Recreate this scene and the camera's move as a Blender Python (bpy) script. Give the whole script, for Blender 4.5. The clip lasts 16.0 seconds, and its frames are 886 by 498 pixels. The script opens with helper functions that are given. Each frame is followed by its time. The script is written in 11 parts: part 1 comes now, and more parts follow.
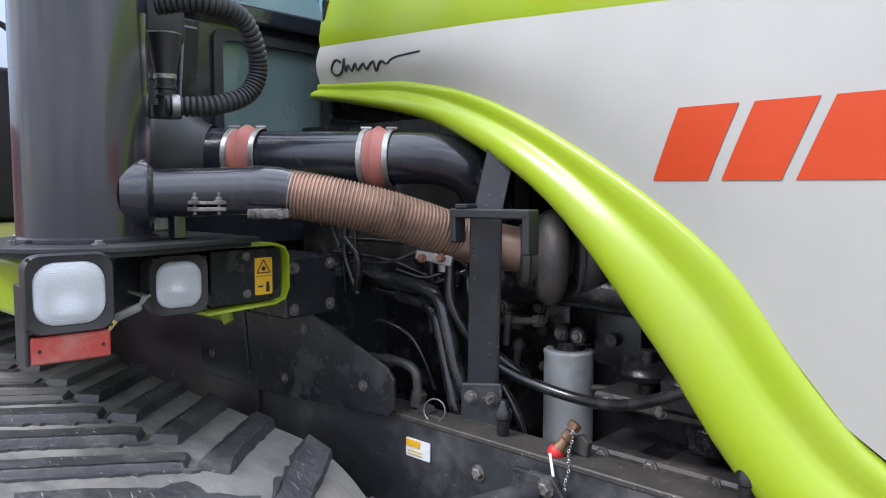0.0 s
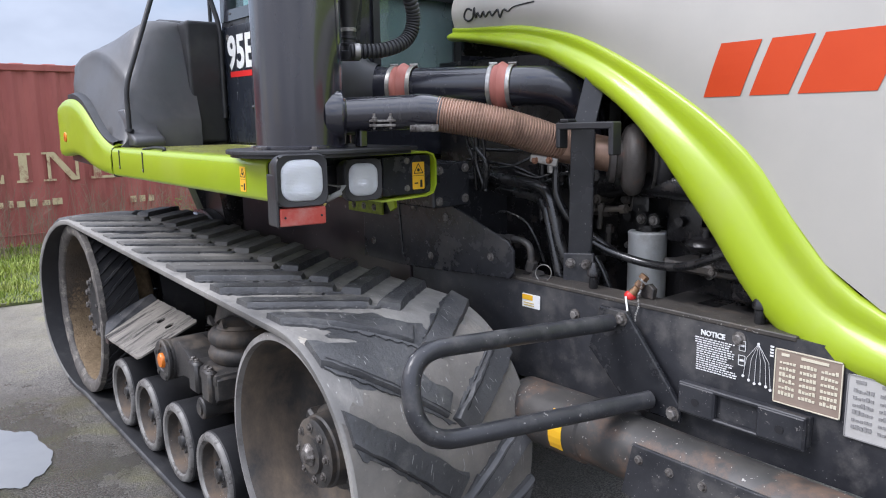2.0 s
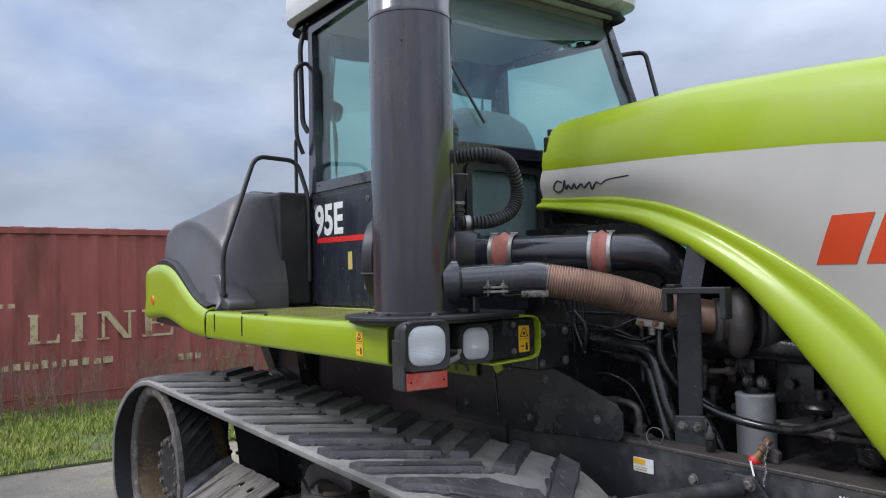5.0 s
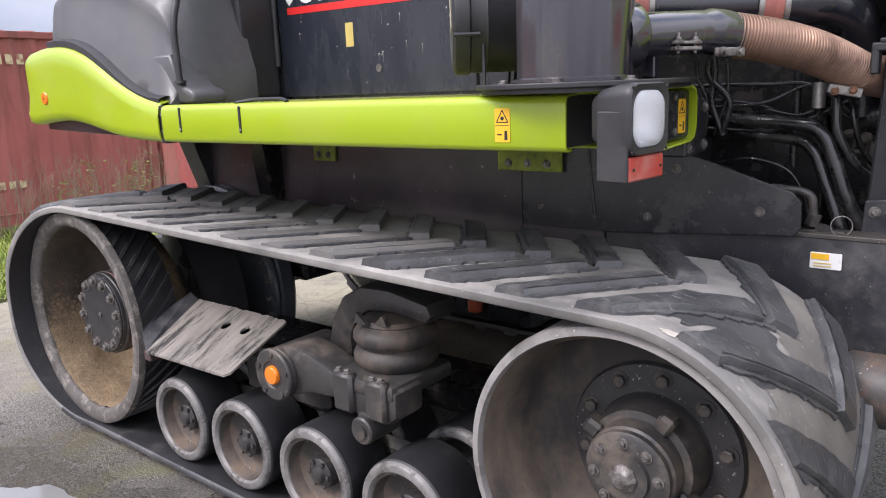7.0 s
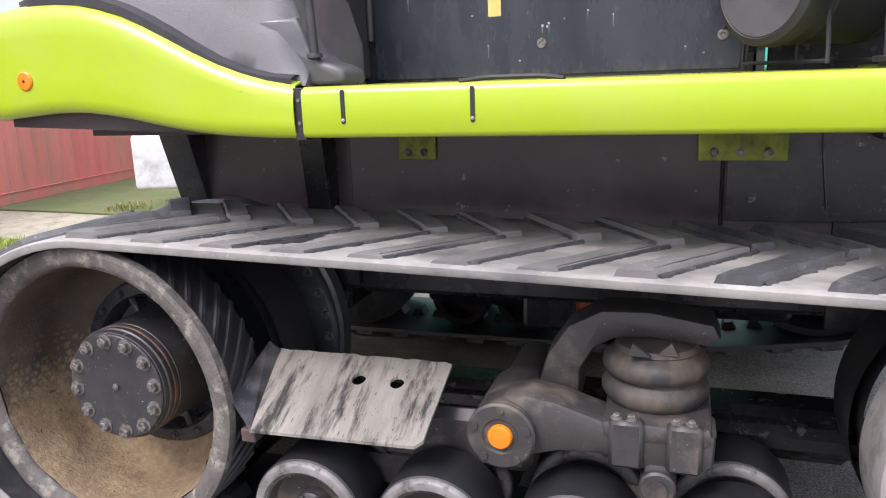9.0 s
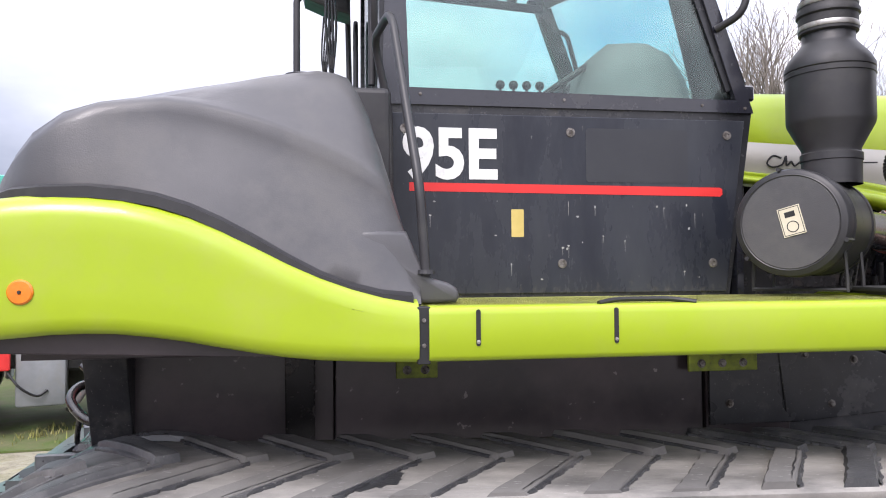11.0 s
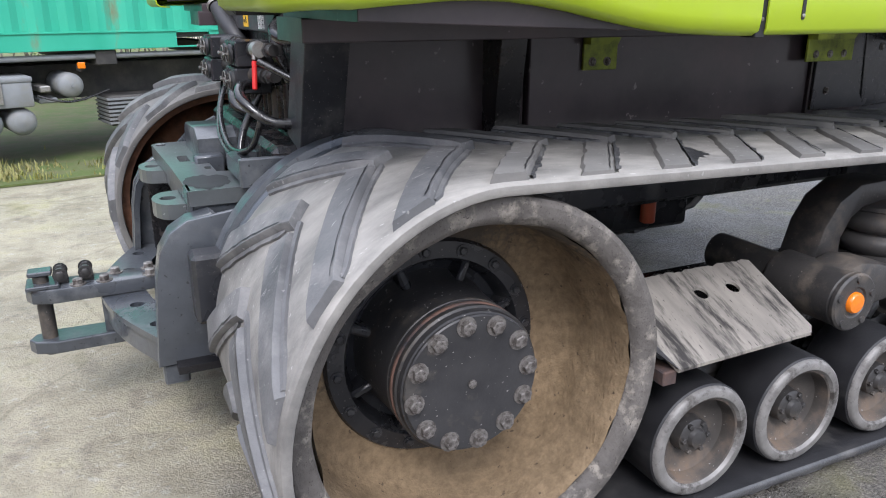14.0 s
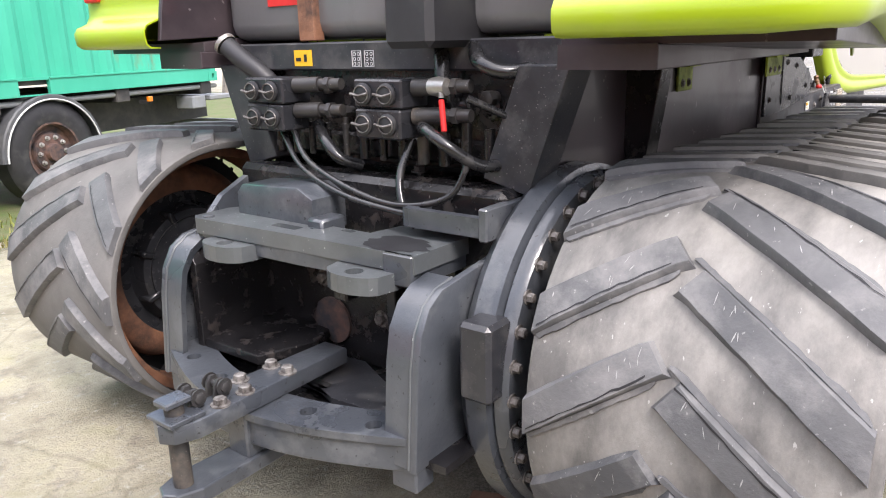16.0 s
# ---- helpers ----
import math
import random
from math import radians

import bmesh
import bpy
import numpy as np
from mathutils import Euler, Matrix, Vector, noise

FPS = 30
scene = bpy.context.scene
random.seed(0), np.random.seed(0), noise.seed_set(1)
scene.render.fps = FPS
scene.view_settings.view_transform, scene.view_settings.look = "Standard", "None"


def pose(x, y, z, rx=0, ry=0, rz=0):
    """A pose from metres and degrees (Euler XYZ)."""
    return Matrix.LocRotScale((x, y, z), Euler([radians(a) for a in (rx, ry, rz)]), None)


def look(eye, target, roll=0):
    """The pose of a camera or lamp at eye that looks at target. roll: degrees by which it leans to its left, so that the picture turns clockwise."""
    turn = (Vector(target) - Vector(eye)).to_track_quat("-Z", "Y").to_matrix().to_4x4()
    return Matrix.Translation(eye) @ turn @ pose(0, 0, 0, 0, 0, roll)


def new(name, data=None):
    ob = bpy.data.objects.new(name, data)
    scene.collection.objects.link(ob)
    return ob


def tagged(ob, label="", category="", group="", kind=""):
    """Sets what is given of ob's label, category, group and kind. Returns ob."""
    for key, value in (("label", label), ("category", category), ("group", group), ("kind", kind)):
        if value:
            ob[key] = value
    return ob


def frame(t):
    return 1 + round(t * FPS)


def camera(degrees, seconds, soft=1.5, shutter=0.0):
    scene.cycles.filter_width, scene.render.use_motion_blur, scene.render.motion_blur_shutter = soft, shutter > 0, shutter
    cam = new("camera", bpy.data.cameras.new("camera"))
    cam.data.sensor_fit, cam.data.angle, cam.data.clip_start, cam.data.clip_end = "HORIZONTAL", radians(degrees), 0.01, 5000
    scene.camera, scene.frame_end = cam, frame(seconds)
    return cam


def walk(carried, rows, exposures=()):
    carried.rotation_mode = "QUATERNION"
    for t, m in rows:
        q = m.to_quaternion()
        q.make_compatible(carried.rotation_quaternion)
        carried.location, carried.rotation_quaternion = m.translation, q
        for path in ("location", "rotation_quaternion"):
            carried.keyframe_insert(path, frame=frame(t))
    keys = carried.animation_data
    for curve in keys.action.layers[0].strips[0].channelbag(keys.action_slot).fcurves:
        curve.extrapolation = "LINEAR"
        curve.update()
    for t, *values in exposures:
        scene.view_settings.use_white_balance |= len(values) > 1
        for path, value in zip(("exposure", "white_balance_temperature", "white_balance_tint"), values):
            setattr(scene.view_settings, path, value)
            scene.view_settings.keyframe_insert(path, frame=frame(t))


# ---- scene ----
cam = camera(61.4, 16.0, 1.05)
PATH = [
    (0, (4.446, -0.574, 1.76), (3.093, 0.891, 1.596), 0.2),
    (0.5, (4.596, -0.681, 1.774), (3.149, 0.687, 1.588), -0.2),
    (1, (4.681, -0.91, 1.761), (3.184, 0.393, 1.516), -0.7),
    (1.5, (4.795, -1.032, 1.735), (3.269, 0.221, 1.417), -1.0),
    (2, (4.956, -1.09, 1.723), (3.413, 0.137, 1.381), -0.8),
    (2.5, (5.099, -1.158, 1.736), (3.534, 0.051, 1.441), -0.9),
    (3, (5.197, -1.322, 1.801), (3.605, -0.12, 1.663), -0.6),
    (3.2, (5.226, -1.398, 1.824), (3.628, -0.197, 1.762), -0.4),
    (5.3, (4.701, -1.392, 1.741), (3.103, -0.192, 1.81), -1.3),
    (5.5, (4.596, -1.39, 1.705), (3.006, -0.177, 1.657), -1.7),
    (6, (4.276, -1.462, 1.689), (2.761, -0.181, 1.432), -2.3),
    (6.5, (3.953, -1.538, 1.658), (2.564, -0.145, 1.298), -2.4),
    (7, (3.577, -1.645, 1.629), (2.346, -0.126, 1.206), -2.2),
    (7.5, (3.167, -1.824, 1.625), (2.087, -0.207, 1.159), -2.2),
    (8, (2.712, -1.871, 1.604), (1.781, -0.17, 1.112), -2.3),
    (8.2, (2.53, -1.892, 1.612), (1.66, -0.162, 1.115), -2.3),
    (10.3, (0.999, -1.947, 1.62), (0.976, 0.041, 1.406), -0.6),
    (10.5, (0.879, -1.927, 1.642), (0.957, 0.066, 1.494), -0.3),
    (11, (0.582, -1.901, 1.687), (0.886, 0.074, 1.751), -0.4),
    (11.5, (0.369, -1.93, 1.754), (0.84, -0.002, 2.001), -0.6),
    (12, (0.32, -1.917, 1.8), (0.851, -0.018, 2.132), -0.4),
    (12.5, (0.233, -1.857, 1.715), (0.759, 0.069, 1.827), 0.2),
    (13, (-0.025, -1.779, 1.588), (0.502, 0.132, 1.328), 0.5),
    (13.1, (-0.1, -1.751, 1.576), (0.442, 0.145, 1.246), 0.5),
    (13.5, (-0.386, -1.628, 1.544), (0.233, 0.203, 1.031), 0.3),
    (14, (-0.818, -1.493, 1.537), (-0.003, 0.224, 0.912), 0.1),
    (14.5, (-1.233, -1.244, 1.512), (-0.223, 0.346, 0.841), -0.7),
    (15, (-1.637, -0.985, 1.512), (-0.44, 0.472, 0.843), -1.4),
    (15.5, (-1.904, -0.662, 1.534), (-0.538, 0.655, 0.904), -1.7),
    (16, (-2.045, -0.263, 1.52), (-0.519, 0.913, 0.982), -1.5),
]
EXPOSURES = [(0, 0.83, 5950, 14), (0.5, 0.76, 5950, 14), (1.5, 0.76, 5950, 14), (3, 0.79, 6350, 19), (5.5, 0.15, 6000, 13), (6, 0.7, 6150, 14), (6.5, 0.9, 6250, 15), (7, 0.98, 6400, 20), (8, 1.24, 6450, 20), (10.3, 1.24, 6300, 19),
             (11, 0.98, 6450, 20), (11.5, 0.64, 6300, 18), (12, 0.24, 5720, 12), (12.5, -0.08, 5720, 10), (13, 0.2, 6000, 13), (13.5, 0.7, 6080, 14), (14, 0.96, 6150, 15), (14.5, 1.2, 6200, 16), (15, 1.28, 6250, 17), (16, 1.43, 6650, 18)]
walk(cam, [(t, look(eye, target, roll)) for t, eye, target, roll in PATH], EXPOSURES)

# ---- light ----
SUN_ELEV, SUN_AZ = 48.0, 205.0      # degrees; azimuth counted from +y towards +x


def sky_world():
    w = bpy.data.worlds.new("sky")
    scene.world = w
    w.use_nodes = True
    nt = w.node_tree
    nt.nodes.clear()
    N, L = nt.nodes.new, nt.links.new
    out, bg = N("ShaderNodeOutputWorld"), N("ShaderNodeBackground")
    sky = N("ShaderNodeTexSky")
    sky.sky_type, sky.sun_disc = "NISHITA", False
    sky.sun_elevation, sky.sun_rotation = radians(SUN_ELEV), radians(SUN_AZ)
    dim = N("ShaderNodeMix")
    dim.data_type, dim.blend_type = "RGBA", "MULTIPLY"
    dim.inputs["Factor"].default_value = 1.0
    dim.inputs["B"].default_value = (0.135, 0.135, 0.135, 1)
    L(sky.outputs["Color"], dim.inputs["A"])
    tc, mp = N("ShaderNodeTexCoord"), N("ShaderNodeMapping")
    mp.inputs["Scale"].default_value = (1.0, 1.0, 2.1)
    mp.inputs["Location"].default_value = (0.35, 0.1, 0.0)
    L(tc.outputs["Generated"], mp.inputs["Vector"])
    n1 = N("ShaderNodeTexNoise")
    n1.inputs["Scale"].default_value, n1.inputs["Detail"].default_value, n1.inputs["Roughness"].default_value = 1.9, 6, 0.46
    n1.inputs["Distortion"].default_value = 0.25
    L(mp.outputs["Vector"], n1.inputs["Vector"])
    cover = N("ShaderNodeValToRGB")
    cover.color_ramp.elements[0].position, cover.color_ramp.elements[1].position = 0.28, 0.47
    L(n1.outputs["Fac"], cover.inputs["Fac"])
    n2 = N("ShaderNodeTexNoise")
    n2.inputs["Scale"].default_value, n2.inputs["Detail"].default_value, n2.inputs["Roughness"].default_value = 2.6, 6, 0.50
    L(mp.outputs["Vector"], n2.inputs["Vector"])
    tone = N("ShaderNodeValToRGB")
    e = tone.color_ramp.elements
    e[0].position, e[0].color = 0.33, (0.41, 0.445, 0.505, 1)
    e[1].position, e[1].color = 0.68, (0.92, 0.94, 0.97, 1)
    L(n2.outputs["Fac"], tone.inputs["Fac"])
    mix = N("ShaderNodeMix")
    mix.data_type = "RGBA"
    L(cover.outputs["Color"], mix.inputs["Factor"])
    L(dim.outputs["Result"], mix.inputs["A"])
    L(tone.outputs["Color"], mix.inputs["B"])
    # an overcast dome is brighter overhead than near the horizon
    sep, rise = N("ShaderNodeSeparateXYZ"), N("ShaderNodeMapRange")
    L(tc.outputs["Generated"], sep.inputs["Vector"])
    L(sep.outputs["Z"], rise.inputs["Value"])
    rise.inputs["From Min"].default_value, rise.inputs["From Max"].default_value = 0.0, 0.9
    rise.inputs["To Min"].default_value, rise.inputs["To Max"].default_value = 0.58, 1.95
    dome = N("ShaderNodeMix")
    dome.data_type, dome.blend_type = "RGBA", "MULTIPLY"
    dome.inputs["Factor"].default_value = 1.0
    L(mix.outputs["Result"], dome.inputs["A"])
    L(rise.outputs["Result"], dome.inputs["B"])
    # a heavy blue-grey cloud bank stands over the red containers
    way, near, bank = N("ShaderNodeVectorMath"), N("ShaderNodeMapRange"), N("ShaderNodeMix")
    way.operation = "DOT_PRODUCT"
    way.inputs[1].default_value = (-0.86, 0.51, 0.0)
    L(tc.outputs["Generated"], way.inputs[0])
    near.interpolation_type = "SMOOTHSTEP"
    near.inputs["From Min"].default_value, near.inputs["From Max"].default_value = 0.35, 0.92
    L(way.outputs["Value"], near.inputs["Value"])
    bank.data_type, bank.blend_type = "RGBA", "MULTIPLY"
    L(near.outputs["Result"], bank.inputs["Factor"])
    L(dome.outputs["Result"], bank.inputs["A"])
    bank.inputs["B"].default_value = (0.60, 0.65, 0.72, 1)
    L(bank.outputs["Result"], bg.inputs["Color"])
    bg.inputs["Strength"].default_value = 1.14
    L(bg.outputs["Background"], out.inputs["Surface"])


sky_world()
sun = new("sun", bpy.data.lights.new("sun", "SUN"))
sun.data.energy, sun.data.angle, sun.data.color = 1.5, radians(20), (1.0, 0.965, 0.92)
_a, _e = radians(SUN_AZ), radians(SUN_ELEV)
sun.matrix_basis = look((math.sin(_a) * math.cos(_e) * 30, math.cos(_a) * math.cos(_e) * 30, math.sin(_e) * 30), (0, 0, 0))


# ---- materials ----
def surf(name, c1, c2=None, rough=0.5, metal=0.0, scale=14.0, bump=0.0, bscale=90.0, dirt=None, dirt_at=0.58, dirt_soft=0.12,
         dscale=4.0, coat=0.0, spec=0.5, rvar=0.12, island=False, stretch=(1, 1, 1), dirt_rough=0.85, scratch=None, settle=None, scratch_at=0.685):
    """A surface of two tones with grain, an uneven gloss, relief, and patches of dirt that have a shape of their own."""
    c2 = c2 or tuple(min(1, v * 1.18 + 0.004) for v in c1)
    m = bpy.data.materials.new(name)
    m.use_nodes = True
    nt = m.node_tree
    N, L = nt.nodes.new, nt.links.new
    b = nt.nodes["Principled BSDF"]
    tc, mp = N("ShaderNodeTexCoord"), N("ShaderNodeMapping")
    mp.inputs["Scale"].default_value = stretch
    L(tc.outputs["Object"], mp.inputs["Vector"])

    def noise_at(sc, det=6, ro=0.6):
        n = N("ShaderNodeTexNoise")
        n.inputs["Scale"].default_value, n.inputs["Detail"].default_value, n.inputs["Roughness"].default_value = sc, det, ro
        L(mp.outputs["Vector"], n.inputs["Vector"])
        return n

    def ramp(src, p0, p1):
        r = N("ShaderNodeMapRange")
        r.inputs["From Min"].default_value, r.inputs["From Max"].default_value = p0, p1
        L(src, r.inputs["Value"])
        return r.outputs["Result"]

    def blend(fac, a, bcol):
        x = N("ShaderNodeMix")
        x.data_type = "RGBA"
        L(fac, x.inputs["Factor"])
        for sock, v in (("A", a), ("B", bcol)):
            if isinstance(v, tuple):
                x.inputs[sock].default_value = (*v, 1)
            else:
                L(v, x.inputs[sock])
        return x.outputs["Result"]

    g, h = noise_at(scale), noise_at(scale * 0.21, 4)
    add = N("ShaderNodeMath")
    add.operation = "ADD"
    L(g.outputs["Fac"], add.inputs[0])
    L(h.outputs["Fac"], add.inputs[1])
    fac = ramp(add.outputs[0], 0.72, 1.28)
    if island:
        gi, ad = N("ShaderNodeObjectInfo"), N("ShaderNodeMath")
        ad.operation = "MULTIPLY_ADD"
        ad.inputs[1].default_value, ad.inputs[2].default_value = 0.5, -0.25
        L(gi.outputs["Random"], ad.inputs[0])
        a2 = N("ShaderNodeMath")
        a2.operation = "ADD"
        a2.use_clamp = True
        L(fac, a2.inputs[0])
        L(ad.outputs[0], a2.inputs[1])
        fac = a2.outputs[0]
    col = blend(fac, c1, c2)
    rr = N("ShaderNodeMath")
    rr.operation = "MULTIPLY_ADD"
    rr.inputs[1].default_value, rr.inputs[2].default_value = rvar, rough - rvar / 2
    L(h.outputs["Fac"], rr.inputs[0])
    rough_out = rr.outputs[0]
    if dirt:
        d = noise_at(dscale, 10, 0.68)
        df = ramp(d.outputs["Fac"], dirt_at - dirt_soft, dirt_at + dirt_soft)
        col = blend(df, col, dirt)
        rm = N("ShaderNodeMix")
        L(df, rm.inputs["Factor"])
        L(rough_out, rm.inputs["A"])
        rm.inputs["B"].default_value = dirt_rough
        rough_out = rm.outputs["Result"]
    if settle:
        # dried mud or dust on one side of a ragged edge; the barrel's split also follows shade
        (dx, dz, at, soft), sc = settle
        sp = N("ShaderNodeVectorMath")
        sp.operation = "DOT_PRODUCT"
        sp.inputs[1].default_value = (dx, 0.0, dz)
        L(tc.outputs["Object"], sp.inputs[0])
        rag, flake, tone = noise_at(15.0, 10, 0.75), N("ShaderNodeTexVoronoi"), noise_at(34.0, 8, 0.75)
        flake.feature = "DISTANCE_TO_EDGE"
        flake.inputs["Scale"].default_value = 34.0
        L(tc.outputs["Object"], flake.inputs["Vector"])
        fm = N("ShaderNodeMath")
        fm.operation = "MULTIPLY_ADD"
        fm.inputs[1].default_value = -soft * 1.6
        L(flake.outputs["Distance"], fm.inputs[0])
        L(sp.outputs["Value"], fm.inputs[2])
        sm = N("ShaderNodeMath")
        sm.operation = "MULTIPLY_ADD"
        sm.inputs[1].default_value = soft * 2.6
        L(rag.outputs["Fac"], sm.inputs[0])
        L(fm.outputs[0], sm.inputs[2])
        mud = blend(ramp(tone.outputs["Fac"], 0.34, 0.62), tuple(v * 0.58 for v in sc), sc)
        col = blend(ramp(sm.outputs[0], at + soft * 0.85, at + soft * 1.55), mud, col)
    if scratch:
        s = noise_at(scale * 9, 3, 0.5)
        sf = ramp(s.outputs["Fac"], scratch_at, scratch_at + 0.035)
        col = blend(sf, col, scratch)
    L(col, b.inputs["Base Color"])
    L(rough_out, b.inputs["Roughness"])
    b.inputs["Metallic"].default_value = metal
    b.inputs["Specular IOR Level"].default_value = spec
    b.inputs["Coat Weight"].default_value = coat
    b.inputs["Coat Roughness"].default_value = 0.08
    if bump:
        bn, bp = noise_at(bscale, 5, 0.6), N("ShaderNodeBump")
        bp.inputs["Strength"].default_value, bp.inputs["Distance"].default_value = bump, 0.01
        L(bn.outputs["Fac"], bp.inputs["Height"])
        L(bp.outputs["Normal"], b.inputs["Normal"])
    return m


def glass_mat(name, tint, rough=0.0, ior=1.45, alpha_mix=0.85):
    m = bpy.data.materials.new(name)
    m.use_nodes = True
    nt = m.node_tree
    nt.nodes.clear()
    N, L = nt.nodes.new, nt.links.new
    o, mx, tr, gl, lw, pw, fr = (N("ShaderNodeOutputMaterial"), N("ShaderNodeMixShader"), N("ShaderNodeBsdfTransparent"),
                                 N("ShaderNodeBsdfGlossy"), N("ShaderNodeLayerWeight"), N("ShaderNodeMath"), N("ShaderNodeMapRange"))
    lw.inputs["Blend"].default_value = 0.5
    pw.operation = "POWER"
    pw.inputs[1].default_value = 4.5
    L(lw.outputs["Facing"], pw.inputs[0])
    L(pw.outputs[0], fr.inputs["Value"])
    fr.inputs["To Min"].default_value, fr.inputs["To Max"].default_value = 0.072 * ior / 1.45, 0.65
    tr.inputs["Color"].default_value = (*tint, 1)
    gl.inputs["Roughness"].default_value = rough
    L(fr.outputs["Result"], mx.inputs["Fac"])
    L(tr.outputs["BSDF"], mx.inputs[1])
    L(gl.outputs["BSDF"], mx.inputs[2])
    L(mx.outputs["Shader"], o.inputs["Surface"])
    return m


def dust_sky_glass():
    """Tinted glass under a thin uneven dust film that also stands in for reflected sky."""
    m = glass_mat("dust_sky_cab_glass", (0.60, 0.80, 0.76), 0.0, 1.5)
    nt = m.node_tree
    N, L = nt.nodes.new, nt.links.new
    o = next(n for n in nt.nodes if n.bl_idname == "ShaderNodeOutputMaterial")
    src = o.inputs["Surface"].links[0].from_socket
    mx, df, nz, mr, tc = N("ShaderNodeMixShader"), N("ShaderNodeBsdfDiffuse"), N("ShaderNodeTexNoise"), N("ShaderNodeMapRange"), N("ShaderNodeTexCoord")
    df.inputs["Color"].default_value = (0.36, 0.44, 0.43, 1)
    nz.inputs["Scale"].default_value, nz.inputs["Detail"].default_value = 4.0, 8.0
    mr.inputs["From Min"].default_value, mr.inputs["From Max"].default_value = 0.3, 0.7
    mr.inputs["To Min"].default_value, mr.inputs["To Max"].default_value = 0.22, 0.42
    L(tc.outputs["Object"], nz.inputs["Vector"])
    L(nz.outputs["Fac"], mr.inputs["Value"])
    L(mr.outputs["Result"], mx.inputs["Fac"])
    L(src, mx.inputs[1])
    L(df.outputs["BSDF"], mx.inputs[2])
    L(mx.outputs["Shader"], o.inputs["Surface"])
    return m


LIME = surf("lime_paint", (0.300, 0.415, 0.008), (0.335, 0.450, 0.012), rough=0.32, scale=3, coat=0.22, dirt=(0.345, 0.420, 0.052), dirt_at=0.64, dirt_soft=0.16, dscale=3.2, dirt_rough=0.5)
LIME_DULL = surf("faded_lime_paint", (0.42, 0.45, 0.09), (0.52, 0.53, 0.16), rough=0.6, scale=20, dirt=(0.32, 0.31, 0.16), dirt_at=0.56, dscale=9)
OLIVE = surf("dirty_lime_bracket", (0.20, 0.26, 0.02), (0.27, 0.33, 0.03), rough=0.55, scale=16, dirt=(0.08, 0.09, 0.04), dirt_at=0.55, dscale=14)
SILVER = surf("pale_silver_paint", (0.385, 0.371, 0.336), (0.430, 0.415, 0.379), rough=0.38, scale=2.5, coat=0.22, dirt=(0.46, 0.44, 0.395), dirt_at=0.64, dirt_soft=0.2, dscale=2.2, dirt_rough=0.5)
RED_VINYL = surf("red_vinyl", (0.50, 0.050, 0.010), (0.55, 0.062, 0.014), rough=0.46, scale=5, spec=0.25)
STRIPE_RED = surf("red_stripe_vinyl", (0.62, 0.02, 0.02), (0.68, 0.03, 0.025), rough=0.4, scale=9)
BLACK = surf("black_paint", (0.014, 0.015, 0.018), (0.032, 0.033, 0.037), rough=0.27, scale=12, dirt=(0.085, 0.081, 0.076), dirt_at=0.65, dirt_soft=0.09, dscale=7, bump=0.04, scratch=(0.15, 0.145, 0.14), scratch_at=0.69)
BLACK_GLOSS = surf("black_gloss_paint", (0.016, 0.017, 0.024), (0.027, 0.028, 0.037), rough=0.20, scale=6, coat=0.6, dirt=(0.05, 0.05, 0.052), dirt_at=0.70, dirt_soft=0.12, dscale=5, dirt_rough=0.6)
STACK = surf("stack_black_enamel", (0.013, 0.013, 0.019), (0.031, 0.030, 0.039), rough=0.22, scale=5, coat=0.8, dirt=(0.062, 0.053, 0.051), dirt_at=0.60, dirt_soft=0.13, dscale=3.5, stretch=(1, 1, 0.3), dirt_rough=0.5)
# the reddish tint puts a reflected sheen into the black paint's colour
HULL = surf("black_panel_sheen_tint", (0.017, 0.014, 0.017), (0.041, 0.032, 0.036), rough=0.30, scale=3, coat=0.15, spec=0.45, dirt=(0.076, 0.057, 0.061), dirt_at=0.61, dirt_soft=0.18, dscale=2.2, dirt_rough=0.6, scratch=(0.16, 0.14, 0.14), scratch_at=0.71)
FRAME = surf("frame_grey_black", (0.017, 0.018, 0.022), (0.040, 0.041, 0.046), rough=0.40, scale=15, dirt=(0.11, 0.105, 0.10), dirt_at=0.61, dscale=6, bump=0.06, scratch=(0.20, 0.19, 0.18), scratch_at=0.68)
HITCH = surf("painted_cast_grey", (0.034, 0.039, 0.047), (0.070, 0.077, 0.087), rough=0.28, scale=7, coat=0.4, dirt=(0.125, 0.132, 0.137), dirt_at=0.63, dirt_soft=0.10, dscale=5.5, bump=0.12, bscale=46, scratch=(0.022, 0.023, 0.026), scratch_at=0.67)
HITCH_RUST = surf("rusty_plate", (0.10, 0.055, 0.04), (0.18, 0.10, 0.075), rough=0.8, scale=14, dirt=(0.03, 0.03, 0.035), dirt_at=0.5, dscale=8, bump=0.15)
RUBBER = surf("track_rubber", (0.105, 0.102, 0.097), (0.185, 0.179, 0.169), rough=0.58, scale=6, dirt=(0.37, 0.352, 0.322), dirt_at=0.555, stretch=(0.8, 1.5, 0.8), dirt_soft=0.15, dscale=2.6, bump=0.2, bscale=75, spec=0.45, scratch=(0.40, 0.39, 0.37), scratch_at=0.695)
SCUFF = surf("pale_rubbed_marks", (0.26, 0.26, 0.255), (0.40, 0.395, 0.385), rough=0.8, scale=30)
RUBBER_FAR = surf("dull_track_rubber", (0.092, 0.090, 0.087), (0.155, 0.150, 0.143), rough=0.74, scale=5, dirt=(0.21, 0.203, 0.19), dirt_at=0.58, dirt_soft=0.18, dscale=1.9, bump=0.16, bscale=75, spec=0.3, scratch=(0.26, 0.25, 0.24), scratch_at=0.71)
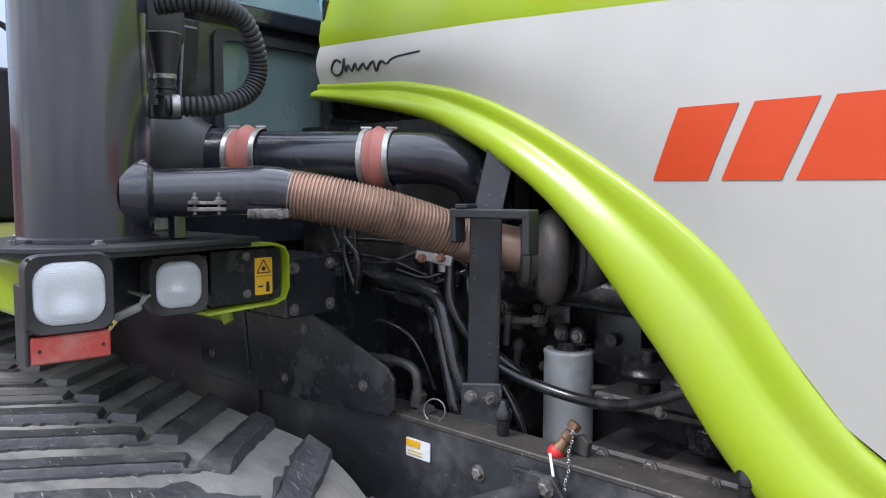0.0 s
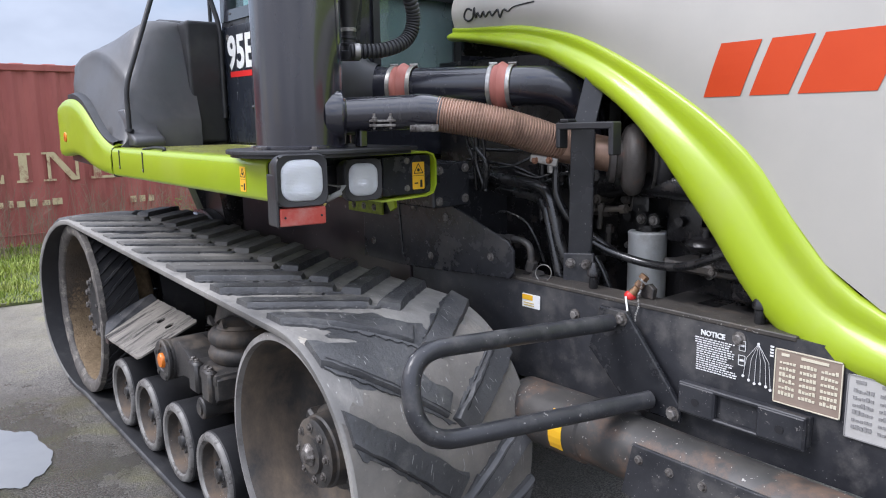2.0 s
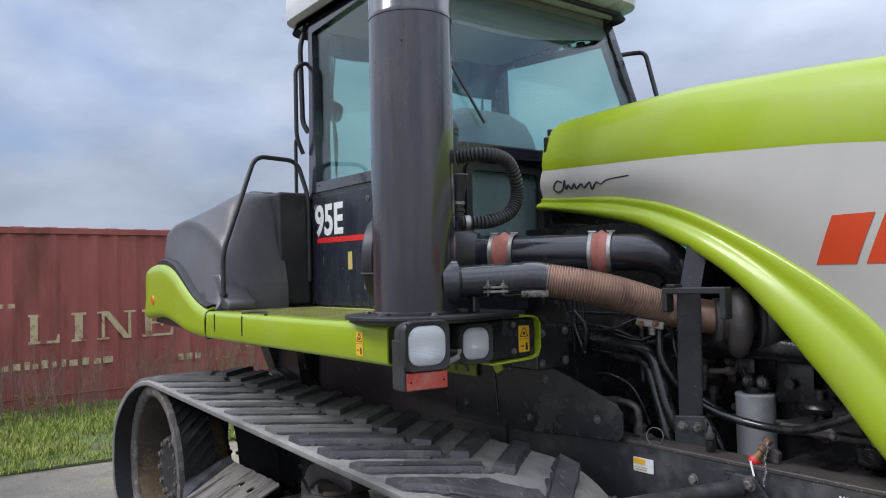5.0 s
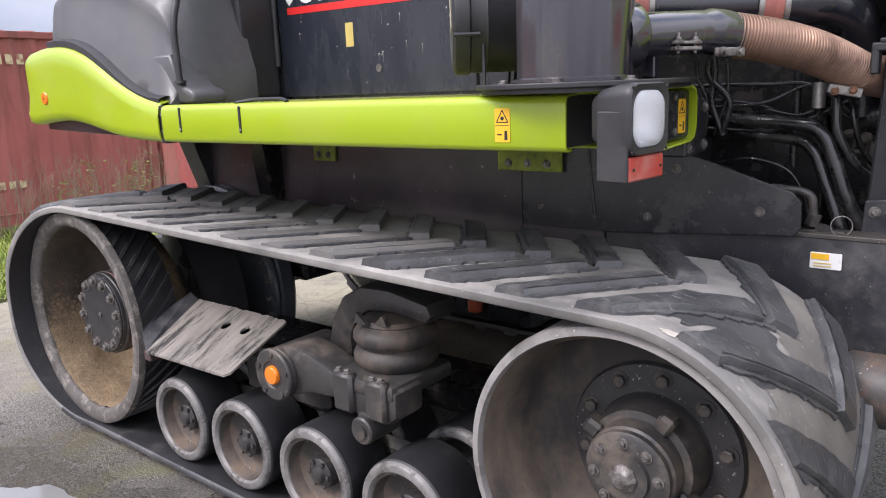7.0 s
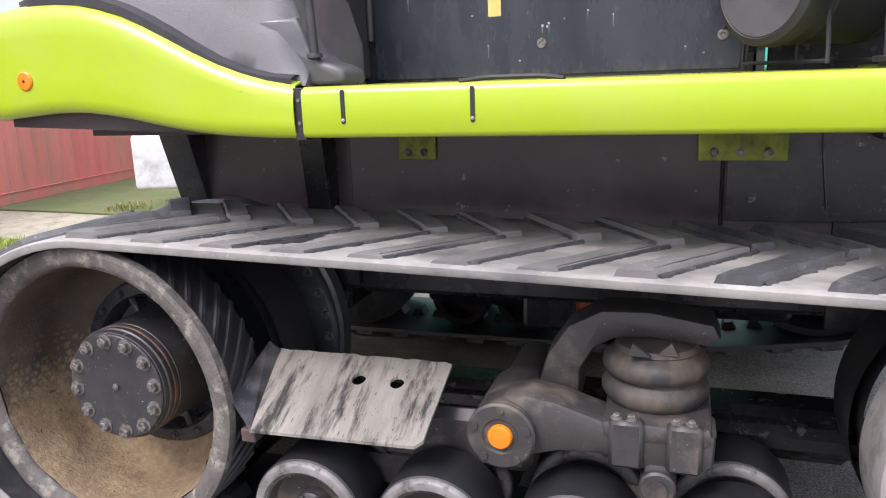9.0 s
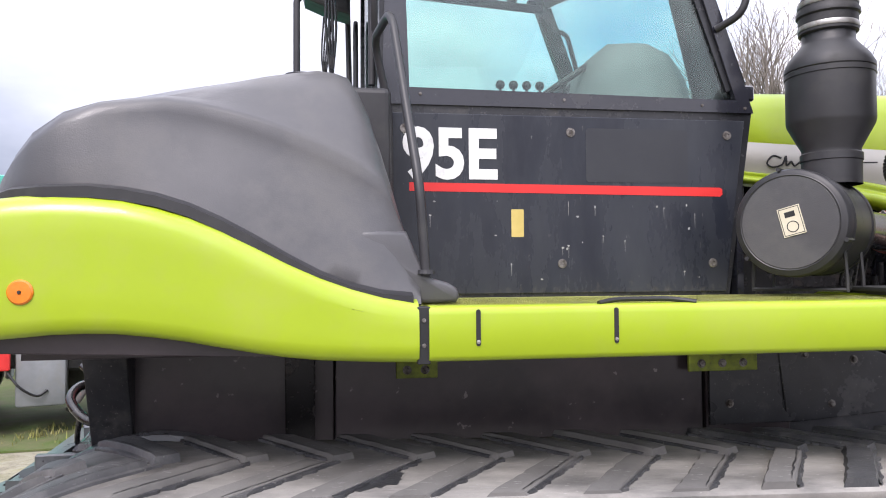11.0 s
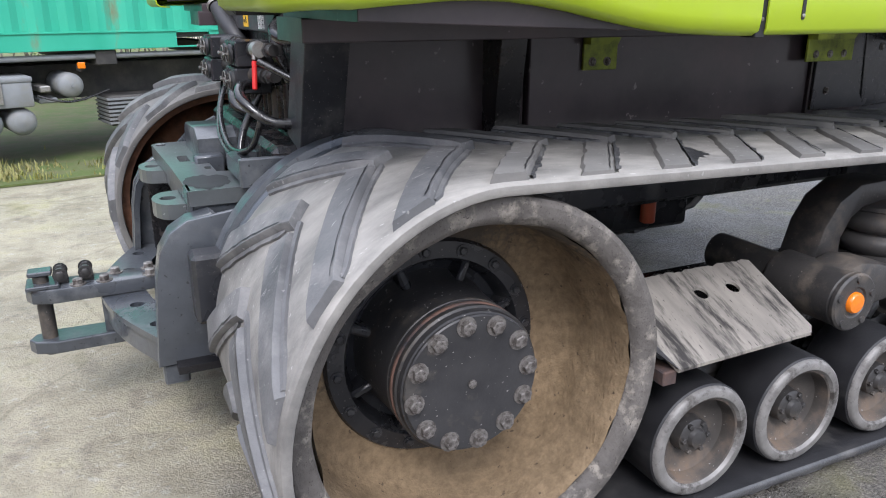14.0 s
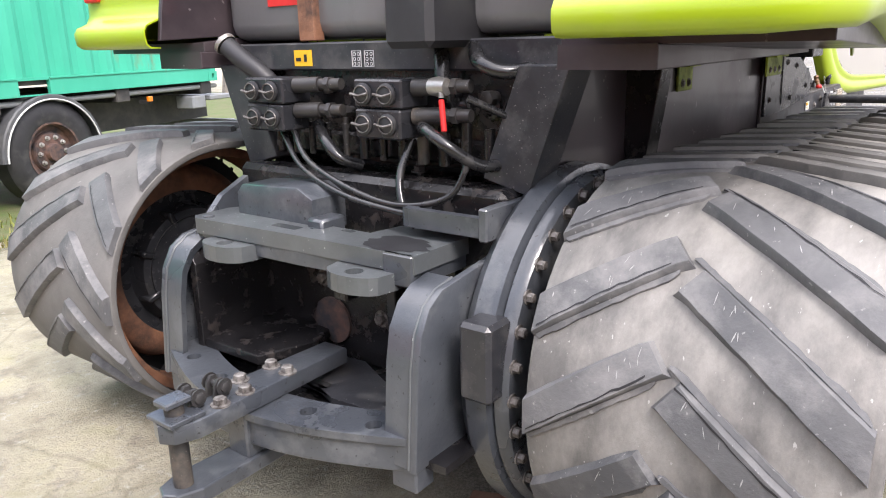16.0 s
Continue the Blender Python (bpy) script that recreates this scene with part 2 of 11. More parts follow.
RUBBER_LUG = surf("lug_rubber", (0.078, 0.080, 0.084), (0.150, 0.150, 0.152), rough=0.6, scale=8, dirt=(0.245, 0.24, 0.235), dirt_at=0.61, dirt_soft=0.12, dscale=4.5, bump=0.2, bscale=80, spec=0.4, island=True, scratch=(0.24, 0.24, 0.235), scratch_at=0.69)
WHEEL_RIM = surf("greasy_wheel_rim", (0.040, 0.036, 0.033), (0.080, 0.071, 0.063), rough=0.5, scale=12, dirt=(0.15, 0.11, 0.08), dirt_at=0.58, dirt_soft=0.10, dscale=6, bump=0.15, scratch=(0.32, 0.31, 0.30), scratch_at=0.70)
RUBBER_WET = surf("wet_rubber", (0.032, 0.033, 0.036), (0.082, 0.083, 0.086), rough=0.40, scale=7, dirt=(0.17, 0.165, 0.155), dirt_at=0.65, dscale=6, bump=0.4, bscale=60, scratch=(0.18, 0.175, 0.17))
EDGE_STEEL = surf("rubbed_steel_edge", (0.115, 0.110, 0.104), (0.25, 0.242, 0.23), rough=0.5, metal=0.15, scale=16, dirt=(0.045, 0.039, 0.034), dirt_at=0.575, dirt_soft=0.06, dscale=11, bump=0.2)
PALE_PLATE = surf("pale_dusty_plate", (0.46, 0.43, 0.38), (0.58, 0.55, 0.49), rough=0.7, scale=9, dirt=(0.25, 0.22, 0.18), dirt_at=0.62, dscale=6)
RUBBER_DARK = surf("dark_rubber", (0.012, 0.012, 0.014), (0.026, 0.026, 0.028), rough=0.55, scale=12, dirt=(0.065, 0.062, 0.058), dirt_at=0.66, dscale=6, bump=0.1)
HOSE = surf("hose_rubber", (0.009, 0.009, 0.010), (0.020, 0.020, 0.021), rough=0.26, coat=0.35, scale=20, dirt=(0.07, 0.066, 0.062), dirt_at=0.66, dscale=9)
WORN_STEEL = surf("worn_rim_edge", (0.066, 0.059, 0.053), (0.132, 0.120, 0.109), rough=0.72, scale=24, dirt=(0.25, 0.226, 0.194), dirt_at=0.585, dirt_soft=0.06, dscale=16, bump=0.4, bscale=70, scratch=(0.035, 0.029, 0.024), scratch_at=0.64)
IDLER_EDGE = surf("rubbed_idler_edge", (0.16, 0.152, 0.145), (0.27, 0.258, 0.245), rough=0.66, scale=9, dirt=(0.09, 0.08, 0.07), dirt_at=0.60, dirt_soft=0.10, dscale=8, bump=0.2, bscale=70, scratch=(0.40, 0.39, 0.37), scratch_at=0.70)
IDLER_DISH = surf("dusty_black_dish", (0.020, 0.019, 0.019), (0.044, 0.041, 0.039), rough=0.55, scale=5, dirt=(0.165, 0.125, 0.088), dirt_at=0.56, dirt_soft=0.12, dscale=3.6, stretch=(1, 1, 0.55), bump=0.08)
RUBBER_MID = surf("darker_front_rubber", (0.102, 0.095, 0.087), (0.178, 0.166, 0.152), rough=0.48, scale=5, dirt=(0.265, 0.245, 0.215), dirt_at=0.57, dirt_soft=0.15, dscale=4, bump=0.25, bscale=60, scratch=(0.32, 0.30, 0.27), scratch_at=0.68)
CAST = surf("dirty_casting", (0.026, 0.025, 0.025), (0.050, 0.047, 0.045), rough=0.44, scale=11, dirt=(0.16, 0.13, 0.10), dirt_at=0.63, dscale=6, bump=0.14, scratch=(0.18, 0.165, 0.15), scratch_at=0.70)
# tan settled mud; the darker upper rear also has the barrel's shade painted in
BARREL = surf("mud_and_shade_barrel", (0.055, 0.046, 0.039), (0.095, 0.079, 0.063), rough=0.85, scale=5, dirt=(0.15, 0.115, 0.08), dirt_at=0.62, dirt_soft=0.16, dscale=3.5, bump=0.6, bscale=85, spec=0.2, settle=((-0.48, 1.0, 0.74, 0.22), (0.255, 0.186, 0.114)), scratch=(0.09, 0.066, 0.044), scratch_at=0.675)
# dust at the foot; soft upright streaks also put sky-haze reflection into the colour
DUST_HAZE_PANEL = surf("black_panel_dust_and_haze", (0.012, 0.014, 0.022), (0.024, 0.028, 0.038), rough=0.24, scale=7, coat=0.0, spec=0.42, dirt=(0.055, 0.059, 0.066), dirt_at=0.61, dirt_soft=0.20, dscale=2.2, stretch=(1.4, 1, 0.45), dirt_rough=0.45, scratch=(0.10, 0.10, 0.10), scratch_at=0.71, settle=((0.0, 1.0, 1.60, 0.06), (0.070, 0.069, 0.068)))
SAND_PLATE = surf("mud_streaked_plate", (0.16, 0.146, 0.128), (0.28, 0.256, 0.222), rough=0.72, scale=9, dirt=(0.032, 0.029, 0.027), dirt_at=0.545, dirt_soft=0.05, dscale=5, stretch=(2.6, 0.5, 0.5), bump=0.2, scratch=(0.05, 0.045, 0.04), scratch_at=0.66)
HUB = surf("scuffed_black_hub", (0.020, 0.020, 0.022), (0.045, 0.044, 0.045), rough=0.45, scale=9, dirt=(0.12, 0.105, 0.085), dirt_at=0.65, dirt_soft=0.10, dscale=7, bump=0.08, scratch=(0.30, 0.29, 0.27))
RUST = surf("brown_rust", (0.17, 0.07, 0.035), (0.27, 0.13, 0.075), rough=0.82, scale=16, dirt=(0.07, 0.04, 0.03), dirt_at=0.56, dscale=9, bump=0.2)
FLEX = surf("heat_browned_steel", (0.36, 0.225, 0.165), (0.50, 0.345, 0.265), rough=0.40, metal=0.7, scale=10, dirt=(0.18, 0.115, 0.085), dirt_at=0.58, dscale=5, rvar=0.2)
TURBO_BROWN = surf("rusted_turbo_casting", (0.038, 0.034, 0.032), (0.078, 0.069, 0.063), rough=0.5, scale=12, dirt=(0.15, 0.075, 0.052), dirt_at=0.61, dirt_soft=0.06, dscale=12, bump=0.3, bscale=70)
RAIL_TOP = surf("worn_rail_flange", (0.026, 0.024, 0.022), (0.066, 0.058, 0.050), rough=0.5, scale=14, dirt=(0.12, 0.09, 0.064), dirt_at=0.62, dirt_soft=0.08, dscale=9, bump=0.15, scratch=(0.30, 0.28, 0.255), scratch_at=0.67)
GUARD_TUBE = surf("chipped_black_tube", (0.020, 0.021, 0.025), (0.042, 0.043, 0.048), rough=0.30, scale=9, dirt=(0.085, 0.083, 0.081), dirt_at=0.62, dirt_soft=0.10, dscale=11, bump=0.1, scratch=(0.26, 0.255, 0.25), scratch_at=0.685)
STEEL = surf("dull_zinc", (0.36, 0.35, 0.33), (0.5, 0.49, 0.47), rough=0.42, metal=0.85, scale=22, dirt=(0.16, 0.13, 0.10), dirt_at=0.6, dscale=12)
BOLT = surf("grimy_bolt", (0.20, 0.19, 0.18), (0.33, 0.31, 0.29), rough=0.5, metal=0.6, scale=40, dirt=(0.06, 0.05, 0.045), dirt_at=0.52, dscale=30)
SALMON = surf("red_silicone_hose", (0.42, 0.13, 0.10), (0.50, 0.19, 0.155), rough=0.5, scale=15)
HITCH_TEAL = surf("teal_patched_cast_grey", (0.060, 0.067, 0.070), (0.112, 0.121, 0.124), rough=0.32, scale=7, coat=0.3, dirt=(0.035, 0.22, 0.17), dirt_at=0.71, dirt_soft=0.05, dscale=4.2, bump=0.09, bscale=46, scratch=(0.28, 0.30, 0.29), scratch_at=0.69)
WHITE = surf("white_enamel", (0.58, 0.59, 0.58), (0.68, 0.69, 0.68), rough=0.34, scale=6, dirt=(0.35, 0.34, 0.31), dirt_at=0.66, dscale=8)
PLASTIC = surf("grey_tank_plastic", (0.058, 0.058, 0.062), (0.084, 0.083, 0.087), rough=0.38, scale=4, coat=0.1, dirt=(0.125, 0.122, 0.117), dirt_at=0.61, dirt_soft=0.16, dscale=2.2, bump=0.10, bscale=240, spec=0.5)
PLASTIC_DARK = surf("black_moulded_plastic", (0.019, 0.019, 0.021), (0.032, 0.032, 0.035), rough=0.46, scale=10, dirt=(0.05, 0.05, 0.048), dirt_at=0.66, dscale=6)
# lighter copy of the tank plastic; the paler tone stands for reflected sky
PLASTIC_PALE = surf("sky_toned_grey_plastic", (0.125, 0.124, 0.128), (0.175, 0.173, 0.176), rough=0.30, scale=3, coat=0.3, dirt=(0.08, 0.078, 0.075), dirt_at=0.66, dirt_soft=0.14, dscale=3, stretch=(1, 1, 0.4))
WHITE_VINYL = surf("white_vinyl", (0.72, 0.73, 0.72), (0.80, 0.80, 0.79), rough=0.5, scale=10, dirt=(0.45, 0.45, 0.44), dirt_at=0.68, dscale=18)
YELLOW_VINYL = surf("yellow_vinyl", (0.80, 0.43, 0.015), (0.85, 0.50, 0.03), rough=0.45, scale=12)
FADED_VINYL = surf("faded_yellow_vinyl", (0.50, 0.38, 0.10), (0.60, 0.47, 0.16), rough=0.55, scale=30)
CREAM_VINYL = surf("cream_vinyl", (0.60, 0.55, 0.42), (0.68, 0.63, 0.50), rough=0.55, scale=30)
BROWN_VINYL = surf("brown_data_plate", (0.245, 0.188, 0.148), (0.31, 0.245, 0.198), rough=0.45, scale=20)
INK = surf("black_ink", (0.012, 0.012, 0.014), (0.02, 0.02, 0.022), rough=0.55, scale=20)
AMBER = surf("amber_plastic", (0.70, 0.17, 0.006), (0.80, 0.22, 0.012), rough=0.25, scale=60, coat=0.4)
RED_LENS = surf("faded_red_lens", (0.42, 0.05, 0.035), (0.52, 0.09, 0.07), rough=0.35, scale=12, dirt=(0.48, 0.22, 0.19), dirt_at=0.58, dscale=8)
RED_PLASTIC = surf("red_plastic", (0.55, 0.02, 0.02), (0.65, 0.035, 0.03), rough=0.4, scale=20)
CAB_TRIM = surf("cab_trim_grey", (0.19, 0.20, 0.195), (0.25, 0.26, 0.255), rough=0.75, scale=12)
LINER = surf("grey_headliner", (0.20, 0.20, 0.19), (0.25, 0.25, 0.24), rough=0.9, scale=10)
REFLECTOR = surf("chromed_reflector", (0.80, 0.82, 0.84), (0.88, 0.9, 0.92), rough=0.24, metal=1.0, scale=20, rvar=0.1)
# oily black; in recesses it also carries their shade in the colour
ENGINE = surf("oily_and_recess_black", (0.004, 0.004, 0.005), (0.020, 0.019, 0.020), rough=0.26, scale=9, dirt=(0.060, 0.048, 0.042), dirt_at=0.63, dirt_soft=0.07, dscale=13, bump=0.16, scratch=(0.12, 0.11, 0.10), scratch_at=0.70)
CONT_RED = surf("weathered_red_container", (0.285, 0.07, 0.058), (0.375, 0.108, 0.088), rough=0.62, scale=3.5, dirt=(0.15, 0.052, 0.035), dirt_at=0.58, dirt_soft=0.12, dscale=1.6, stretch=(1, 1, 0.25), bump=0.05)
CONT_PINK = surf("faded_red_container", (0.50, 0.115, 0.10), (0.58, 0.18, 0.15), rough=0.62, scale=2.5, dirt=(0.34, 0.19, 0.13), dirt_at=0.57, dirt_soft=0.12, dscale=1.8, stretch=(1, 1, 0.2), bump=0.05)
CONT_GREEN = surf("weathered_green_container", (0.02, 0.34, 0.22), (0.045, 0.42, 0.285), rough=0.55, scale=3, dirt=(0.20, 0.15, 0.075), dirt_at=0.68, dirt_soft=0.08, dscale=3.0, stretch=(1, 1, 0.3))
OLD_GOLD = surf("worn_cream_lettering", (0.50, 0.40, 0.22), (0.58, 0.48, 0.29), rough=0.7, scale=5, dirt=(0.27, 0.10, 0.07), dirt_at=0.56, dirt_soft=0.06, dscale=6)
LORRY_GREY = surf("lorry_grey_paint", (0.16, 0.17, 0.18), (0.23, 0.245, 0.255), rough=0.5, scale=6, dirt=(0.20, 0.20, 0.18), dirt_at=0.58, dscale=4)
LORRY_DARK = surf("lorry_chassis_black", (0.018, 0.018, 0.019), (0.035, 0.034, 0.033), rough=0.6, scale=7, dirt=(0.09, 0.085, 0.075), dirt_at=0.58, dscale=4)
LORRY_GREEN = surf("dull_green_cab_paint", (0.075, 0.12, 0.065), (0.11, 0.16, 0.09), rough=0.5, scale=4, dirt=(0.14, 0.16, 0.11), dirt_at=0.6, dscale=3)
BARK = surf("grey_bark", (0.15, 0.13, 0.11), (0.24, 0.215, 0.19), rough=0.9, scale=25)
GRASS = surf("grass_blades", (0.155, 0.225, 0.022), (0.29, 0.34, 0.05), rough=0.65, scale=3, dirt=(0.31, 0.29, 0.11), dirt_at=0.62, dscale=2.4)
WEED = surf("yellow_green_weeds", (0.14, 0.17, 0.03), (0.26, 0.25, 0.06), rough=0.7, scale=3, dirt=(0.30, 0.26, 0.13), dirt_at=0.55, dscale=3)
DRY_STALK = surf("dry_stalks", (0.17, 0.125, 0.085), (0.27, 0.21, 0.15), rough=0.9, scale=9)
LEAF = surf("young_leaves", (0.12, 0.17, 0.03), (0.24, 0.27, 0.06), rough=0.6, scale=9)
EARTH = surf("weedy_earth", (0.10, 0.10, 0.045), (0.15, 0.145, 0.075), rough=0.95, scale=6, dirt=(0.07, 0.11, 0.02), dirt_at=0.5, dscale=2.5, bump=0.4, bscale=30)
DUST_SKY_GLASS = dust_sky_glass()
CAB_GLASS = glass_mat("tinted_cab_glass", (0.77, 0.90, 0.87), 0.0, 1.5)
LORRY_GLASS = surf("dark_lorry_glass", (0.02, 0.025, 0.022), (0.03, 0.036, 0.032), rough=0.08, scale=4, coat=0.5)


def ground_mat():
    m = bpy.data.materials.new("yard_surface")
    m.use_nodes = True
    nt = m.node_tree
    N, L = nt.nodes.new, nt.links.new
    b = nt.nodes["Principled BSDF"]
    tc = N("ShaderNodeTexCoord")

    def nz(sc, det=8, ro=0.62):
        n = N("ShaderNodeTexNoise")
        n.inputs["Scale"].default_value, n.inputs["Detail"].default_value, n.inputs["Roughness"].default_value = sc, det, ro
        L(tc.outputs["Object"], n.inputs["Vector"])
        return n.outputs["Fac"]

    def rg(src, a, c, lo=0.0, hi=1.0):
        r = N("ShaderNodeMapRange")
        for k, v in (("From Min", a), ("From Max", c), ("To Min", lo), ("To Max", hi)):
            r.inputs[k].default_value = v
        L(src, r.inputs["Value"])
        return r.outputs["Result"]

    def mixc(f, a, c):
        x = N("ShaderNodeMix")
        x.data_type = "RGBA"
        L(f, x.inputs["Factor"])
        for k, v in (("A", a), ("B", c)):
            if isinstance(v, tuple):
                x.inputs[k].default_value = (*v, 1)
            else:
                L(v, x.inputs[k])
        return x.outputs["Result"]

    def mth(op, a, c):
        x = N("ShaderNodeMath")
        x.operation, x.use_clamp = op, True
        for i, v in enumerate((a, c)):
            if isinstance(v, float):
                x.inputs[i].default_value = v
            else:
                L(v, x.inputs[i])
        return x.outputs[0]

    fine, grit, big, mid = nz(55), nz(160, 4), nz(0.55, 6), nz(2.6)
    concrete = mixc(rg(mid, 0.35, 0.65), (0.27, 0.242, 0.172), (0.53, 0.482, 0.365))
    concrete = mixc(rg(fine, 0.55, 0.72), concrete, (0.26, 0.245, 0.20))
    concrete = mixc(mth("MULTIPLY", rg(nz(5.5, 9, 0.75), 0.53, 0.64), 0.6), concrete, (0.19, 0.172, 0.14))
    concrete = mixc(mth("MULTIPLY", rg(nz(14, 6, 0.7), 0.56, 0.66), 0.6), concrete, (0.50, 0.48, 0.42))
    concrete = mixc(mth("MULTIPLY", rg(nz(230, 2, 0.5), 0.62, 0.72), 0.7), concrete, (0.10, 0.095, 0.085))
    asphalt = mixc(rg(nz(110, 4, 0.7), 0.40, 0.66), (0.070, 0.063, 0.053), (0.42, 0.388, 0.335))
    # asphalt beside the machine and towards the red container, pale concrete behind the machine
    sep = N("ShaderNodeSeparateXYZ")
    L(tc.outputs["Object"], sep.inputs["Vector"])
    line = N("ShaderNodeMath")
    line.operation = "MULTIPLY_ADD"
    line.inputs[1].default_value = 0.55
    L(sep.outputs["Y"], line.inputs[0])
    off = N("ShaderNodeMath")
    off.operation = "MULTIPLY"
    off.inputs[1].default_value = -0.75
    L(sep.outputs["X"], off.inputs[0])
    L(off.outputs[0], line.inputs[2])
    edge = N("ShaderNodeMath")
    edge.operation = "ADD"
    L(line.outputs[0], edge.inputs[0])
    wob = rg(big, 0.3, 0.7, -0.7, 0.7)
    L(wob, edge.inputs[1])
    pale = rg(edge.outputs[0], 0.25, 0.95)
    keep = rg(sep.outputs["Y"], -0.6, 1.0, 0.12, 1.0)
    pale = mth("MULTIPLY", pale, keep)
    col = mixc(pale, asphalt, concrete)
    moss = mth("MULTIPLY", rg(mid, 0.52, 0.68), rg(big, 0.40, 0.58))
    col = mixc(mth("MULTIPLY", moss, 0.7), col, (0.34, 0.33, 0.10))
    stain = rg(nz(1.3, 9, 0.7), 0.52, 0.68)
    col = mixc(mth("MULTIPLY", stain, 0.68), col, (0.105, 0.098, 0.085))
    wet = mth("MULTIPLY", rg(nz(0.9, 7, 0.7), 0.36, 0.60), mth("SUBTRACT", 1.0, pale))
    # a ragged long patch beside the belt and puddle turns darker and glossier
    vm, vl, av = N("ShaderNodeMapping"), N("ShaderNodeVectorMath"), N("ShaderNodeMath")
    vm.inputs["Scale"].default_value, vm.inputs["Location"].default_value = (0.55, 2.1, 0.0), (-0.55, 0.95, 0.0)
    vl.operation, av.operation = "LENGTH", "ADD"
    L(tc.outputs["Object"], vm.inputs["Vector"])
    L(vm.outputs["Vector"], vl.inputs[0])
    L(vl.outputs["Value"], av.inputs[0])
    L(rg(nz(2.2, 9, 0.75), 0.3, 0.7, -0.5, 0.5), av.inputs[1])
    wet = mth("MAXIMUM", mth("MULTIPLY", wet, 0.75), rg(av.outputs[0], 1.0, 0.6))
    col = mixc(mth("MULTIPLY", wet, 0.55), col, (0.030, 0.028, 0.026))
    v = N("ShaderNodeTexVoronoi")
    v.feature = "DISTANCE_TO_EDGE"
    v.inputs["Scale"].default_value = 0.8
    wv = N("ShaderNodeMix")
    wv.data_type = "VECTOR"
    wv.inputs["Factor"].default_value = 0.12
    nc = N("ShaderNodeTexNoise")
    nc.inputs["Scale"].default_value, nc.inputs["Detail"].default_value = 3.0, 6
    L(tc.outputs["Object"], nc.inputs["Vector"])
    L(tc.outputs["Object"], wv.inputs["A"])
    L(nc.outputs["Color"], wv.inputs["B"])
    L(wv.outputs["Result"], v.inputs["Vector"])
    crack = mth("MULTIPLY", rg(v.outputs["Distance"], 0.010, 0.0), pale)
    col = mixc(mth("MULTIPLY", crack, 0.28), col, (0.07, 0.07, 0.035))
    L(col, b.inputs["Base Color"])
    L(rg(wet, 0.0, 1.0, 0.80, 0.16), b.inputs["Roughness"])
    bp = N("ShaderNodeBump")
    bp.inputs["Strength"].default_value, bp.inputs["Distance"].default_value = 0.9, 0.02
    hsum = N("ShaderNodeMath")
    hsum.operation = "MULTIPLY_ADD"
    hsum.inputs[1].default_value = 0.7
    L(grit, hsum.inputs[0])
    L(fine, hsum.inputs[2])
    L(hsum.outputs[0], bp.inputs["Height"])
    L(bp.outputs["Normal"], b.inputs["Normal"])
    return m


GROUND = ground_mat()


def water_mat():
    # pale base colour stands in for the bright sky mirrored in the water
    m = surf("puddle_sky_tone", (0.17, 0.17, 0.168), (0.24, 0.238, 0.23), rough=0.03, scale=2.2, rvar=0.02, spec=1.0)
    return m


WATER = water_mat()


# ---- mesh helpers ----
V3 = Vector


def world_of(ob):
    m = ob.matrix_basis.copy()
    return world_of(ob.parent) @ ob.matrix_parent_inverse @ m if ob.parent else m


def adopt(ob, parent):
    ob.parent = parent
    ob.matrix_parent_inverse = world_of(parent).inverted()
    return ob


def part(name, bm, material, parent=None, label="", smooth=None, kind="", category="", group=""):
    """Links a bmesh as one mesh object, under a thing or part when one is given. smooth: the angle past which edges stay sharp."""
    me = bpy.data.meshes.new(name)
    bmesh.ops.recalc_face_normals(bm, faces=bm.faces)
    if smooth:
        lim = radians(smooth)
        for f in bm.faces:
            f.smooth = True
        for e in bm.edges:
            e.smooth = len(e.link_faces) == 2 and e.calc_face_angle(0) < lim
    bm.to_mesh(me)
    bm.free()
    for mt in material if isinstance(material, (list, tuple)) else (material,):
        me.materials.append(mt)
    ob = new(name, me)
    if parent:
        adopt(ob, parent)
    return tagged(ob, label, category, group, kind)


def share(ob, name, m, parent=None):
    """One more object on ob's mesh, at the pose m."""
    o = new(name, ob.data)
    o.matrix_basis = m
    if parent:
        o.parent = parent
        o.matrix_parent_inverse = world_of(parent).inverted()
    return o


def thing(name, place, label, category, group="", kind=""):
    e = new(name)
    e.empty_display_size = 0.1
    e.matrix_basis = Matrix.Translation(place)
    return tagged(e, label, category, group, kind)


def B():
    return bmesh.new()


def box(bm, x0, x1, y0, y1, z0, z1, bevel=0.0, seg=1, m=None):
    r = bmesh.ops.create_cube(bm, size=1.0)
    vs = r["verts"]
    c, s = V3(((x0 + x1) / 2, (y0 + y1) / 2, (z0 + z1) / 2)), V3((x1 - x0, y1 - y0, z1 - z0))
    for v in vs:
        v.co = V3((v.co.x * s.x, v.co.y * s.y, v.co.z * s.z)) + c
    if bevel:
        es = list({e for v in vs for e in v.link_edges})
        o = bmesh.ops.bevel(bm, geom=es, offset=bevel, segments=seg, profile=0.5, affect="EDGES")
        vs = list({v for f in o["faces"] for v in f.verts} | {v for v in vs if v.is_valid})
    if m:
        for v in vs:
            v.co = m @ v.co
    return bm


def frame_of(d):
    d = V3(d).normalized()
    a = V3((0, 0, 1)) if abs(d.z) < 0.9 else V3((1, 0, 0))
    u = d.cross(a).normalized()
    return u, d.cross(u).normalized(), d


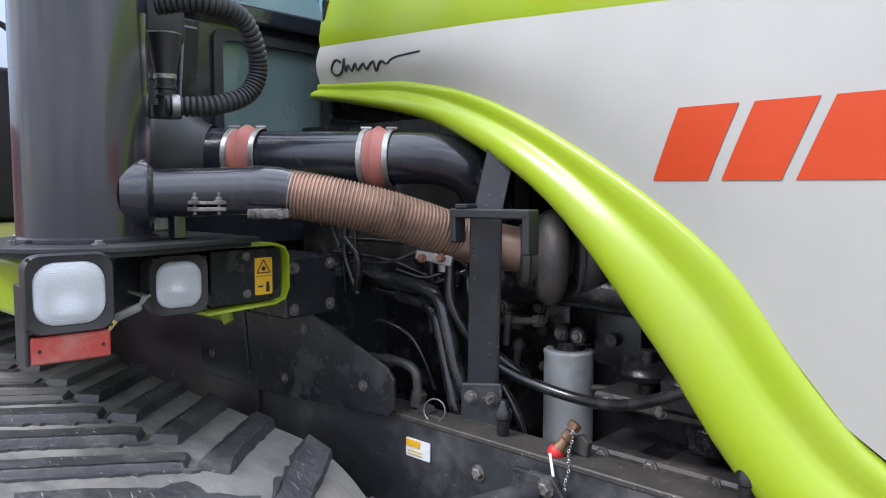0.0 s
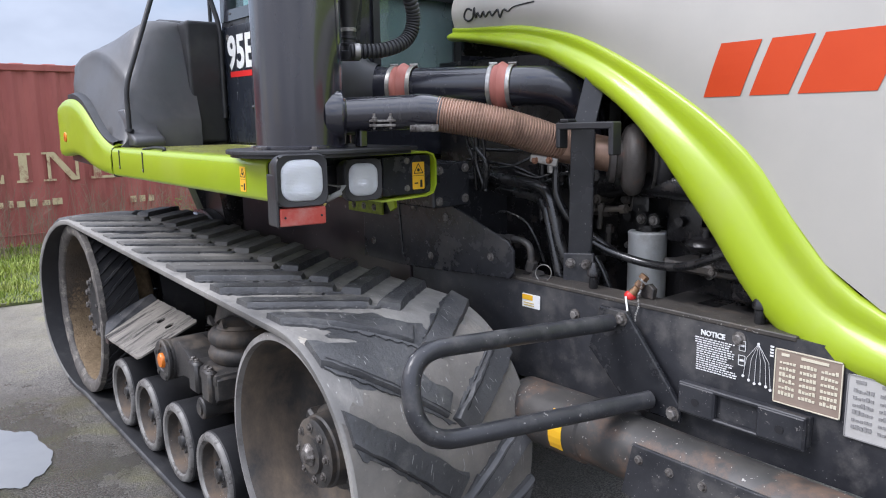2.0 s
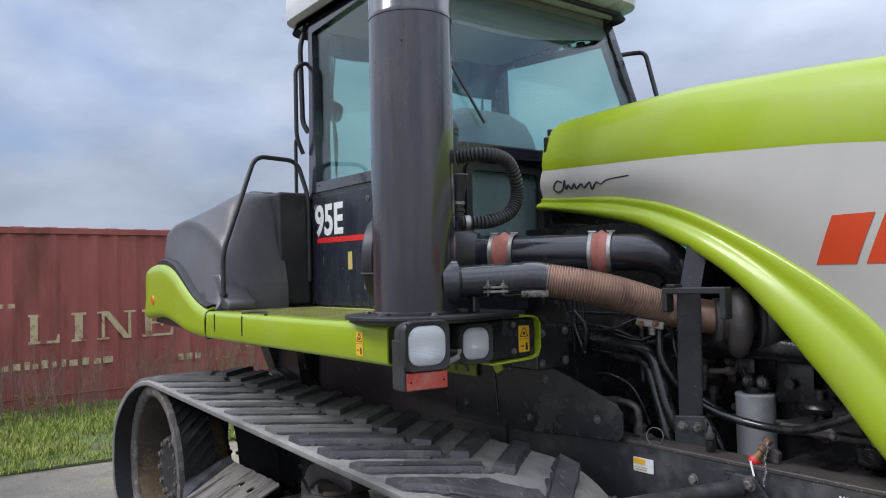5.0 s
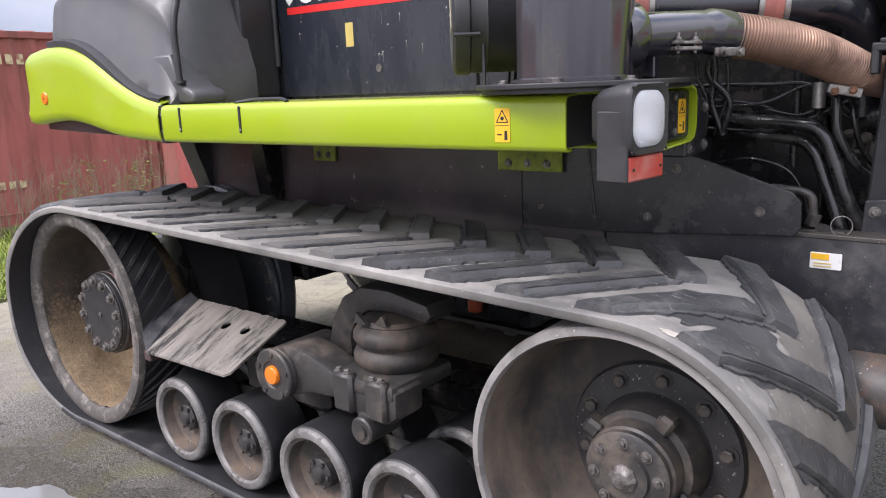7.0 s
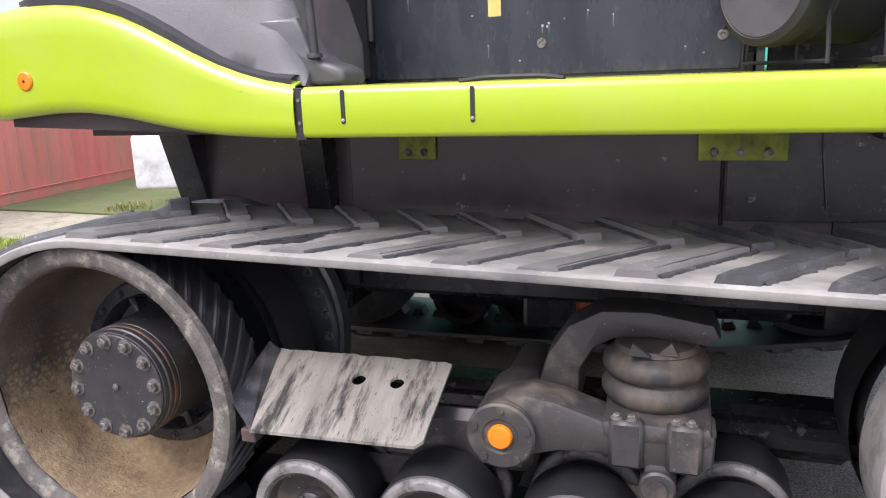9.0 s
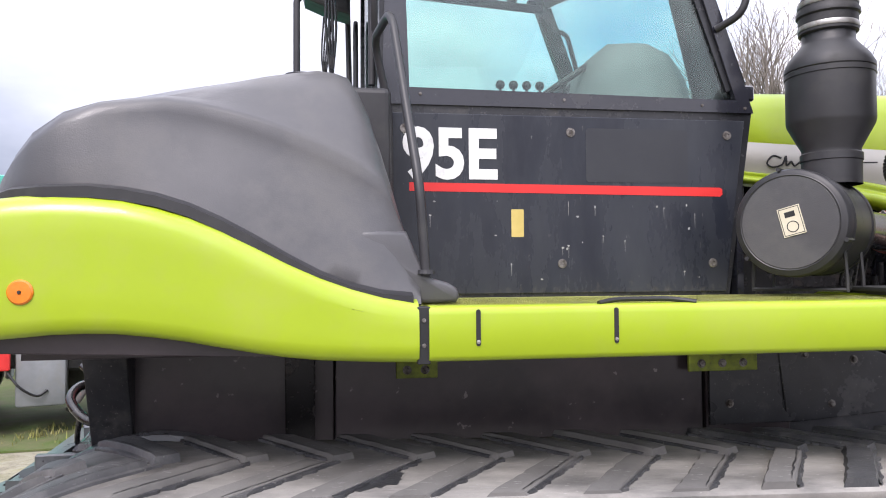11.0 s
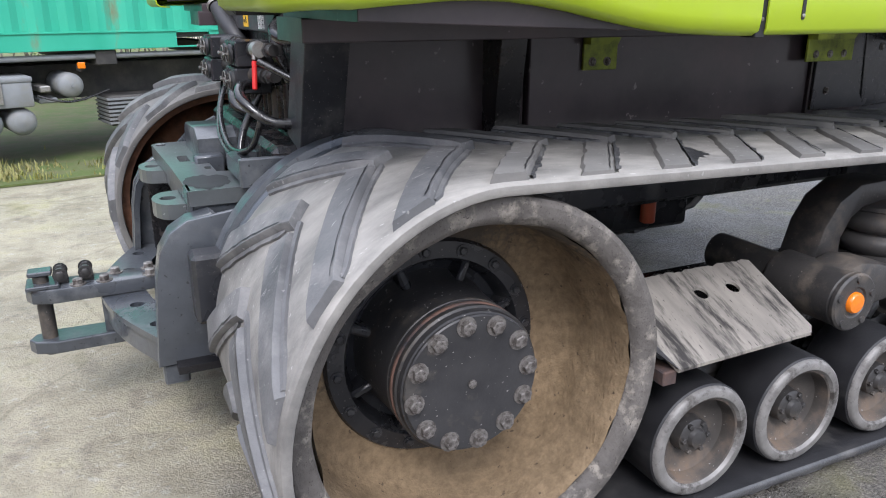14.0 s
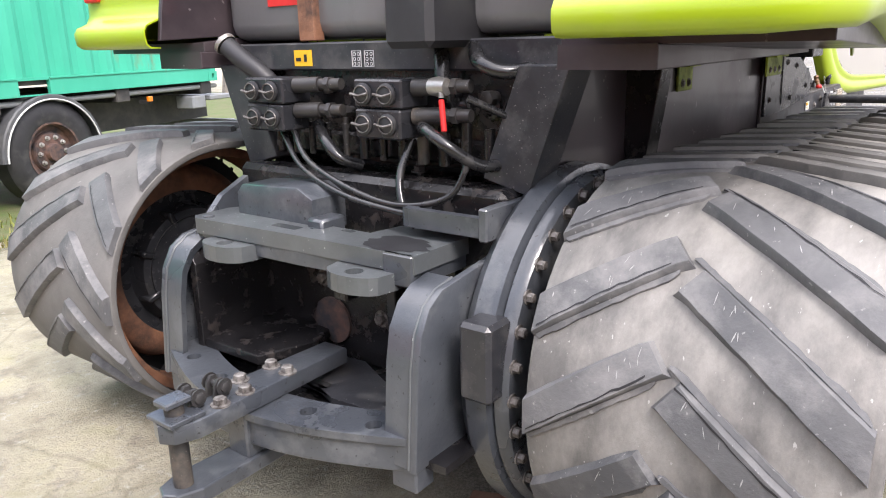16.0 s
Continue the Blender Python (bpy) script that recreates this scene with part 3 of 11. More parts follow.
def cyl(bm, p0, p1, r0, r1=None, seg=20, caps=True, bevel=0.0):
    """A cylinder or cone between two points."""
    r1 = r0 if r1 is None else r1
    p0, p1 = V3(p0), V3(p1)
    prof = [(r0, 0.0), (r1, (p1 - p0).length)]
    if bevel:
        prof = [(r0 - bevel, 0.0), (r0, bevel), (r1, prof[1][1] - bevel), (r1 - bevel, prof[1][1])]
    return lathe(bm, prof, p0, p1 - p0, seg, caps)


def lathe(bm, prof, origin, axis, seg=24, caps=True):
    """Turns a profile of (radius, height) pairs round an axis."""
    u, w, d = frame_of(axis)
    o = V3(origin)
    rings = []
    for r, h in prof:
        rings.append([bm.verts.new(o + d * h + (u * math.cos(t) + w * math.sin(t)) * max(r, 1e-4))
                      for t in (2 * math.pi * i / seg for i in range(seg))])
    for a, b in zip(rings, rings[1:]):
        for i in range(seg):
            j = (i + 1) % seg
            bm.faces.new((a[i], a[j], b[j], b[i]))
    if caps:
        if prof[0][0] > 2e-4:
            bm.faces.new(rings[0][::-1])
        if prof[-1][0] > 2e-4:
            bm.faces.new(rings[-1])
    return bm


def smooth_line(pts, n=6):
    """A Catmull-Rom curve through points."""
    p = [V3(q) for q in pts]
    p = [p[0] * 2 - p[1]] + p + [p[-1] * 2 - p[-2]]
    out = []
    for i in range(1, len(p) - 2):
        for k in range(n):
            t = k / n
            a, b, c, d = p[i - 1], p[i], p[i + 1], p[i + 2]
            out.append(0.5 * ((2 * b) + (c - a) * t + (2 * a - 5 * b + 4 * c - d) * t * t + (3 * b - a - 3 * c + d) * t ** 3))
    out.append(p[-2])
    return out


def round_line(pts, r, n=5):
    """A polyline whose corners are rounded by arcs of about r."""
    p = [V3(q) for q in pts]
    out = [p[0]]
    for a, b, c in zip(p, p[1:], p[2:]):
        k = min(r, (a - b).length * 0.49, (c - b).length * 0.49)
        s, e = b + (a - b).normalized() * k, b + (c - b).normalized() * k
        for i in range(n + 1):
            t = i / n
            out.append(s * (1 - t) ** 2 + b * 2 * t * (1 - t) + e * t * t)
    out.append(p[-1])
    return out


def tube(bm, pts, r, seg=10, caps=True):
    """Sweeps a circle along points; r may be one radius or one for each point."""
    p = [V3(q) for q in pts]
    n = len(p)
    rs = r if isinstance(r, (list, tuple)) else [r] * n
    tang = [(p[min(i + 1, n - 1)] - p[max(i - 1, 0)]).normalized() for i in range(n)]
    u = frame_of(tang[0])[0]
    rings = []
    for i in range(n):
        u = (u - tang[i] * u.dot(tang[i])).normalized()
        w = tang[i].cross(u)
        rings.append([bm.verts.new(p[i] + (u * math.cos(t) + w * math.sin(t)) * rs[i]) for t in (2 * math.pi * k / seg for k in range(seg))])
    for a, b in zip(rings, rings[1:]):
        for i in range(seg):
            j = (i + 1) % seg
            bm.faces.new((a[i], a[j], b[j], b[i]))
    if caps:
        bm.faces.new(rings[0][::-1])
        bm.faces.new(rings[-1])
    return bm


def prism(bm, pts, depth, plane="xz", at=0.0, bevel=0.0):
    """A polygon of two coordinates, made solid: plane xz runs along y, xy along z, yz along x."""
    def place(a, b, d):
        return {"xz": (a, d, b), "xy": (a, b, d), "yz": (d, a, b)}[plane]
    lo = [bm.verts.new(place(a, b, at)) for a, b in pts]
    hi = [bm.verts.new(place(a, b, at + depth)) for a, b in pts]
    n = len(pts)
    fs = [bm.faces.new(lo), bm.faces.new(hi[::-1])]
    for i in range(n):
        j = (i + 1) % n
        fs.append(bm.faces.new((lo[i], hi[i], hi[j], lo[j])))
    if bevel:
        es = [e for f in fs[:2] for e in f.edges]
        bmesh.ops.recalc_face_normals(bm, faces=fs)
        bmesh.ops.bevel(bm, geom=list(set(es)), offset=bevel, segments=2, profile=0.5, affect="EDGES")
    return bm


def holed_plate(bm, outer, holes, t0, t1, plane="xy"):
    """A plate with holes that go through it: outer and holes are polygons of two coordinates."""
    def place(a, b, d):
        return {"xz": (a, d, b), "xy": (a, b, d), "yz": (d, a, b)}[plane]
    loops = [outer] + holes
    for t in (t0, t1):
        es = []
        for lp in loops:
            vs = [bm.verts.new(place(a, b, t)) for a, b in lp]
            es += [bm.edges.new((vs[i], vs[(i + 1) % len(vs)])) for i in range(len(vs))]
        bmesh.ops.triangle_fill(bm, use_beauty=True, use_dissolve=False, edges=es)
    for lp in loops:
        n = len(lp)
        for i in range(n):
            (a, b), (c, d) = lp[i], lp[(i + 1) % n]
            bm.faces.new([bm.verts.new(place(*q)) for q in ((a, b, t0), (c, d, t0), (c, d, t1), (a, b, t1))])
    bmesh.ops.remove_doubles(bm, verts=bm.verts, dist=1e-5)
    return bm


def circle2(cx, cy, r, n=20, sx=1.0):
    return [(cx + r * sx * math.cos(2 * math.pi * i / n), cy + r * math.sin(2 * math.pi * i / n)) for i in range(n)]


def rrect(x0, x1, y0, y1, r, n=4):
    """A rectangle with round corners as points."""
    out = []
    for cx, cy, a in ((x1 - r, y1 - r, 0), (x0 + r, y1 - r, 90), (x0 + r, y0 + r, 180), (x1 - r, y0 + r, 270)):
        for i in range(n + 1):
            t = radians(a + 90 * i / n)
            out.append((cx + r * math.cos(t), cy + r * math.sin(t)))
    return out


def grid_mesh(bm, rows, close=False):
    """A surface through rows of points."""
    vs = [[bm.verts.new(q) for q in row] for row in rows]
    for a, b in zip(vs, vs[1:]):
        n = len(a)
        for i in range(n if close else n - 1):
            j = (i + 1) % n
            bm.faces.new((a[i], a[j], b[j], b[i]))
    return vs


def interp(tab, x):
    if x <= tab[0][0]:
        return tab[0][1]
    for (a, b), (c, d) in zip(tab, tab[1:]):
        if x <= c:
            t = (x - a) / (c - a)
            return b + (d - b) * t
    return tab[-1][1]


def hexbolt(bm, p, axis, r=0.012, h=0.010, washer=True):
    """A hexagon bolt head on its washer, in one piece."""
    u, w, d = frame_of(axis)
    p = V3(p)

    def ring(rad, z, six):
        row = []
        for i in range(12):
            t = math.pi * i / 6
            q = rad * (0.866 if six and i % 2 else 1.0)
            row.append(p + d * z + (u * math.cos(t) + w * math.sin(t)) * q)
        return row

    rows = [ring(r * 1.5, -0.002, False), ring(r * 1.5, 0.003, False)] if washer else [ring(r, -0.002, True)]
    rows += [ring(r, 0.003, True), ring(r, h - 0.002, True), ring(r * 0.82, h, True)]
    vs = grid_mesh(bm, rows, close=True)
    bm.faces.new(vs[0])
    bm.faces.new(vs[-1])
    return bm


def text_mesh(bm, body, size, m, extrude=0.001, sx=1.0, bold=0.0):
    """Adds letters of Blender's own font, in the plane x-y of the pose m, to a bmesh."""
    cu = bpy.data.curves.new("letters", "FONT")
    cu.body, cu.size, cu.extrude, cu.resolution_u, cu.offset = body, size, extrude, 4, bold
    ob = bpy.data.objects.new("letters", cu)
    scene.collection.objects.link(ob)
    bpy.context.view_layer.update()
    me = ob.evaluated_get(bpy.context.evaluated_depsgraph_get()).to_mesh()
    tmp = bmesh.new()
    tmp.from_mesh(me)
    for v in tmp.verts:
        v.co = m @ V3((v.co.x * sx, v.co.y, v.co.z))
    keep = bpy.data.meshes.new("letters")
    tmp.to_mesh(keep)
    tmp.free()
    bm.from_mesh(keep)
    bpy.data.meshes.remove(keep)
    bpy.data.objects.remove(ob)
    bpy.data.curves.remove(cu)
    return bm


def side_pose(x, y, z):
    """Lettering on a face that looks towards -y: reads along +x, upright."""
    return Matrix(((1, 0, 0, x), (0, 0, -1, y), (0, 1, 0, z), (0, 0, 0, 1)))


# ---- ground and distance ----
def build_ground():
    bm = B()
    n = 40
    xs = sorted({-400, -120, -40, 40, 120, 400} | {round(-12 + 24 * i / n, 3) for i in range(n + 1)})
    rows = [[(x, y, 0.006 * (noise.noise((x * 0.5, y * 0.5, 0)) if abs(x) < 12 and abs(y) < 12 else 0) - 0.004) for x in xs] for y in xs]
    grid_mesh(bm, rows)
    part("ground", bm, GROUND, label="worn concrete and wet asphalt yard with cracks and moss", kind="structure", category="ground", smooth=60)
    # verge of earth before the red container, and the strip beside the lorry
    for nm, pts in (("verge", [(-3.3, -14), (-3.2, -3), (-3.22, -0.5), (-3.12, 0.4), (-3.25, 2.2), (-3.4, 4.2), (-9, 4.6), (-30, 6), (-30, -14)]),):
        bm = B()
        prism(bm, pts, 0.03, "xy", 0.0)
        part(nm, bm, EARTH, label="low grassy verge before a shipping container", kind="structure", category="verge")
    bm = B()
    pts = [(-14, 6.3), (-6, 6.0), (-3, 5.75), (-1.2, 5.95), (0.4, 6.3), (3, 6.5), (14, 6.7), (14, 30), (-14, 30)]
    prism(bm, pts, 0.02, "xy", 0.0)
    part("verge", bm, EARTH, label="weedy gravel strip under the parked lorry", kind="structure", category="verge")
    rnd = random.Random(4)
    bm = B()

    def blade(x, y, z, h, w, lean):
        a = rnd.uniform(0, 6.28)
        d, s = V3((math.cos(a), math.sin(a), 0)), V3((-math.sin(a), math.cos(a), 0))
        p = V3((x, y, z))
        v = [bm.verts.new(q) for q in (p - s * w, p + s * w, p + d * lean * 0.4 + V3((0, 0, h * 0.6)) + s * w * 0.7, p + d * lean * 0.4 + V3((0, 0, h * 0.6)) - s * w * 0.7, p + d * lean + V3((0, 0, h)))]
        bm.faces.new(v[:4])
        bm.faces.new((v[3], v[2], v[4]))

    for _ in range(36000):
        x = -3.15 - abs(rnd.gauss(0, 1)) * 1.9 if rnd.random() < 0.5 else rnd.uniform(-6.7, -3.1)
        y = rnd.uniform(-3.2, 4.2)
        if x < -6.75:
            continue
        k = noise.noise((x * 1.1, y * 1.1, 3))
        if k < -0.35 and rnd.random() < 0.75:
            continue
        h = rnd.uniform(0.025, 0.085) * (1.2 + 0.9 * k) * (0.6 if x > -3.5 else 1.0)
        blade(x, y, 0.025, h, rnd.uniform(0.004, 0.009), h * rnd.uniform(0.2, 0.9))
    part("grass", bm, GRASS, label="rough green grass on the verge", kind="stuff", category="grass")
    bm = B()
    for _ in range(6000):
        x, y = rnd.uniform(-5.5, 4), 6.0 + abs(rnd.gauss(0, 0.5))
        k = noise.noise((x * 1.6, y * 1.6, 7))
        if k < 0.12 and rnd.random() < 0.92:
            continue
        h = rnd.uniform(0.02, 0.075) * (1.1 + k)
        blade(x, y, 0.015, h, rnd.uniform(0.004, 0.010), h * rnd.uniform(0.2, 0.8))
    part("grass", bm, WEED, label="tufts of yellow-green weeds along the concrete edge", kind="stuff", category="grass")
    # dry stalks against the container
    bm = B()
    for _ in range(420):
        x, y = rnd.uniform(-6.6, -5.6), rnd.uniform(-1.5, 4.1)
        h = rnd.uniform(0.35, 1.0)
        p, d = V3((x, y, 0.02)), V3((rnd.gauss(0, 0.12), rnd.gauss(0, 0.16), 1))
        top = p + d * h
        tube(bm, [p, p + d * h * 0.5 + V3((rnd.gauss(0, 0.02), rnd.gauss(0, 0.02), 0)), top], [0.004, 0.003, 0.0015], 3, False)
        for _k in range(rnd.randint(1, 4)):
            q = p + d * h * rnd.uniform(0.4, 0.95)
            tube(bm, [q, q + V3((rnd.gauss(0, 0.07), rnd.gauss(0, 0.10), rnd.uniform(0.06, 0.22)))], [0.002, 0.001], 3, False)
    part("dry_weeds", bm, DRY_STALK, label="bare brown weed stalks against a container", kind="stuff", category="weeds")
    bm = B()
    for cx, cy, hh in ((-6.2, 2.75, 0.62), (-6.1, 3.05, 0.85), (-6.4, 0.25, 0.28), (-6.3, 3.5, 0.35), (-6.15, 3.72, 0.75), (-6.2, 3.9, 0.95), (-6.1, 3.55, 0.55), (-5.9, -0.2, 0.2)):
        for _ in range(130):
            p = V3((cx + rnd.gauss(0, 0.09), cy + rnd.gauss(0, 0.10), 0.05 + rnd.random() * hh))
            a, s = V3((rnd.gauss(0, 1), rnd.gauss(0, 1), rnd.gauss(0, 0.6))).normalized(), rnd.uniform(0.012, 0.026)
            u, w, _d = frame_of(a)
            bm.faces.new([bm.verts.new(q) for q in (p - u * s, p + w * s * 0.5, p + u * s, p - w * s * 0.5)])
    part("leafy_weeds", bm, LEAF, label="young green leafy weeds at the container's foot", kind="stuff", category="weeds")
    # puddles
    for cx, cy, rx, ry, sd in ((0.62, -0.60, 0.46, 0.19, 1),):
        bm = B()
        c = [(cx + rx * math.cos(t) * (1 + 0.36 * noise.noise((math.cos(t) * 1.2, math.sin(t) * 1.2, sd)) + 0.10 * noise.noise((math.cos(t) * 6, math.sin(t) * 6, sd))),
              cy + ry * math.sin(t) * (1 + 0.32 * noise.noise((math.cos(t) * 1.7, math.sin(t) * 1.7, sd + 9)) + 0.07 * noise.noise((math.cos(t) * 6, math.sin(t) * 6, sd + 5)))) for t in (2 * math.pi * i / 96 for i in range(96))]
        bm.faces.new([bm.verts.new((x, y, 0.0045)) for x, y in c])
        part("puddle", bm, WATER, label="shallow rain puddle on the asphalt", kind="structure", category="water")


build_ground()


def corrugated(bm, length, z0, z1, pitch=0.278, depth=0.036, thick=0.004):
    """A corrugated wall along x from 0, facing -y."""
    pts, k = [], 0.0
    while k < length - 0.01:
        for fx, d in ((0.0, 0.0), (0.25, 0.0), (0.5, depth), (0.75, depth)):
            if k + fx * pitch <= length:
                pts.append((k + fx * pitch, d))
        k += pitch
    pts.append((length, 0.0))
    rows = [[(x, d, z) for x, d in pts] for z in (z0, z1)]
    grid_mesh(bm, rows)
    rows = [[(x, d + thick, z) for x, d in pts] for z in (z0, z1)]
    grid_mesh(bm, rows)
    return bm


def container(name, m, length, height, width, material, label, pockets=()):
    """A shipping container: its near long side runs along local x at y 0, its floor at z 0."""
    e = thing(name, m.translation, label, "container")

    def add(nm, bm, mt=material, **k):
        bmesh.ops.transform(bm, matrix=m, verts=bm.verts)
        return part(nm, bm, mt, e, **k)

    bm = B()
    corrugated(bm, length - 0.3, 0.17, height - 0.10)
    bmesh.ops.translate(bm, vec=(0.15, 0.022, 0), verts=bm.verts)
    wall = add("side_wall", bm)
    bm = B()
    corrugated(bm, length - 0.3, 0.17, height - 0.10)
    bmesh.ops.transform(bm, matrix=Matrix.Translation((0.15, width - 0.022, 0)) @ Matrix.Diagonal((1, -1, 1, 1)), verts=bm.verts)
    add("side_wall", bm)
    for x in (0.06, length - 0.06):
        bm = B()
        box(bm, x - 0.015, x + 0.015, 0.15, width - 0.15, 0.16, height - 0.1)
        for k in range(7):
            y = 0.3 + k * (width - 0.6) / 6
            box(bm, x - 0.035, x + 0.035, y - 0.06, y + 0.06, 0.2, height - 0.14, 0.015)
        add("end_wall", bm)
    bm = B()
    box(bm, 0.1, length - 0.1, 0.03, width - 0.03, height - 0.07, height - 0.035)
    for k in range(int(length / 0.42)):
        box(bm, 0.3 + k * 0.42, 0.48 + k * 0.42, 0.06, width - 0.06, height - 0.036, height - 0.01, 0.012)
    add("roof", bm)
    bm = B()
    box(bm, 0.1, length - 0.1, 0.05, width - 0.05, 0.10, 0.15)
    add("underfloor", bm, LORRY_DARK)
    for y in (0, width):
        s = 1 if y == 0 else -1
        bm = B()
        box(bm, 0.1, length - 0.1, *sorted((y, y + s * 0.06)), height - 0.115, height - 0.025, 0.006)
        add("top_rail", bm)
        xs = [0.12] + [v for p in pockets for v in p] + [length - 0.12]
        for a, b in zip(xs[::2], xs[1::2]):
            bm = B()
            box(bm, a, b, *sorted((y, y + s * 0.05)), 0.0, 0.17, 0.004)
            box(bm, a, b, *sorted((y - s * 0.012, y + s * 0.05)), 0.16, 0.172)
            add("bottom_rail", bm)
        if pockets:
            bm = B()
            box(bm, 0.2, length - 0.2, *sorted((y + s * 0.004, y + s * 0.05)), 0.148, 0.176)
            box(bm, 0.2, length - 0.2, *sorted((y + s * 0.002, y + s * 0.05)), -0.002, 0.012)
            add("pocket_strap", bm)
    for x in (0.0, length - 0.15):
        for y in (0.0, width - 0.15):
            bm = B()
            box(bm, x, x + 0.15, y, y + 0.15, 0.1, height - 0.1, 0.01)
            add("corner_post", bm)
            for z in (0.0, height - 0.12):
                bm = B()
                yy = -0.004 if y == 0 else width - 0.154
                xx = x - 0.004
                face = rrect(xx, xx + 0.162, z, z + 0.12, 0.008)
                cx = x + 0.08
                holed_plate(bm, face, [rrect(cx - 0.025, cx + 0.025, z + 0.028, z + 0.092, 0.022)], yy, yy + 0.03, "xz")
                box(bm, xx, xx + 0.162, yy + 0.06, yy + 0.158, z, z + 0.12)
                box(bm, xx, xx + 0.162, yy + 0.028, yy + 0.062, z, z + 0.012)
                box(bm, xx, xx + 0.162, yy + 0.028, yy + 0.062, z + 0.108, z + 0.12)
                add("corner_casting", bm)
    return e, wall


RC = Matrix.Translation((-6.37, -7.4, 0.02)) @ Matrix.Rotation(radians(94.3), 4, "Z")
red, redwall = container("shipping_container", RC, 12.19, 2.57, 2.44, CONT_RED,
                         "weathered red corrugated steel shipping container standing behind a grassy verge")


container("shipping_container", RC @ Matrix.Translation((12.30, 0.03, 0.0)), 6.06, 2.57, 2.44, CONT_PINK,
          "faded pinkish red corrugated shipping container beside the darker one")


def red_letters():
    # worn word on the near side, and unreadable lines below and beside it as bars
    strokes = {
        "L": [((0.06, 0), (0.26, 0), (0.26, 1), (0.06, 1)), ((0, 0), (0.86, 0), (0.86, 0.09), (0, 0.09)), ((0, 0.92), (0.34, 0.92), (0.34, 1), (0, 1)), ((0.76, 0.09), (0.86, 0.09), (0.86, 0.30), (0.81, 0.30))],
        "I": [((0.09, 0), (0.31, 0), (0.31, 1), (0.09, 1)), ((0, 0), (0.40, 0), (0.40, 0.08), (0, 0.08)), ((0, 0.92), (0.40, 0.92), (0.40, 1), (0, 1))],
        "N": [((0.12, 0), (0.20, 0), (0.20, 1), (0.12, 1)), ((0.12, 1), (0.32, 1), (0.92, 0), (0.72, 0)), ((0.84, 0), (0.92, 0), (0.92, 1), (0.84, 1)), ((0, 0), (0.32, 0), (0.32, 0.07), (0, 0.07)), ((0.72, 0.93), (1.04, 0.93), (1.04, 1), (0.72, 1)), ((0, 0.93), (0.22, 0.93), (0.22, 1), (0, 1))],
        "E": [((0.08, 0), (0.29, 0), (0.29, 1), (0.08, 1)), ((0, 0), (0.92, 0), (0.92, 0.09), (0, 0.09)), ((0, 0.91), (0.90, 0.91), (0.90, 1), (0, 1)), ((0.29, 0.46), (0.62, 0.46), (0.62, 0.55), (0.29, 0.55)), ((0.82, 0.09), (0.92, 0.09), (0.92, 0.30), (0.87, 0.30)), ((0.80, 0.70), (0.85, 0.70), (0.90, 0.91), (0.80, 0.91)), ((0.55, 0.36), (0.62, 0.36), (0.62, 0.65), (0.55, 0.65))],
    }
    for ch, x, w in (("L", 7.64, 0.47), ("I", 8.20, 0.50), ("N", 8.55, 0.53), ("E", 9.20, 0.52)):
        bm = B()
        for k, q in enumerate(strokes[ch]):
            prism(bm, [(x + u * w, 0.905 + v * 0.415) for u, v in q], 0.002 + 0.0004 * k, "xz", 0.0170 - 0.0002 * k)
        bmesh.ops.transform(bm, matrix=RC, verts=bm.verts)
        part("letter", bm, OLD_GOLD, redwall, "worn cream painted letter")
    rnd = random.Random(8)

    def bar(x0, x1, z0, z1, nm, label):
        bm = B()
        box(bm, x0, x1, 0.016, 0.019, z0, z1)
        bmesh.ops.transform(bm, matrix=RC, verts=bm.verts)
        part(nm, bm, OLD_GOLD, redwall, label)

    x = 7.0
    while x < 8.7:
        w = rnd.uniform(0.05, 0.14)
        bar(x, x + w, 0.56, 0.56 + rnd.uniform(0.07, 0.12), "lettering_bar", "faded small lettering")
        x += w + rnd.uniform(0.03, 0.07)
    for x0, z0, n, hh in ((9.95, 2.12, 3, 0.13), (10.6, 2.12, 4, 0.13), (10.35, 1.93, 2, 0.12), (9.75, 0.50, 3, 0.10), (7.25, 1.42, 2, 0.06)):
        for k in range(n):
            bar(x0 + k * 0.14, x0 + k * 0.14 + 0.09, z0, z0 + hh, "marking_bar", "unreadable white marking")


red_letters()


# ---- the tracked tractor ----
MID = 1.45                     # its middle line, in y
TRACTOR = thing("tracked_tractor", (1.4, MID, 0.0), "lime green and silver tracked farm tractor with black cab, rubber belts", "tractor")


def tp(name, bm, mt, label="", parent=None, smooth=None, kind=""):
    return part(name, bm, mt, parent or TRACTOR, label, smooth, kind)


def mirrored(y):
    return 2 * MID - y


# belts: a band round the drive wheel (rear) and the idler (front)
RX, RZ, RR = 0.0, 0.592, 0.53
FX, FZ, FR = 2.80, 0.605, 0.442
BY0, BY1 = -0.075, 0.632
FAR_X = -0.195              # far track set back to fit the camera's view


def belt_path():
    d = math.hypot(FX - RX, FZ - RZ)
    t_top = math.atan2(FZ - RZ, FX - RX) + math.acos((RR - FR) / d)
    # below, the belt drops from the idler to the last road wheel and runs level to the drive wheel
    foot = (2.06, RZ - RR)
    e = math.dist(foot, (FX, FZ))
    t_bot = math.atan2(foot[1] - FZ, foot[0] - FX) + math.acos(FR / e) - 2 * math.pi * (foot[1] > FZ)
    on = lambda c, r, t: (c[0] + r * math.cos(t), c[1] + r * math.sin(t))
    return [("line", on((RX, RZ), RR, t_top), on((FX, FZ), FR, t_top)),
            ("arc", (FX, FZ), FR, t_top, t_bot),
            ("line", on((FX, FZ), FR, t_bot), foot),
            ("line", foot, (RX, RZ - RR)),
            ("arc", (RX, RZ), RR, -math.pi / 2, t_top - 2 * math.pi)]


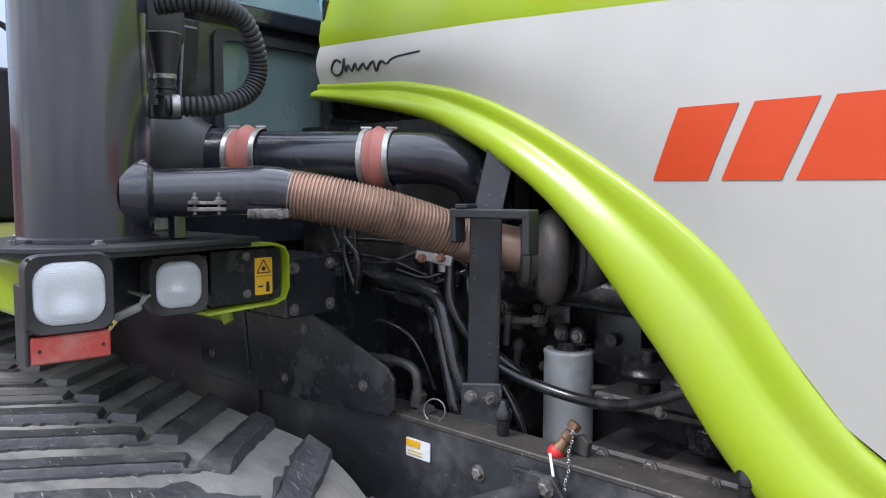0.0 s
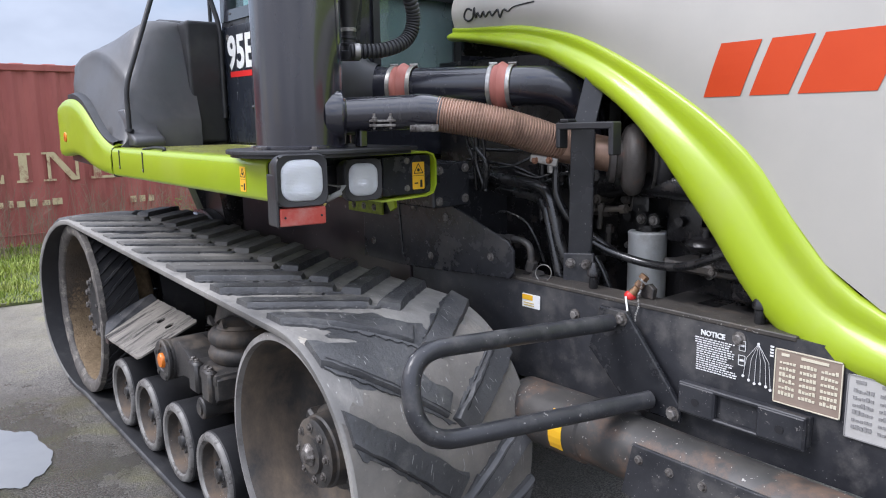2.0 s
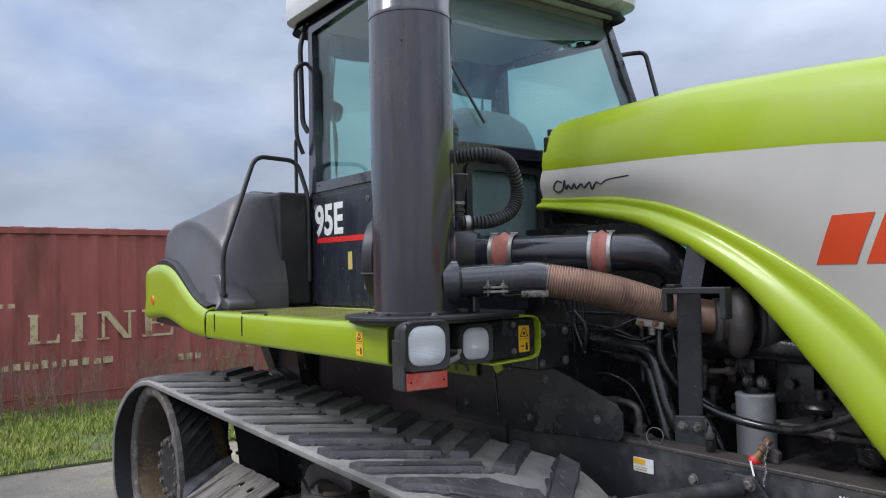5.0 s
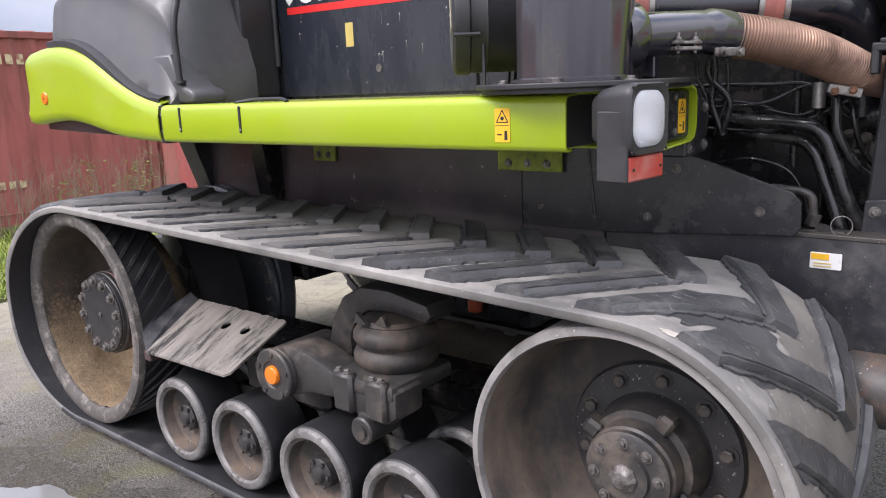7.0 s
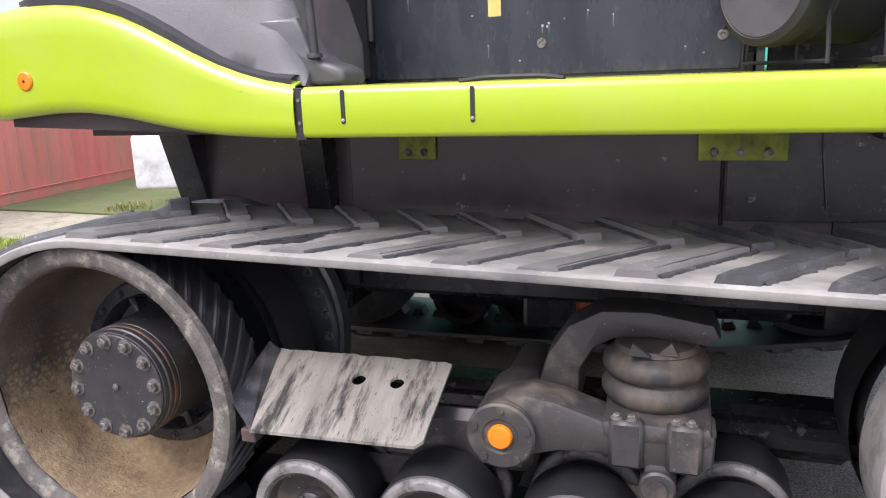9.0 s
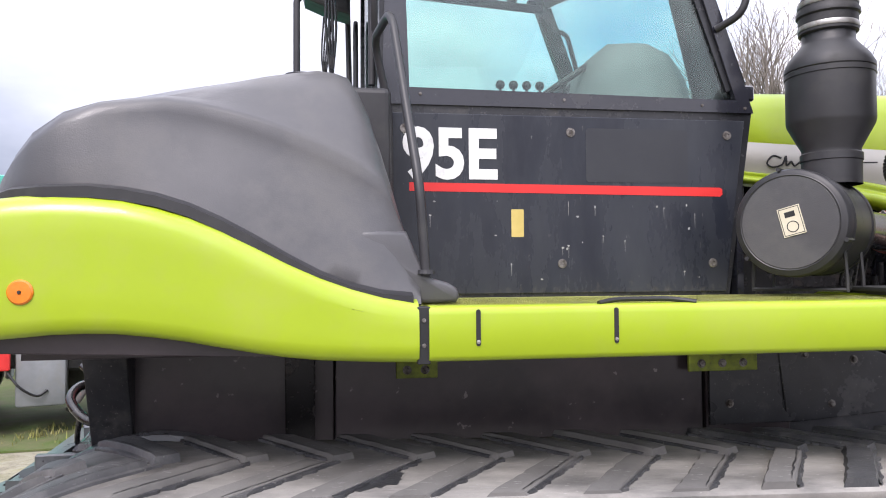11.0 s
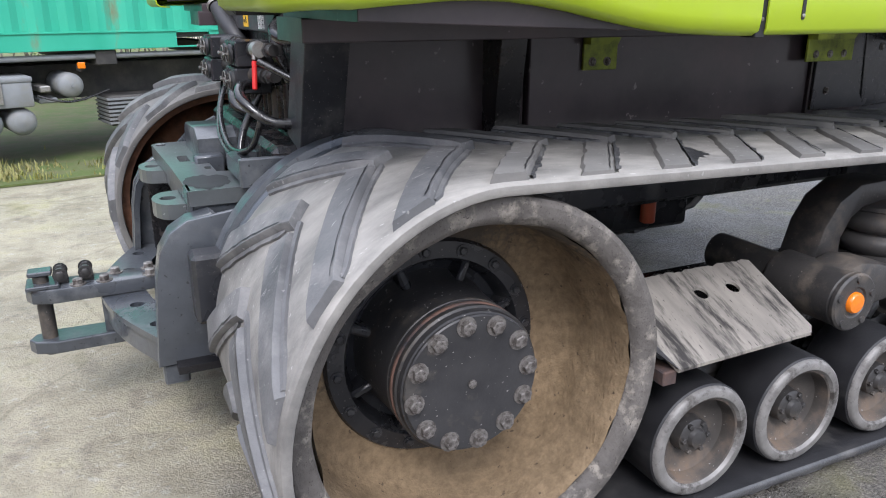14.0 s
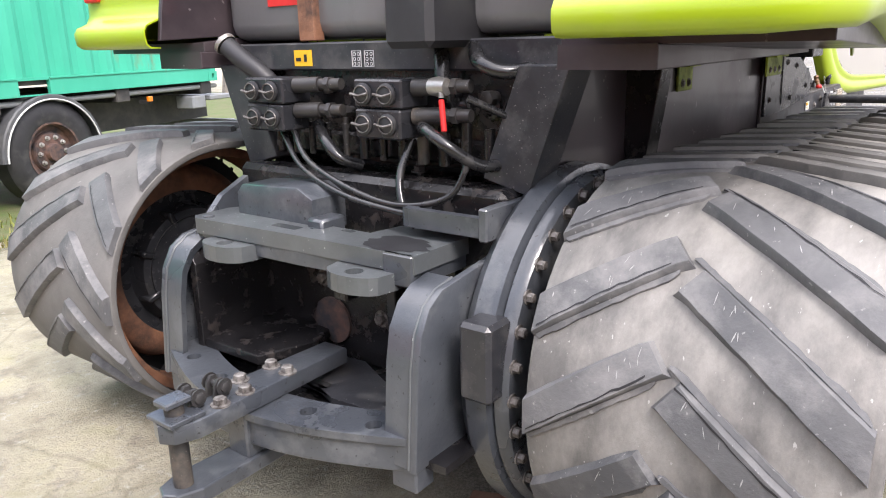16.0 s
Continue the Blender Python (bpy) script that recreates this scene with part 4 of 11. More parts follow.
SEGS = belt_path()
SEG_LEN = [math.dist(s[1], s[2]) if s[0] == "line" else s[2] * (s[3] - s[4]) for s in SEGS]
BELT = sum(SEG_LEN)


def belt_point(s, h):
    """The place (x, z) at the way s along the belt's inner face, from the top of the drive wheel forwards, h outside it."""
    s %= BELT
    for sg, ln in zip(SEGS, SEG_LEN):
        if s <= ln:
            k = s / ln
            if sg[0] == "line":
                (ax, az), (bx, bz) = sg[1], sg[2]
                dx, dz = (bx - ax) / ln, (bz - az) / ln
                return ax + dx * s - dz * h, az + dz * s + dx * h
            t = sg[3] + (sg[4] - sg[3]) * k
            return sg[1][0] + (sg[2] + h) * math.cos(t), sg[1][1] + (sg[2] + h) * math.sin(t)
        s -= ln
    return belt_point(0, h)


def belt(y0, y1, near):
    def on_belt(s, h):
        x, z = belt_point(s, h)
        return (x if near else x + FAR_X), z

    def flare(bm):
        # the belt's outer edge is bent outwards round the drive wheel to fit the camera's view
        for v in bm.verts:
            back = -v.co.x if near else FAR_X - v.co.x
            if back > 0:
                k = min(1.0, max(0.0, (y1 - v.co.y) / (y1 - y0)))
                v.co.y += 0.085 * min(1.0, back / 0.5) * (-k if near else 1 - k)
        return bm

    label = "wide worn rubber track belt with chevron lugs"
    n = 190
    bm = B()
    T = 0.030
    prof = [(y0 + 0.004, 0.0), (y0, 0.006), (y0, T - 0.006), (y0 + 0.008, T)] + [(y0 + (y1 - y0) * k / 6, T + 0.0) for k in range(1, 6)] + \
           [(y1 - 0.008, T), (y1, T - 0.006), (y1, 0.006), (y1 - 0.004, 0.0)]
    rows = []
    for i in range(n):
        s = BELT * i / n
        rows.append([(on_belt(s, h)[0], y, on_belt(s, h)[1]) for y, h in prof])
    rows.append(rows[0])
    grid_mesh(bm, rows, close=True)
    bmesh.ops.remove_doubles(bm, verts=bm.verts, dist=1e-5)
    skin = RUBBER if near else RUBBER_FAR
    band = tp("track_belt", flare(bm), skin, label, smooth=40)
    # lugs, in turn from the outer and the inner edge, pointing forwards on the top run
    count = 35
    pitch = BELT / count
    rnd = random.Random(3 if near else 6)
    outer_is_low = near
    mid = (y0 + y1) / 2
    for i in range(count):
        for side in (0, 1):
            s0 = i * pitch + (pitch * 0.52 if side else 0.0) + 0.02
            low = (side == 0) == outer_is_low
            # the outer lugs reach past the middle, the inner ones stop short of it
            reach = 0.36 if side == 0 else 0.285
            inset = 0.022 if side == 0 else 0.004
            ya = y0 + inset if low else y1 - inset
            yb = ya + (reach if low else -reach)
            run, w, hh = reach * 0.74, 0.092, rnd.uniform(0.023, 0.029)
            if near and side == 0 and 0.05 < s0 % BELT < 1.75:
                hh *= 0.42
            elif near and 0.05 < s0 % BELT < 1.2:
                hh *= 0.8
            bm = B()
            steps = 14
            ragged = 0.005 if near and s0 % BELT < 3.6 else 0.0014
            wear = [rnd.uniform(-ragged, ragged) for _ in range(steps + 1)]
            rows = []
            for k in range(steps + 1):
                t = k / steps
                y = ya + (yb - ya) * t
                sc = s0 + run * t
                a, b = sc - w / 2 + wear[k], sc + w / 2 + wear[steps - k] * 0.8
                tp_ = hh * (1 - 0.15 * (k in (0, steps)))
                sec = [(a - 0.008, T - 0.002), (a, T + tp_ - 0.003), (a + 0.003, T + tp_), (b - 0.003, T + tp_), (b, T + tp_ - 0.003), (b + 0.008, T - 0.002)]
                # the inner end is cut square to the lug: slide each section along the lug
                sl = 0.478 * min(1.0, t * 2.2)
                sg = 1 if low else -1
                rows.append([(on_belt(q - 0.74 * sl * (q - sc), h)[0], y + sg * (0.010 * (h < T) * (k == steps) - sl * (q - sc)), on_belt(q - 0.74 * sl * (q - sc), h)[1]) for q, h in sec])
            vs = grid_mesh(bm, rows)
            for row in (vs[0], vs[-1]):
                bm.faces.new(row)
            if rnd.random() < 0.8:
                # outer lugs: a wandering crack; inner lugs: a dark line painted for edge shadow
                edge = 1 if side == 0 else -1
                line = []
                cs = 16
                for k in range(cs + 1):
                    t = 0.04 + 0.92 * k / cs
                    q = s0 + run * t + edge * (w / 2 - 0.012) + rnd.uniform(-0.003, 0.003)
                    wd = rnd.uniform(0.0008, 0.0032)
                    y = ya + (yb - ya) * t
                    line.append([(on_belt(q + e, T + hh + 0.0012)[0], y, on_belt(q + e, T + hh + 0.0012)[1]) for e in (-wd, wd)])
                old = set(bm.faces)
                grid_mesh(bm, line)
                for fc in bm.faces:
                    if fc not in old:
                        fc.material_index = 1
            blend_at = rnd.uniform(1.55, 2.15)
            wet = near and blend_at < s0 % BELT < 3.3
            worn = near and s0 % BELT < blend_at
            if near:
                # short pale rub marks over the lug's top
                old = set(bm.faces)
                for k in range(rnd.randint(4, 9)):
                    t, ln, sh = rnd.uniform(0.08, 0.92), rnd.uniform(0.008, 0.032), rnd.uniform(-0.03, 0.03)
                    y, q, lean, wd = ya + (yb - ya) * t, s0 + run * t + sh, rnd.gauss(0, 0.25), rnd.uniform(0.0006, 0.0016)
                    mark = [[(on_belt(q + e, T + hh + 0.0009)[0], y + e * lean + o, on_belt(q + e, T + hh + 0.0009)[1]) for o in (-wd * g, wd * g)] for e, g in ((-ln / 2, 0.3), (0, 1), (ln / 2, 0.3)) if abs(sh + e) < w / 2 - 0.004]
                    if len(mark) > 1:
                        grid_mesh(bm, mark)
                for fc in bm.faces:
                    if fc not in old:
                        fc.material_index = 3
                # torn skirt of rubber left along the lug's foot
                old = set(bm.faces)
                edge, line, cs = (1 if side == 0 else -1), [], 30
                for k in range(cs + 1):
                    t = 0.02 + 1.0 * k / cs
                    q = s0 + run * t + edge * (w / 2 + 0.006)
                    wild = 1.0 if s0 % BELT < 3.6 else 0.3
                    wd = (0.008 + 0.006 * (wild < 1) + 0.020 * wild * max(0.0, noise.noise((k * 0.33, i * 3.7, side * 9.0)))) * (1 if 0 < k < cs else 0.3) + wild * rnd.uniform(-0.006, 0.006)
                    y = ya + (yb - ya) * t
                    line.append([(on_belt(e, h)[0], y, on_belt(e, h)[1]) for e, h in ((q, T + 0.010), (q + edge * wd, T + 0.0075), (q + edge * (wd + 0.001), T - 0.001))])
                grid_mesh(bm, line if edge > 0 else line[::-1])
                for fc in bm.faces:
                    if fc not in old:
                        fc.material_index = 2
            part("lug", flare(bm), (RUBBER_WET if wet else RUBBER_FAR if worn else RUBBER_LUG, INK, RUBBER_WET if s0 % BELT < 3.6 else RUBBER_LUG, SCUFF), band, smooth=35)
    # dark inner face, and on the near belt a few wet and torn patches
    bm = B()
    rows = [[(on_belt(BELT * i / n, -0.0015)[0], y, on_belt(BELT * i / n, -0.0015)[1]) for y in (y0 + 0.006, y1 - 0.006)] for i in range(n + 1)]
    grid_mesh(bm, rows)
    part("inner_face", flare(bm), RUBBER_DARK, band, "dark inner face", 60)
    for sc, yc, rs, ry, sd in ((2.95, 0.20, 0.10, 0.17, 2), (3.08, 0.13, 0.10, 0.13, 3), (0.70, 0.12, 0.055, 0.10, 5), (2.93, -0.045, 0.026, 0.014, 7)) if near else ():
        bm = B()
        ring = []
        for k in range(5):
            q = (k + 1) / 5
            ring.append([])
            for j in range(44):
                t = 2 * math.pi * j / 44
                w = q * (1 + 0.45 * noise.noise((math.cos(t) * 2.4, math.sin(t) * 2.4, sd * 3.1)) + 0.18 * noise.noise((math.cos(t) * 6, math.sin(t) * 6, sd * 1.7)))
                y = min(max(yc + ry * w * math.sin(t), y0 + 0.01), y1 - 0.01)
                x, z = on_belt(sc + rs * w * math.cos(t) + 0.35 * (y - yc), T + 0.0016)
                ring[-1].append((x, y, z))
        vs = grid_mesh(bm, ring, close=True)
        bm.faces.new(vs[0])
        if sd > 6:
            part("torn_flap", bm, PALE_PLATE, band, "pale flap of torn rubber", 60)
        else:
            part("wet_patch", bm, RUBBER_WET, band, "dark wet torn patch", 60)
    if near:
        # a dark strip covers the edge of the lower run
        bm = B()
        sa, sb = sum(SEG_LEN[:2]) + 0.05, sum(SEG_LEN[:4]) + 0.22
        grid_mesh(bm, [[(on_belt(s, h)[0], y, on_belt(s, h)[1]) for y, h in ((y0 + 0.0075, -0.0022), (y0 + 0.003, -0.0016), (y0 - 0.0014, 0.005), (y0 - 0.0014, T - 0.006), (y0 + 0.007, T + 0.0012))] for s in (sa + (sb - sa) * i / 60 for i in range(61))])
        part("dark_edge", flare(bm), RUBBER_WET, band, "dark edge of the lower run", 60)
        # long rub marks along the way the belt runs
        bm = B()
        for k in range(260):
            q, y, ln, lean, wd = rnd.uniform(0.0, 5.2), rnd.uniform(y0 + 0.02, y1 - 0.02), rnd.uniform(0.012, 0.085), rnd.gauss(0, 0.16), rnd.uniform(0.0005, 0.0018)
            grid_mesh(bm, [[(on_belt(q + ln * e, T + 0.0012)[0], min(max(y + ln * e * lean + o, y0 + 0.009), y1 - 0.009), on_belt(q + ln * e, T + 0.0012)[1]) for o in (-wd * g, wd * g)] for e, g in ((0, 0.3), (0.35, 1), (0.7, 0.8), (1, 0.2))])
        part("rub_marks", flare(bm), SCUFF, band, "pale rub marks", 60, kind="stuff")
        # darker brown skin where the belt turns down round the idler, with a ragged edge
        bm = B()
        rows = []
        for j in range(49):
            y = y0 + 0.009 + (y1 - y0 - 0.018) * j / 48
            s0 = 3.20 - 0.3 * (y - y0) + 0.16 * noise.noise((y * 7, 2.0, 0.0)) + 0.05 * noise.noise((y * 31, 5.0, 0.0))
            rows.append([(on_belt(s0 + (5.3 - s0) * i / 48, T + 0.0014)[0], y, on_belt(s0 + (5.3 - s0) * i / 48, T + 0.0014)[1]) for i in range(49)])
        grid_mesh(bm, rows)
        part("darker_skin", bm, RUBBER_MID, band, "darker brown rubber with scratches", 60)
    # guide lugs down the inner face
    bm = B()
    prism(bm, [(-0.045, 0.004), (0.045, 0.004), (0.022, -0.046), (-0.022, -0.046)], 0.11, "xz", -0.055, 0.006)
    first = None
    gn = 62
    for i in range(gn):
        s = BELT * i / gn
        (x, z), (x2, z2) = on_belt(s - 0.01, 0), on_belt(s + 0.01, 0)
        a = math.atan2(z2 - z, x2 - x)
        m = Matrix.Translation(((x + x2) / 2, mid, (z + z2) / 2)) @ Matrix.Rotation(-a, 4, "Y")
        if first is None:
            first = part("guide_lug", bm, RUBBER_DARK, band)
            first.matrix_basis = m
        else:
            share(first, "guide_lug", m, band)
    return band


belt(BY0, BY1, True)
belt(mirrored(BY1), mirrored(BY0), False)


def ring_of_bolts(name, parent, c, r, n, y, mt=BOLT, size=0.016, h=0.016, phase=0.0, out=-1):
    bm = B()
    hexbolt(bm, (0, 0, 0), (0, out, 0), size, h)
    first = None
    for i in range(n):
        t = 2 * math.pi * i / n + phase
        m = Matrix.Translation((c[0] + r * math.cos(t), y, c[1] + r * math.sin(t))) @ Matrix.Rotation(t, 4, "Y")
        if first is None:
            first = part(name, bm, mt, parent)
            first.matrix_basis = m
        else:
            share(first, name, m, parent)


def drive_wheel(flip):
    """The rear wheel: a deep mud-caked barrel with a rolled edge, a spider and a hub drum with a ring of bolts."""
    f = (lambda y: mirrored(y)) if flip else (lambda y: y)
    ax = (0, -1, 0) if flip else (0, 1, 0)
    RX = FAR_X if flip else 0.0
    o = lambda y: (RX, f(y), RZ)
    bm = B()
    lathe(bm, [(RR - 0.022, 0.0), (RR - 0.006, 0.004), (RR - 0.003, 0.02), (RR - 0.003, 0.034), (RR - 0.075, 0.036), (RR - 0.078, 0.030), (RR - 0.070, 0.012), (RR - 0.05, 0.002), (RR - 0.022, 0.0)], o(-0.055), ax, 96, False)
    for v in bm.verts:
        # knocks and chips round the edge
        q = V3((v.co.x - RX, 0, v.co.z - RZ))
        v.co += q.normalized() * 0.006 * noise.noise((v.co.x * 9, v.co.y * 9, v.co.z * 9)) * (q.length < RR - 0.01)
        v.co.y += 0.004 * noise.noise((v.co.x * 14 + 5, v.co.y * 9, v.co.z * 14))
    wh = tp("drive_wheel", bm, WORN_STEEL, "steel drive wheel with mud-caked barrel and worn edge", smooth=50)
    bm = B()
    lathe(bm, [(RR - 0.016, 0.034), (RR - 0.016, 0.225), (RR - 0.075, 0.23)], o(-0.055), ax, 72, False)
    tread = part("tread", bm, RUBBER_DARK, wh, "dark ribbed rubber tread", 50)
    bm = B()
    for k in range(44):
        rows = []
        for j in range(4):
            a0, y = 2 * math.pi * k / 44 + 0.11 * j, f(-0.02 + 0.063 * j)
            rows.append([(RX + r * math.cos(a0 + d), y, RZ + r * math.sin(a0 + d)) for d, r in ((-0.026, RR - 0.017), (-0.016, RR - 0.005), (0.016, RR - 0.005), (0.026, RR - 0.017))])
        grid_mesh(bm, rows)
    part("ribs", bm, RUBBER_DARK, tread, "slanting ribs")
    bm = B()
    lathe(bm, [(RR - 0.076, 0.03), (RR - 0.080, 0.045), (RR - 0.082, 0.06), (RR - 0.084, 0.10), (RR - 0.080, 0.14), (RR - 0.086, 0.18), (RR - 0.083, 0.23), (RR - 0.086, 0.28), (RR - 0.11, 0.335), (0.38, 0.352), (0.326, 0.356)], o(-0.055), ax, 110, False)
    for v in bm.verts:
        q = V3((v.co.x - RX, 0, v.co.z - RZ))
        lump = max(0.0, noise.noise((v.co.x * 11, v.co.y * 11, v.co.z * 11)))
        v.co -= q.normalized() * 0.022 * lump * (q.length > RR - 0.12)
    part("barrel", bm, BARREL if not flip else RUST, wh, "dry tan mud inside the barrel", 50)
    bm = B()
    lathe(bm, [(0.33, 0.352), (0.322, 0.338), (0.275, 0.336), (0.265, 0.35), (0.25, 0.40), (0.20, 0.42), (0.15, 0.42)], o(-0.055), ax, 64, False)
    disc = part("wheel_disc", bm, BLACK, wh, "black dished wheel disc", 40)
    ring_of_bolts("bolt", disc, (RX, RZ), 0.298, 16, f(0.281), BLACK, phase=0.1, out=1 if flip else -1, size=0.013, h=0.010)
    bm = B()
    lathe(bm, [(RR - 0.003, 0.37), (RR - 0.003, 0.60), (RR - 0.04, 0.60), (RR - 0.04, 0.37)], o(-0.055), ax, 64, False)
    part("inner_rim", bm, RUST if flip else RUBBER_DARK, wh, smooth=50)
    for k in range(8):
        t = 2 * math.pi * k / 8 + 0.4
        bm = B()
        m = Matrix.Translation((RX, f(0.325), RZ)) @ Matrix.Rotation(t, 4, "Y")
        box(bm, 0.17, 0.272, -0.04, 0.04, -0.014, 0.014, 0.008, m=m)
        part("rib", bm, BLACK, disc, "", 40)
    bm = B()
    lathe(bm, [(0.225, 0.32), (0.212, 0.24), (0.203, 0.03), (0.199, 0.012), (0.194, 0.01), (0.194, 0.004), (0.19, 0.0), (0.05, 0.001), (0.0, 0.004)], o(0.048), ax, 56, False)
    hub = part("hub", bm, HUB, wh, "black hub drum", 40)
    for k in range(3):
        bm = B()
        lathe(bm, [(0.202, 0.0), (0.208, 0.005), (0.208, 0.012), (0.202, 0.017)], o(0.075 + k * 0.026), ax, 48, False)
        part("hub_ring", bm, HITCH_RUST if k == 1 else CAST, hub, "", 30)
    ring_of_bolts("bolt", hub, (RX, RZ), 0.168, 12, f(0.048), phase=0.12, out=1 if flip else -1, size=0.019, h=0.02)
    bm = B()
    lathe(bm, [(0.012, -0.004), (0.012, 0.003), (0.004, 0.005)], o(0.048), (0, 1, 0) if flip else (0, -1, 0), 12)
    part("plug", bm, BOLT, hub)
    return wh


drive_wheel(False)
drive_wheel(True)


def idler(flip):
    f = (lambda y: mirrored(y)) if flip else (lambda y: y)
    ax = (0, -1, 0) if flip else (0, 1, 0)
    FX = 2.80 + (FAR_X if flip else 0.0)
    o = lambda y: (FX, f(y), FZ)
    out = 1 if flip else -1
    bm = B()
    lathe(bm, [(FR - 0.03, 0.0), (FR - 0.008, 0.006), (FR - 0.003, 0.02), (FR - 0.003, 0.225), (FR - 0.03, 0.23), (FR - 0.034, 0.02), (FR - 0.03, 0.0)], o(-0.055), ax, 72, False)
    wh = tp("idler_wheel", bm, IDLER_EDGE, "large black idler wheel with a worn rubber-faced edge", smooth=50)
    bm = B()
    lathe(bm, [(FR - 0.035, 0.02), (FR - 0.05, 0.05), (FR - 0.055, 0.24), (FR - 0.10, 0.29), (0.24, 0.30), (0.16, 0.295)], o(-0.055), ax, 64, False)
    part("dish", bm, IDLER_DISH, wh, "black dished wheel disc with dried mud", 50)
    bm = B()
    lathe(bm, [(FR - 0.003, 0.37), (FR - 0.003, 0.60), (FR - 0.04, 0.60), (FR - 0.04, 0.37)], o(-0.055), ax, 64, False)
    part("inner_rim", bm, RUBBER_DARK, wh, smooth=50)
    bm = B()
    lathe(bm, [(0.256, 0.0), (0.249, -0.012), (0.17, -0.014), (0.165, -0.02), (0.162, -0.05), (0.15, -0.06)], o(0.24), ax, 48, False)
    fl = part("flange", bm, HUB, wh, "", 40)
    ring_of_bolts("bolt", fl, (FX, FZ), 0.212, 10, f(0.228), CAST, phase=0.2, out=out, size=0.019, h=0.018)
    bm = B()
    lathe(bm, [(0.165, 0.16), (0.150, 0.085), (0.130, 0.08), (0.127, 0.03), (0.120, 0.024), (0.120, 0.006), (0.110, 0.0), (0.070, -0.002), (0.067, -0.014), (0.0, -0.014)], o(0.045), ax, 48, False)
    hub = part("hub", bm, CAST, wh, "greasy hub with end cap", 40)
    for k in range(4):
        t = 2 * math.pi * k / 4 + 0.5
        bm = B()
        box(bm, 0.125, 0.18, -0.03, 0.03, -0.024, 0.024, 0.01, m=Matrix.Translation((FX, f(0.135), FZ)) @ Matrix.Rotation(t, 4, "Y"))
        part("boss", bm, CAST, hub)
    ring_of_bolts("bolt", hub, (FX, FZ), 0.092, 8, f(0.044), phase=0.1, out=out, size=0.011, h=0.012)
    bm = B()
    lathe(bm, [(0.043, -0.012), (0.040, 0.006), (0.024, 0.020), (0.0, 0.023)], o(0.031), (0, out, 0), 8, False)
    part("nut", bm, BOLT, hub, "worn centre nut")


idler(False)
idler(True)


def road_wheels():
    r = 0.190
    bm = B()
    lathe(bm, [(r - 0.035, 0.0), (r - 0.012, 0.002), (r, 0.014), (r, 0.20), (r - 0.01, 0.212), (r - 0.05, 0.215)], (0, 0, 0), (0, 1, 0), 48, False)
    proto = None
    for x, z in ((0.760, 0.256), (1.182, 0.256), (1.618, 0.257), (2.055, 0.258)):
        for y0, flip in ((-0.03, False), (0.275, False), (mirrored(-0.03), True), (mirrored(0.275), True)):
            m = Matrix.Translation((x + FAR_X * flip, y0, z)) @ (Matrix.Rotation(math.pi, 4, "Z") if flip else Matrix.Identity(4))
            if proto is None:
                proto = tp("road_wheel", bm, RUBBER_DARK, "small rubber-tyred road wheel with steel dish", smooth=40)
                proto.matrix_basis = m
                bm2 = B()
                lathe(bm2, [(r - 0.034, -0.002), (r - 0.05, 0.004), (r - 0.058, 0.05), (0.07, 0.075), (0.0, 0.076)], (0, 0, 0), (0, 1, 0), 40, False)
                bm3 = B()
                lathe(bm3, [(0.062, 0.074), (0.058, 0.035), (0.052, 0.03), (0.034, 0.026), (0.028, 0.012), (0.012, 0.006), (0.0, 0.006)], (0, 0, 0), (0, 1, 0), 28, False)
                rim = part("rim", bm2, WHEEL_RIM, None, "worn greasy steel rim", 40)
                cap = part("hub", bm3, CAST, None, "", 40)
                bm4 = B()
                lathe(bm4, [(r - 0.004, 0.008), (r - 0.008, -0.004), (r - 0.016, -0.009), (r - 0.036, -0.008), (r - 0.044, 0.002)], (0, 0, 0), (0, 1, 0), 40, False)
                lip = part("rim_edge", bm4, EDGE_STEEL, None, "bright worn edge", 40)
                nuts = []
                for k in range(6):
                    t = math.pi * k / 3
                    bm5 = B()
                    hexbolt(bm5, (0.049 * math.cos(t), 0.031, 0.049 * math.sin(t)), (0, -1, 0), 0.009, 0.012, False)
                    nuts.append(part("bolt", bm5, CAST, None))
                for o in (rim, cap, lip, *nuts):
                    o.parent = proto
            else:
                w = share(proto, "road_wheel", m, TRACTOR)
                tagged(w, proto["label"])
                for src in (rim, cap, lip, *nuts):
                    c = new(src.name.split(".")[0], src.data)
                    c.parent = w


road_wheels()


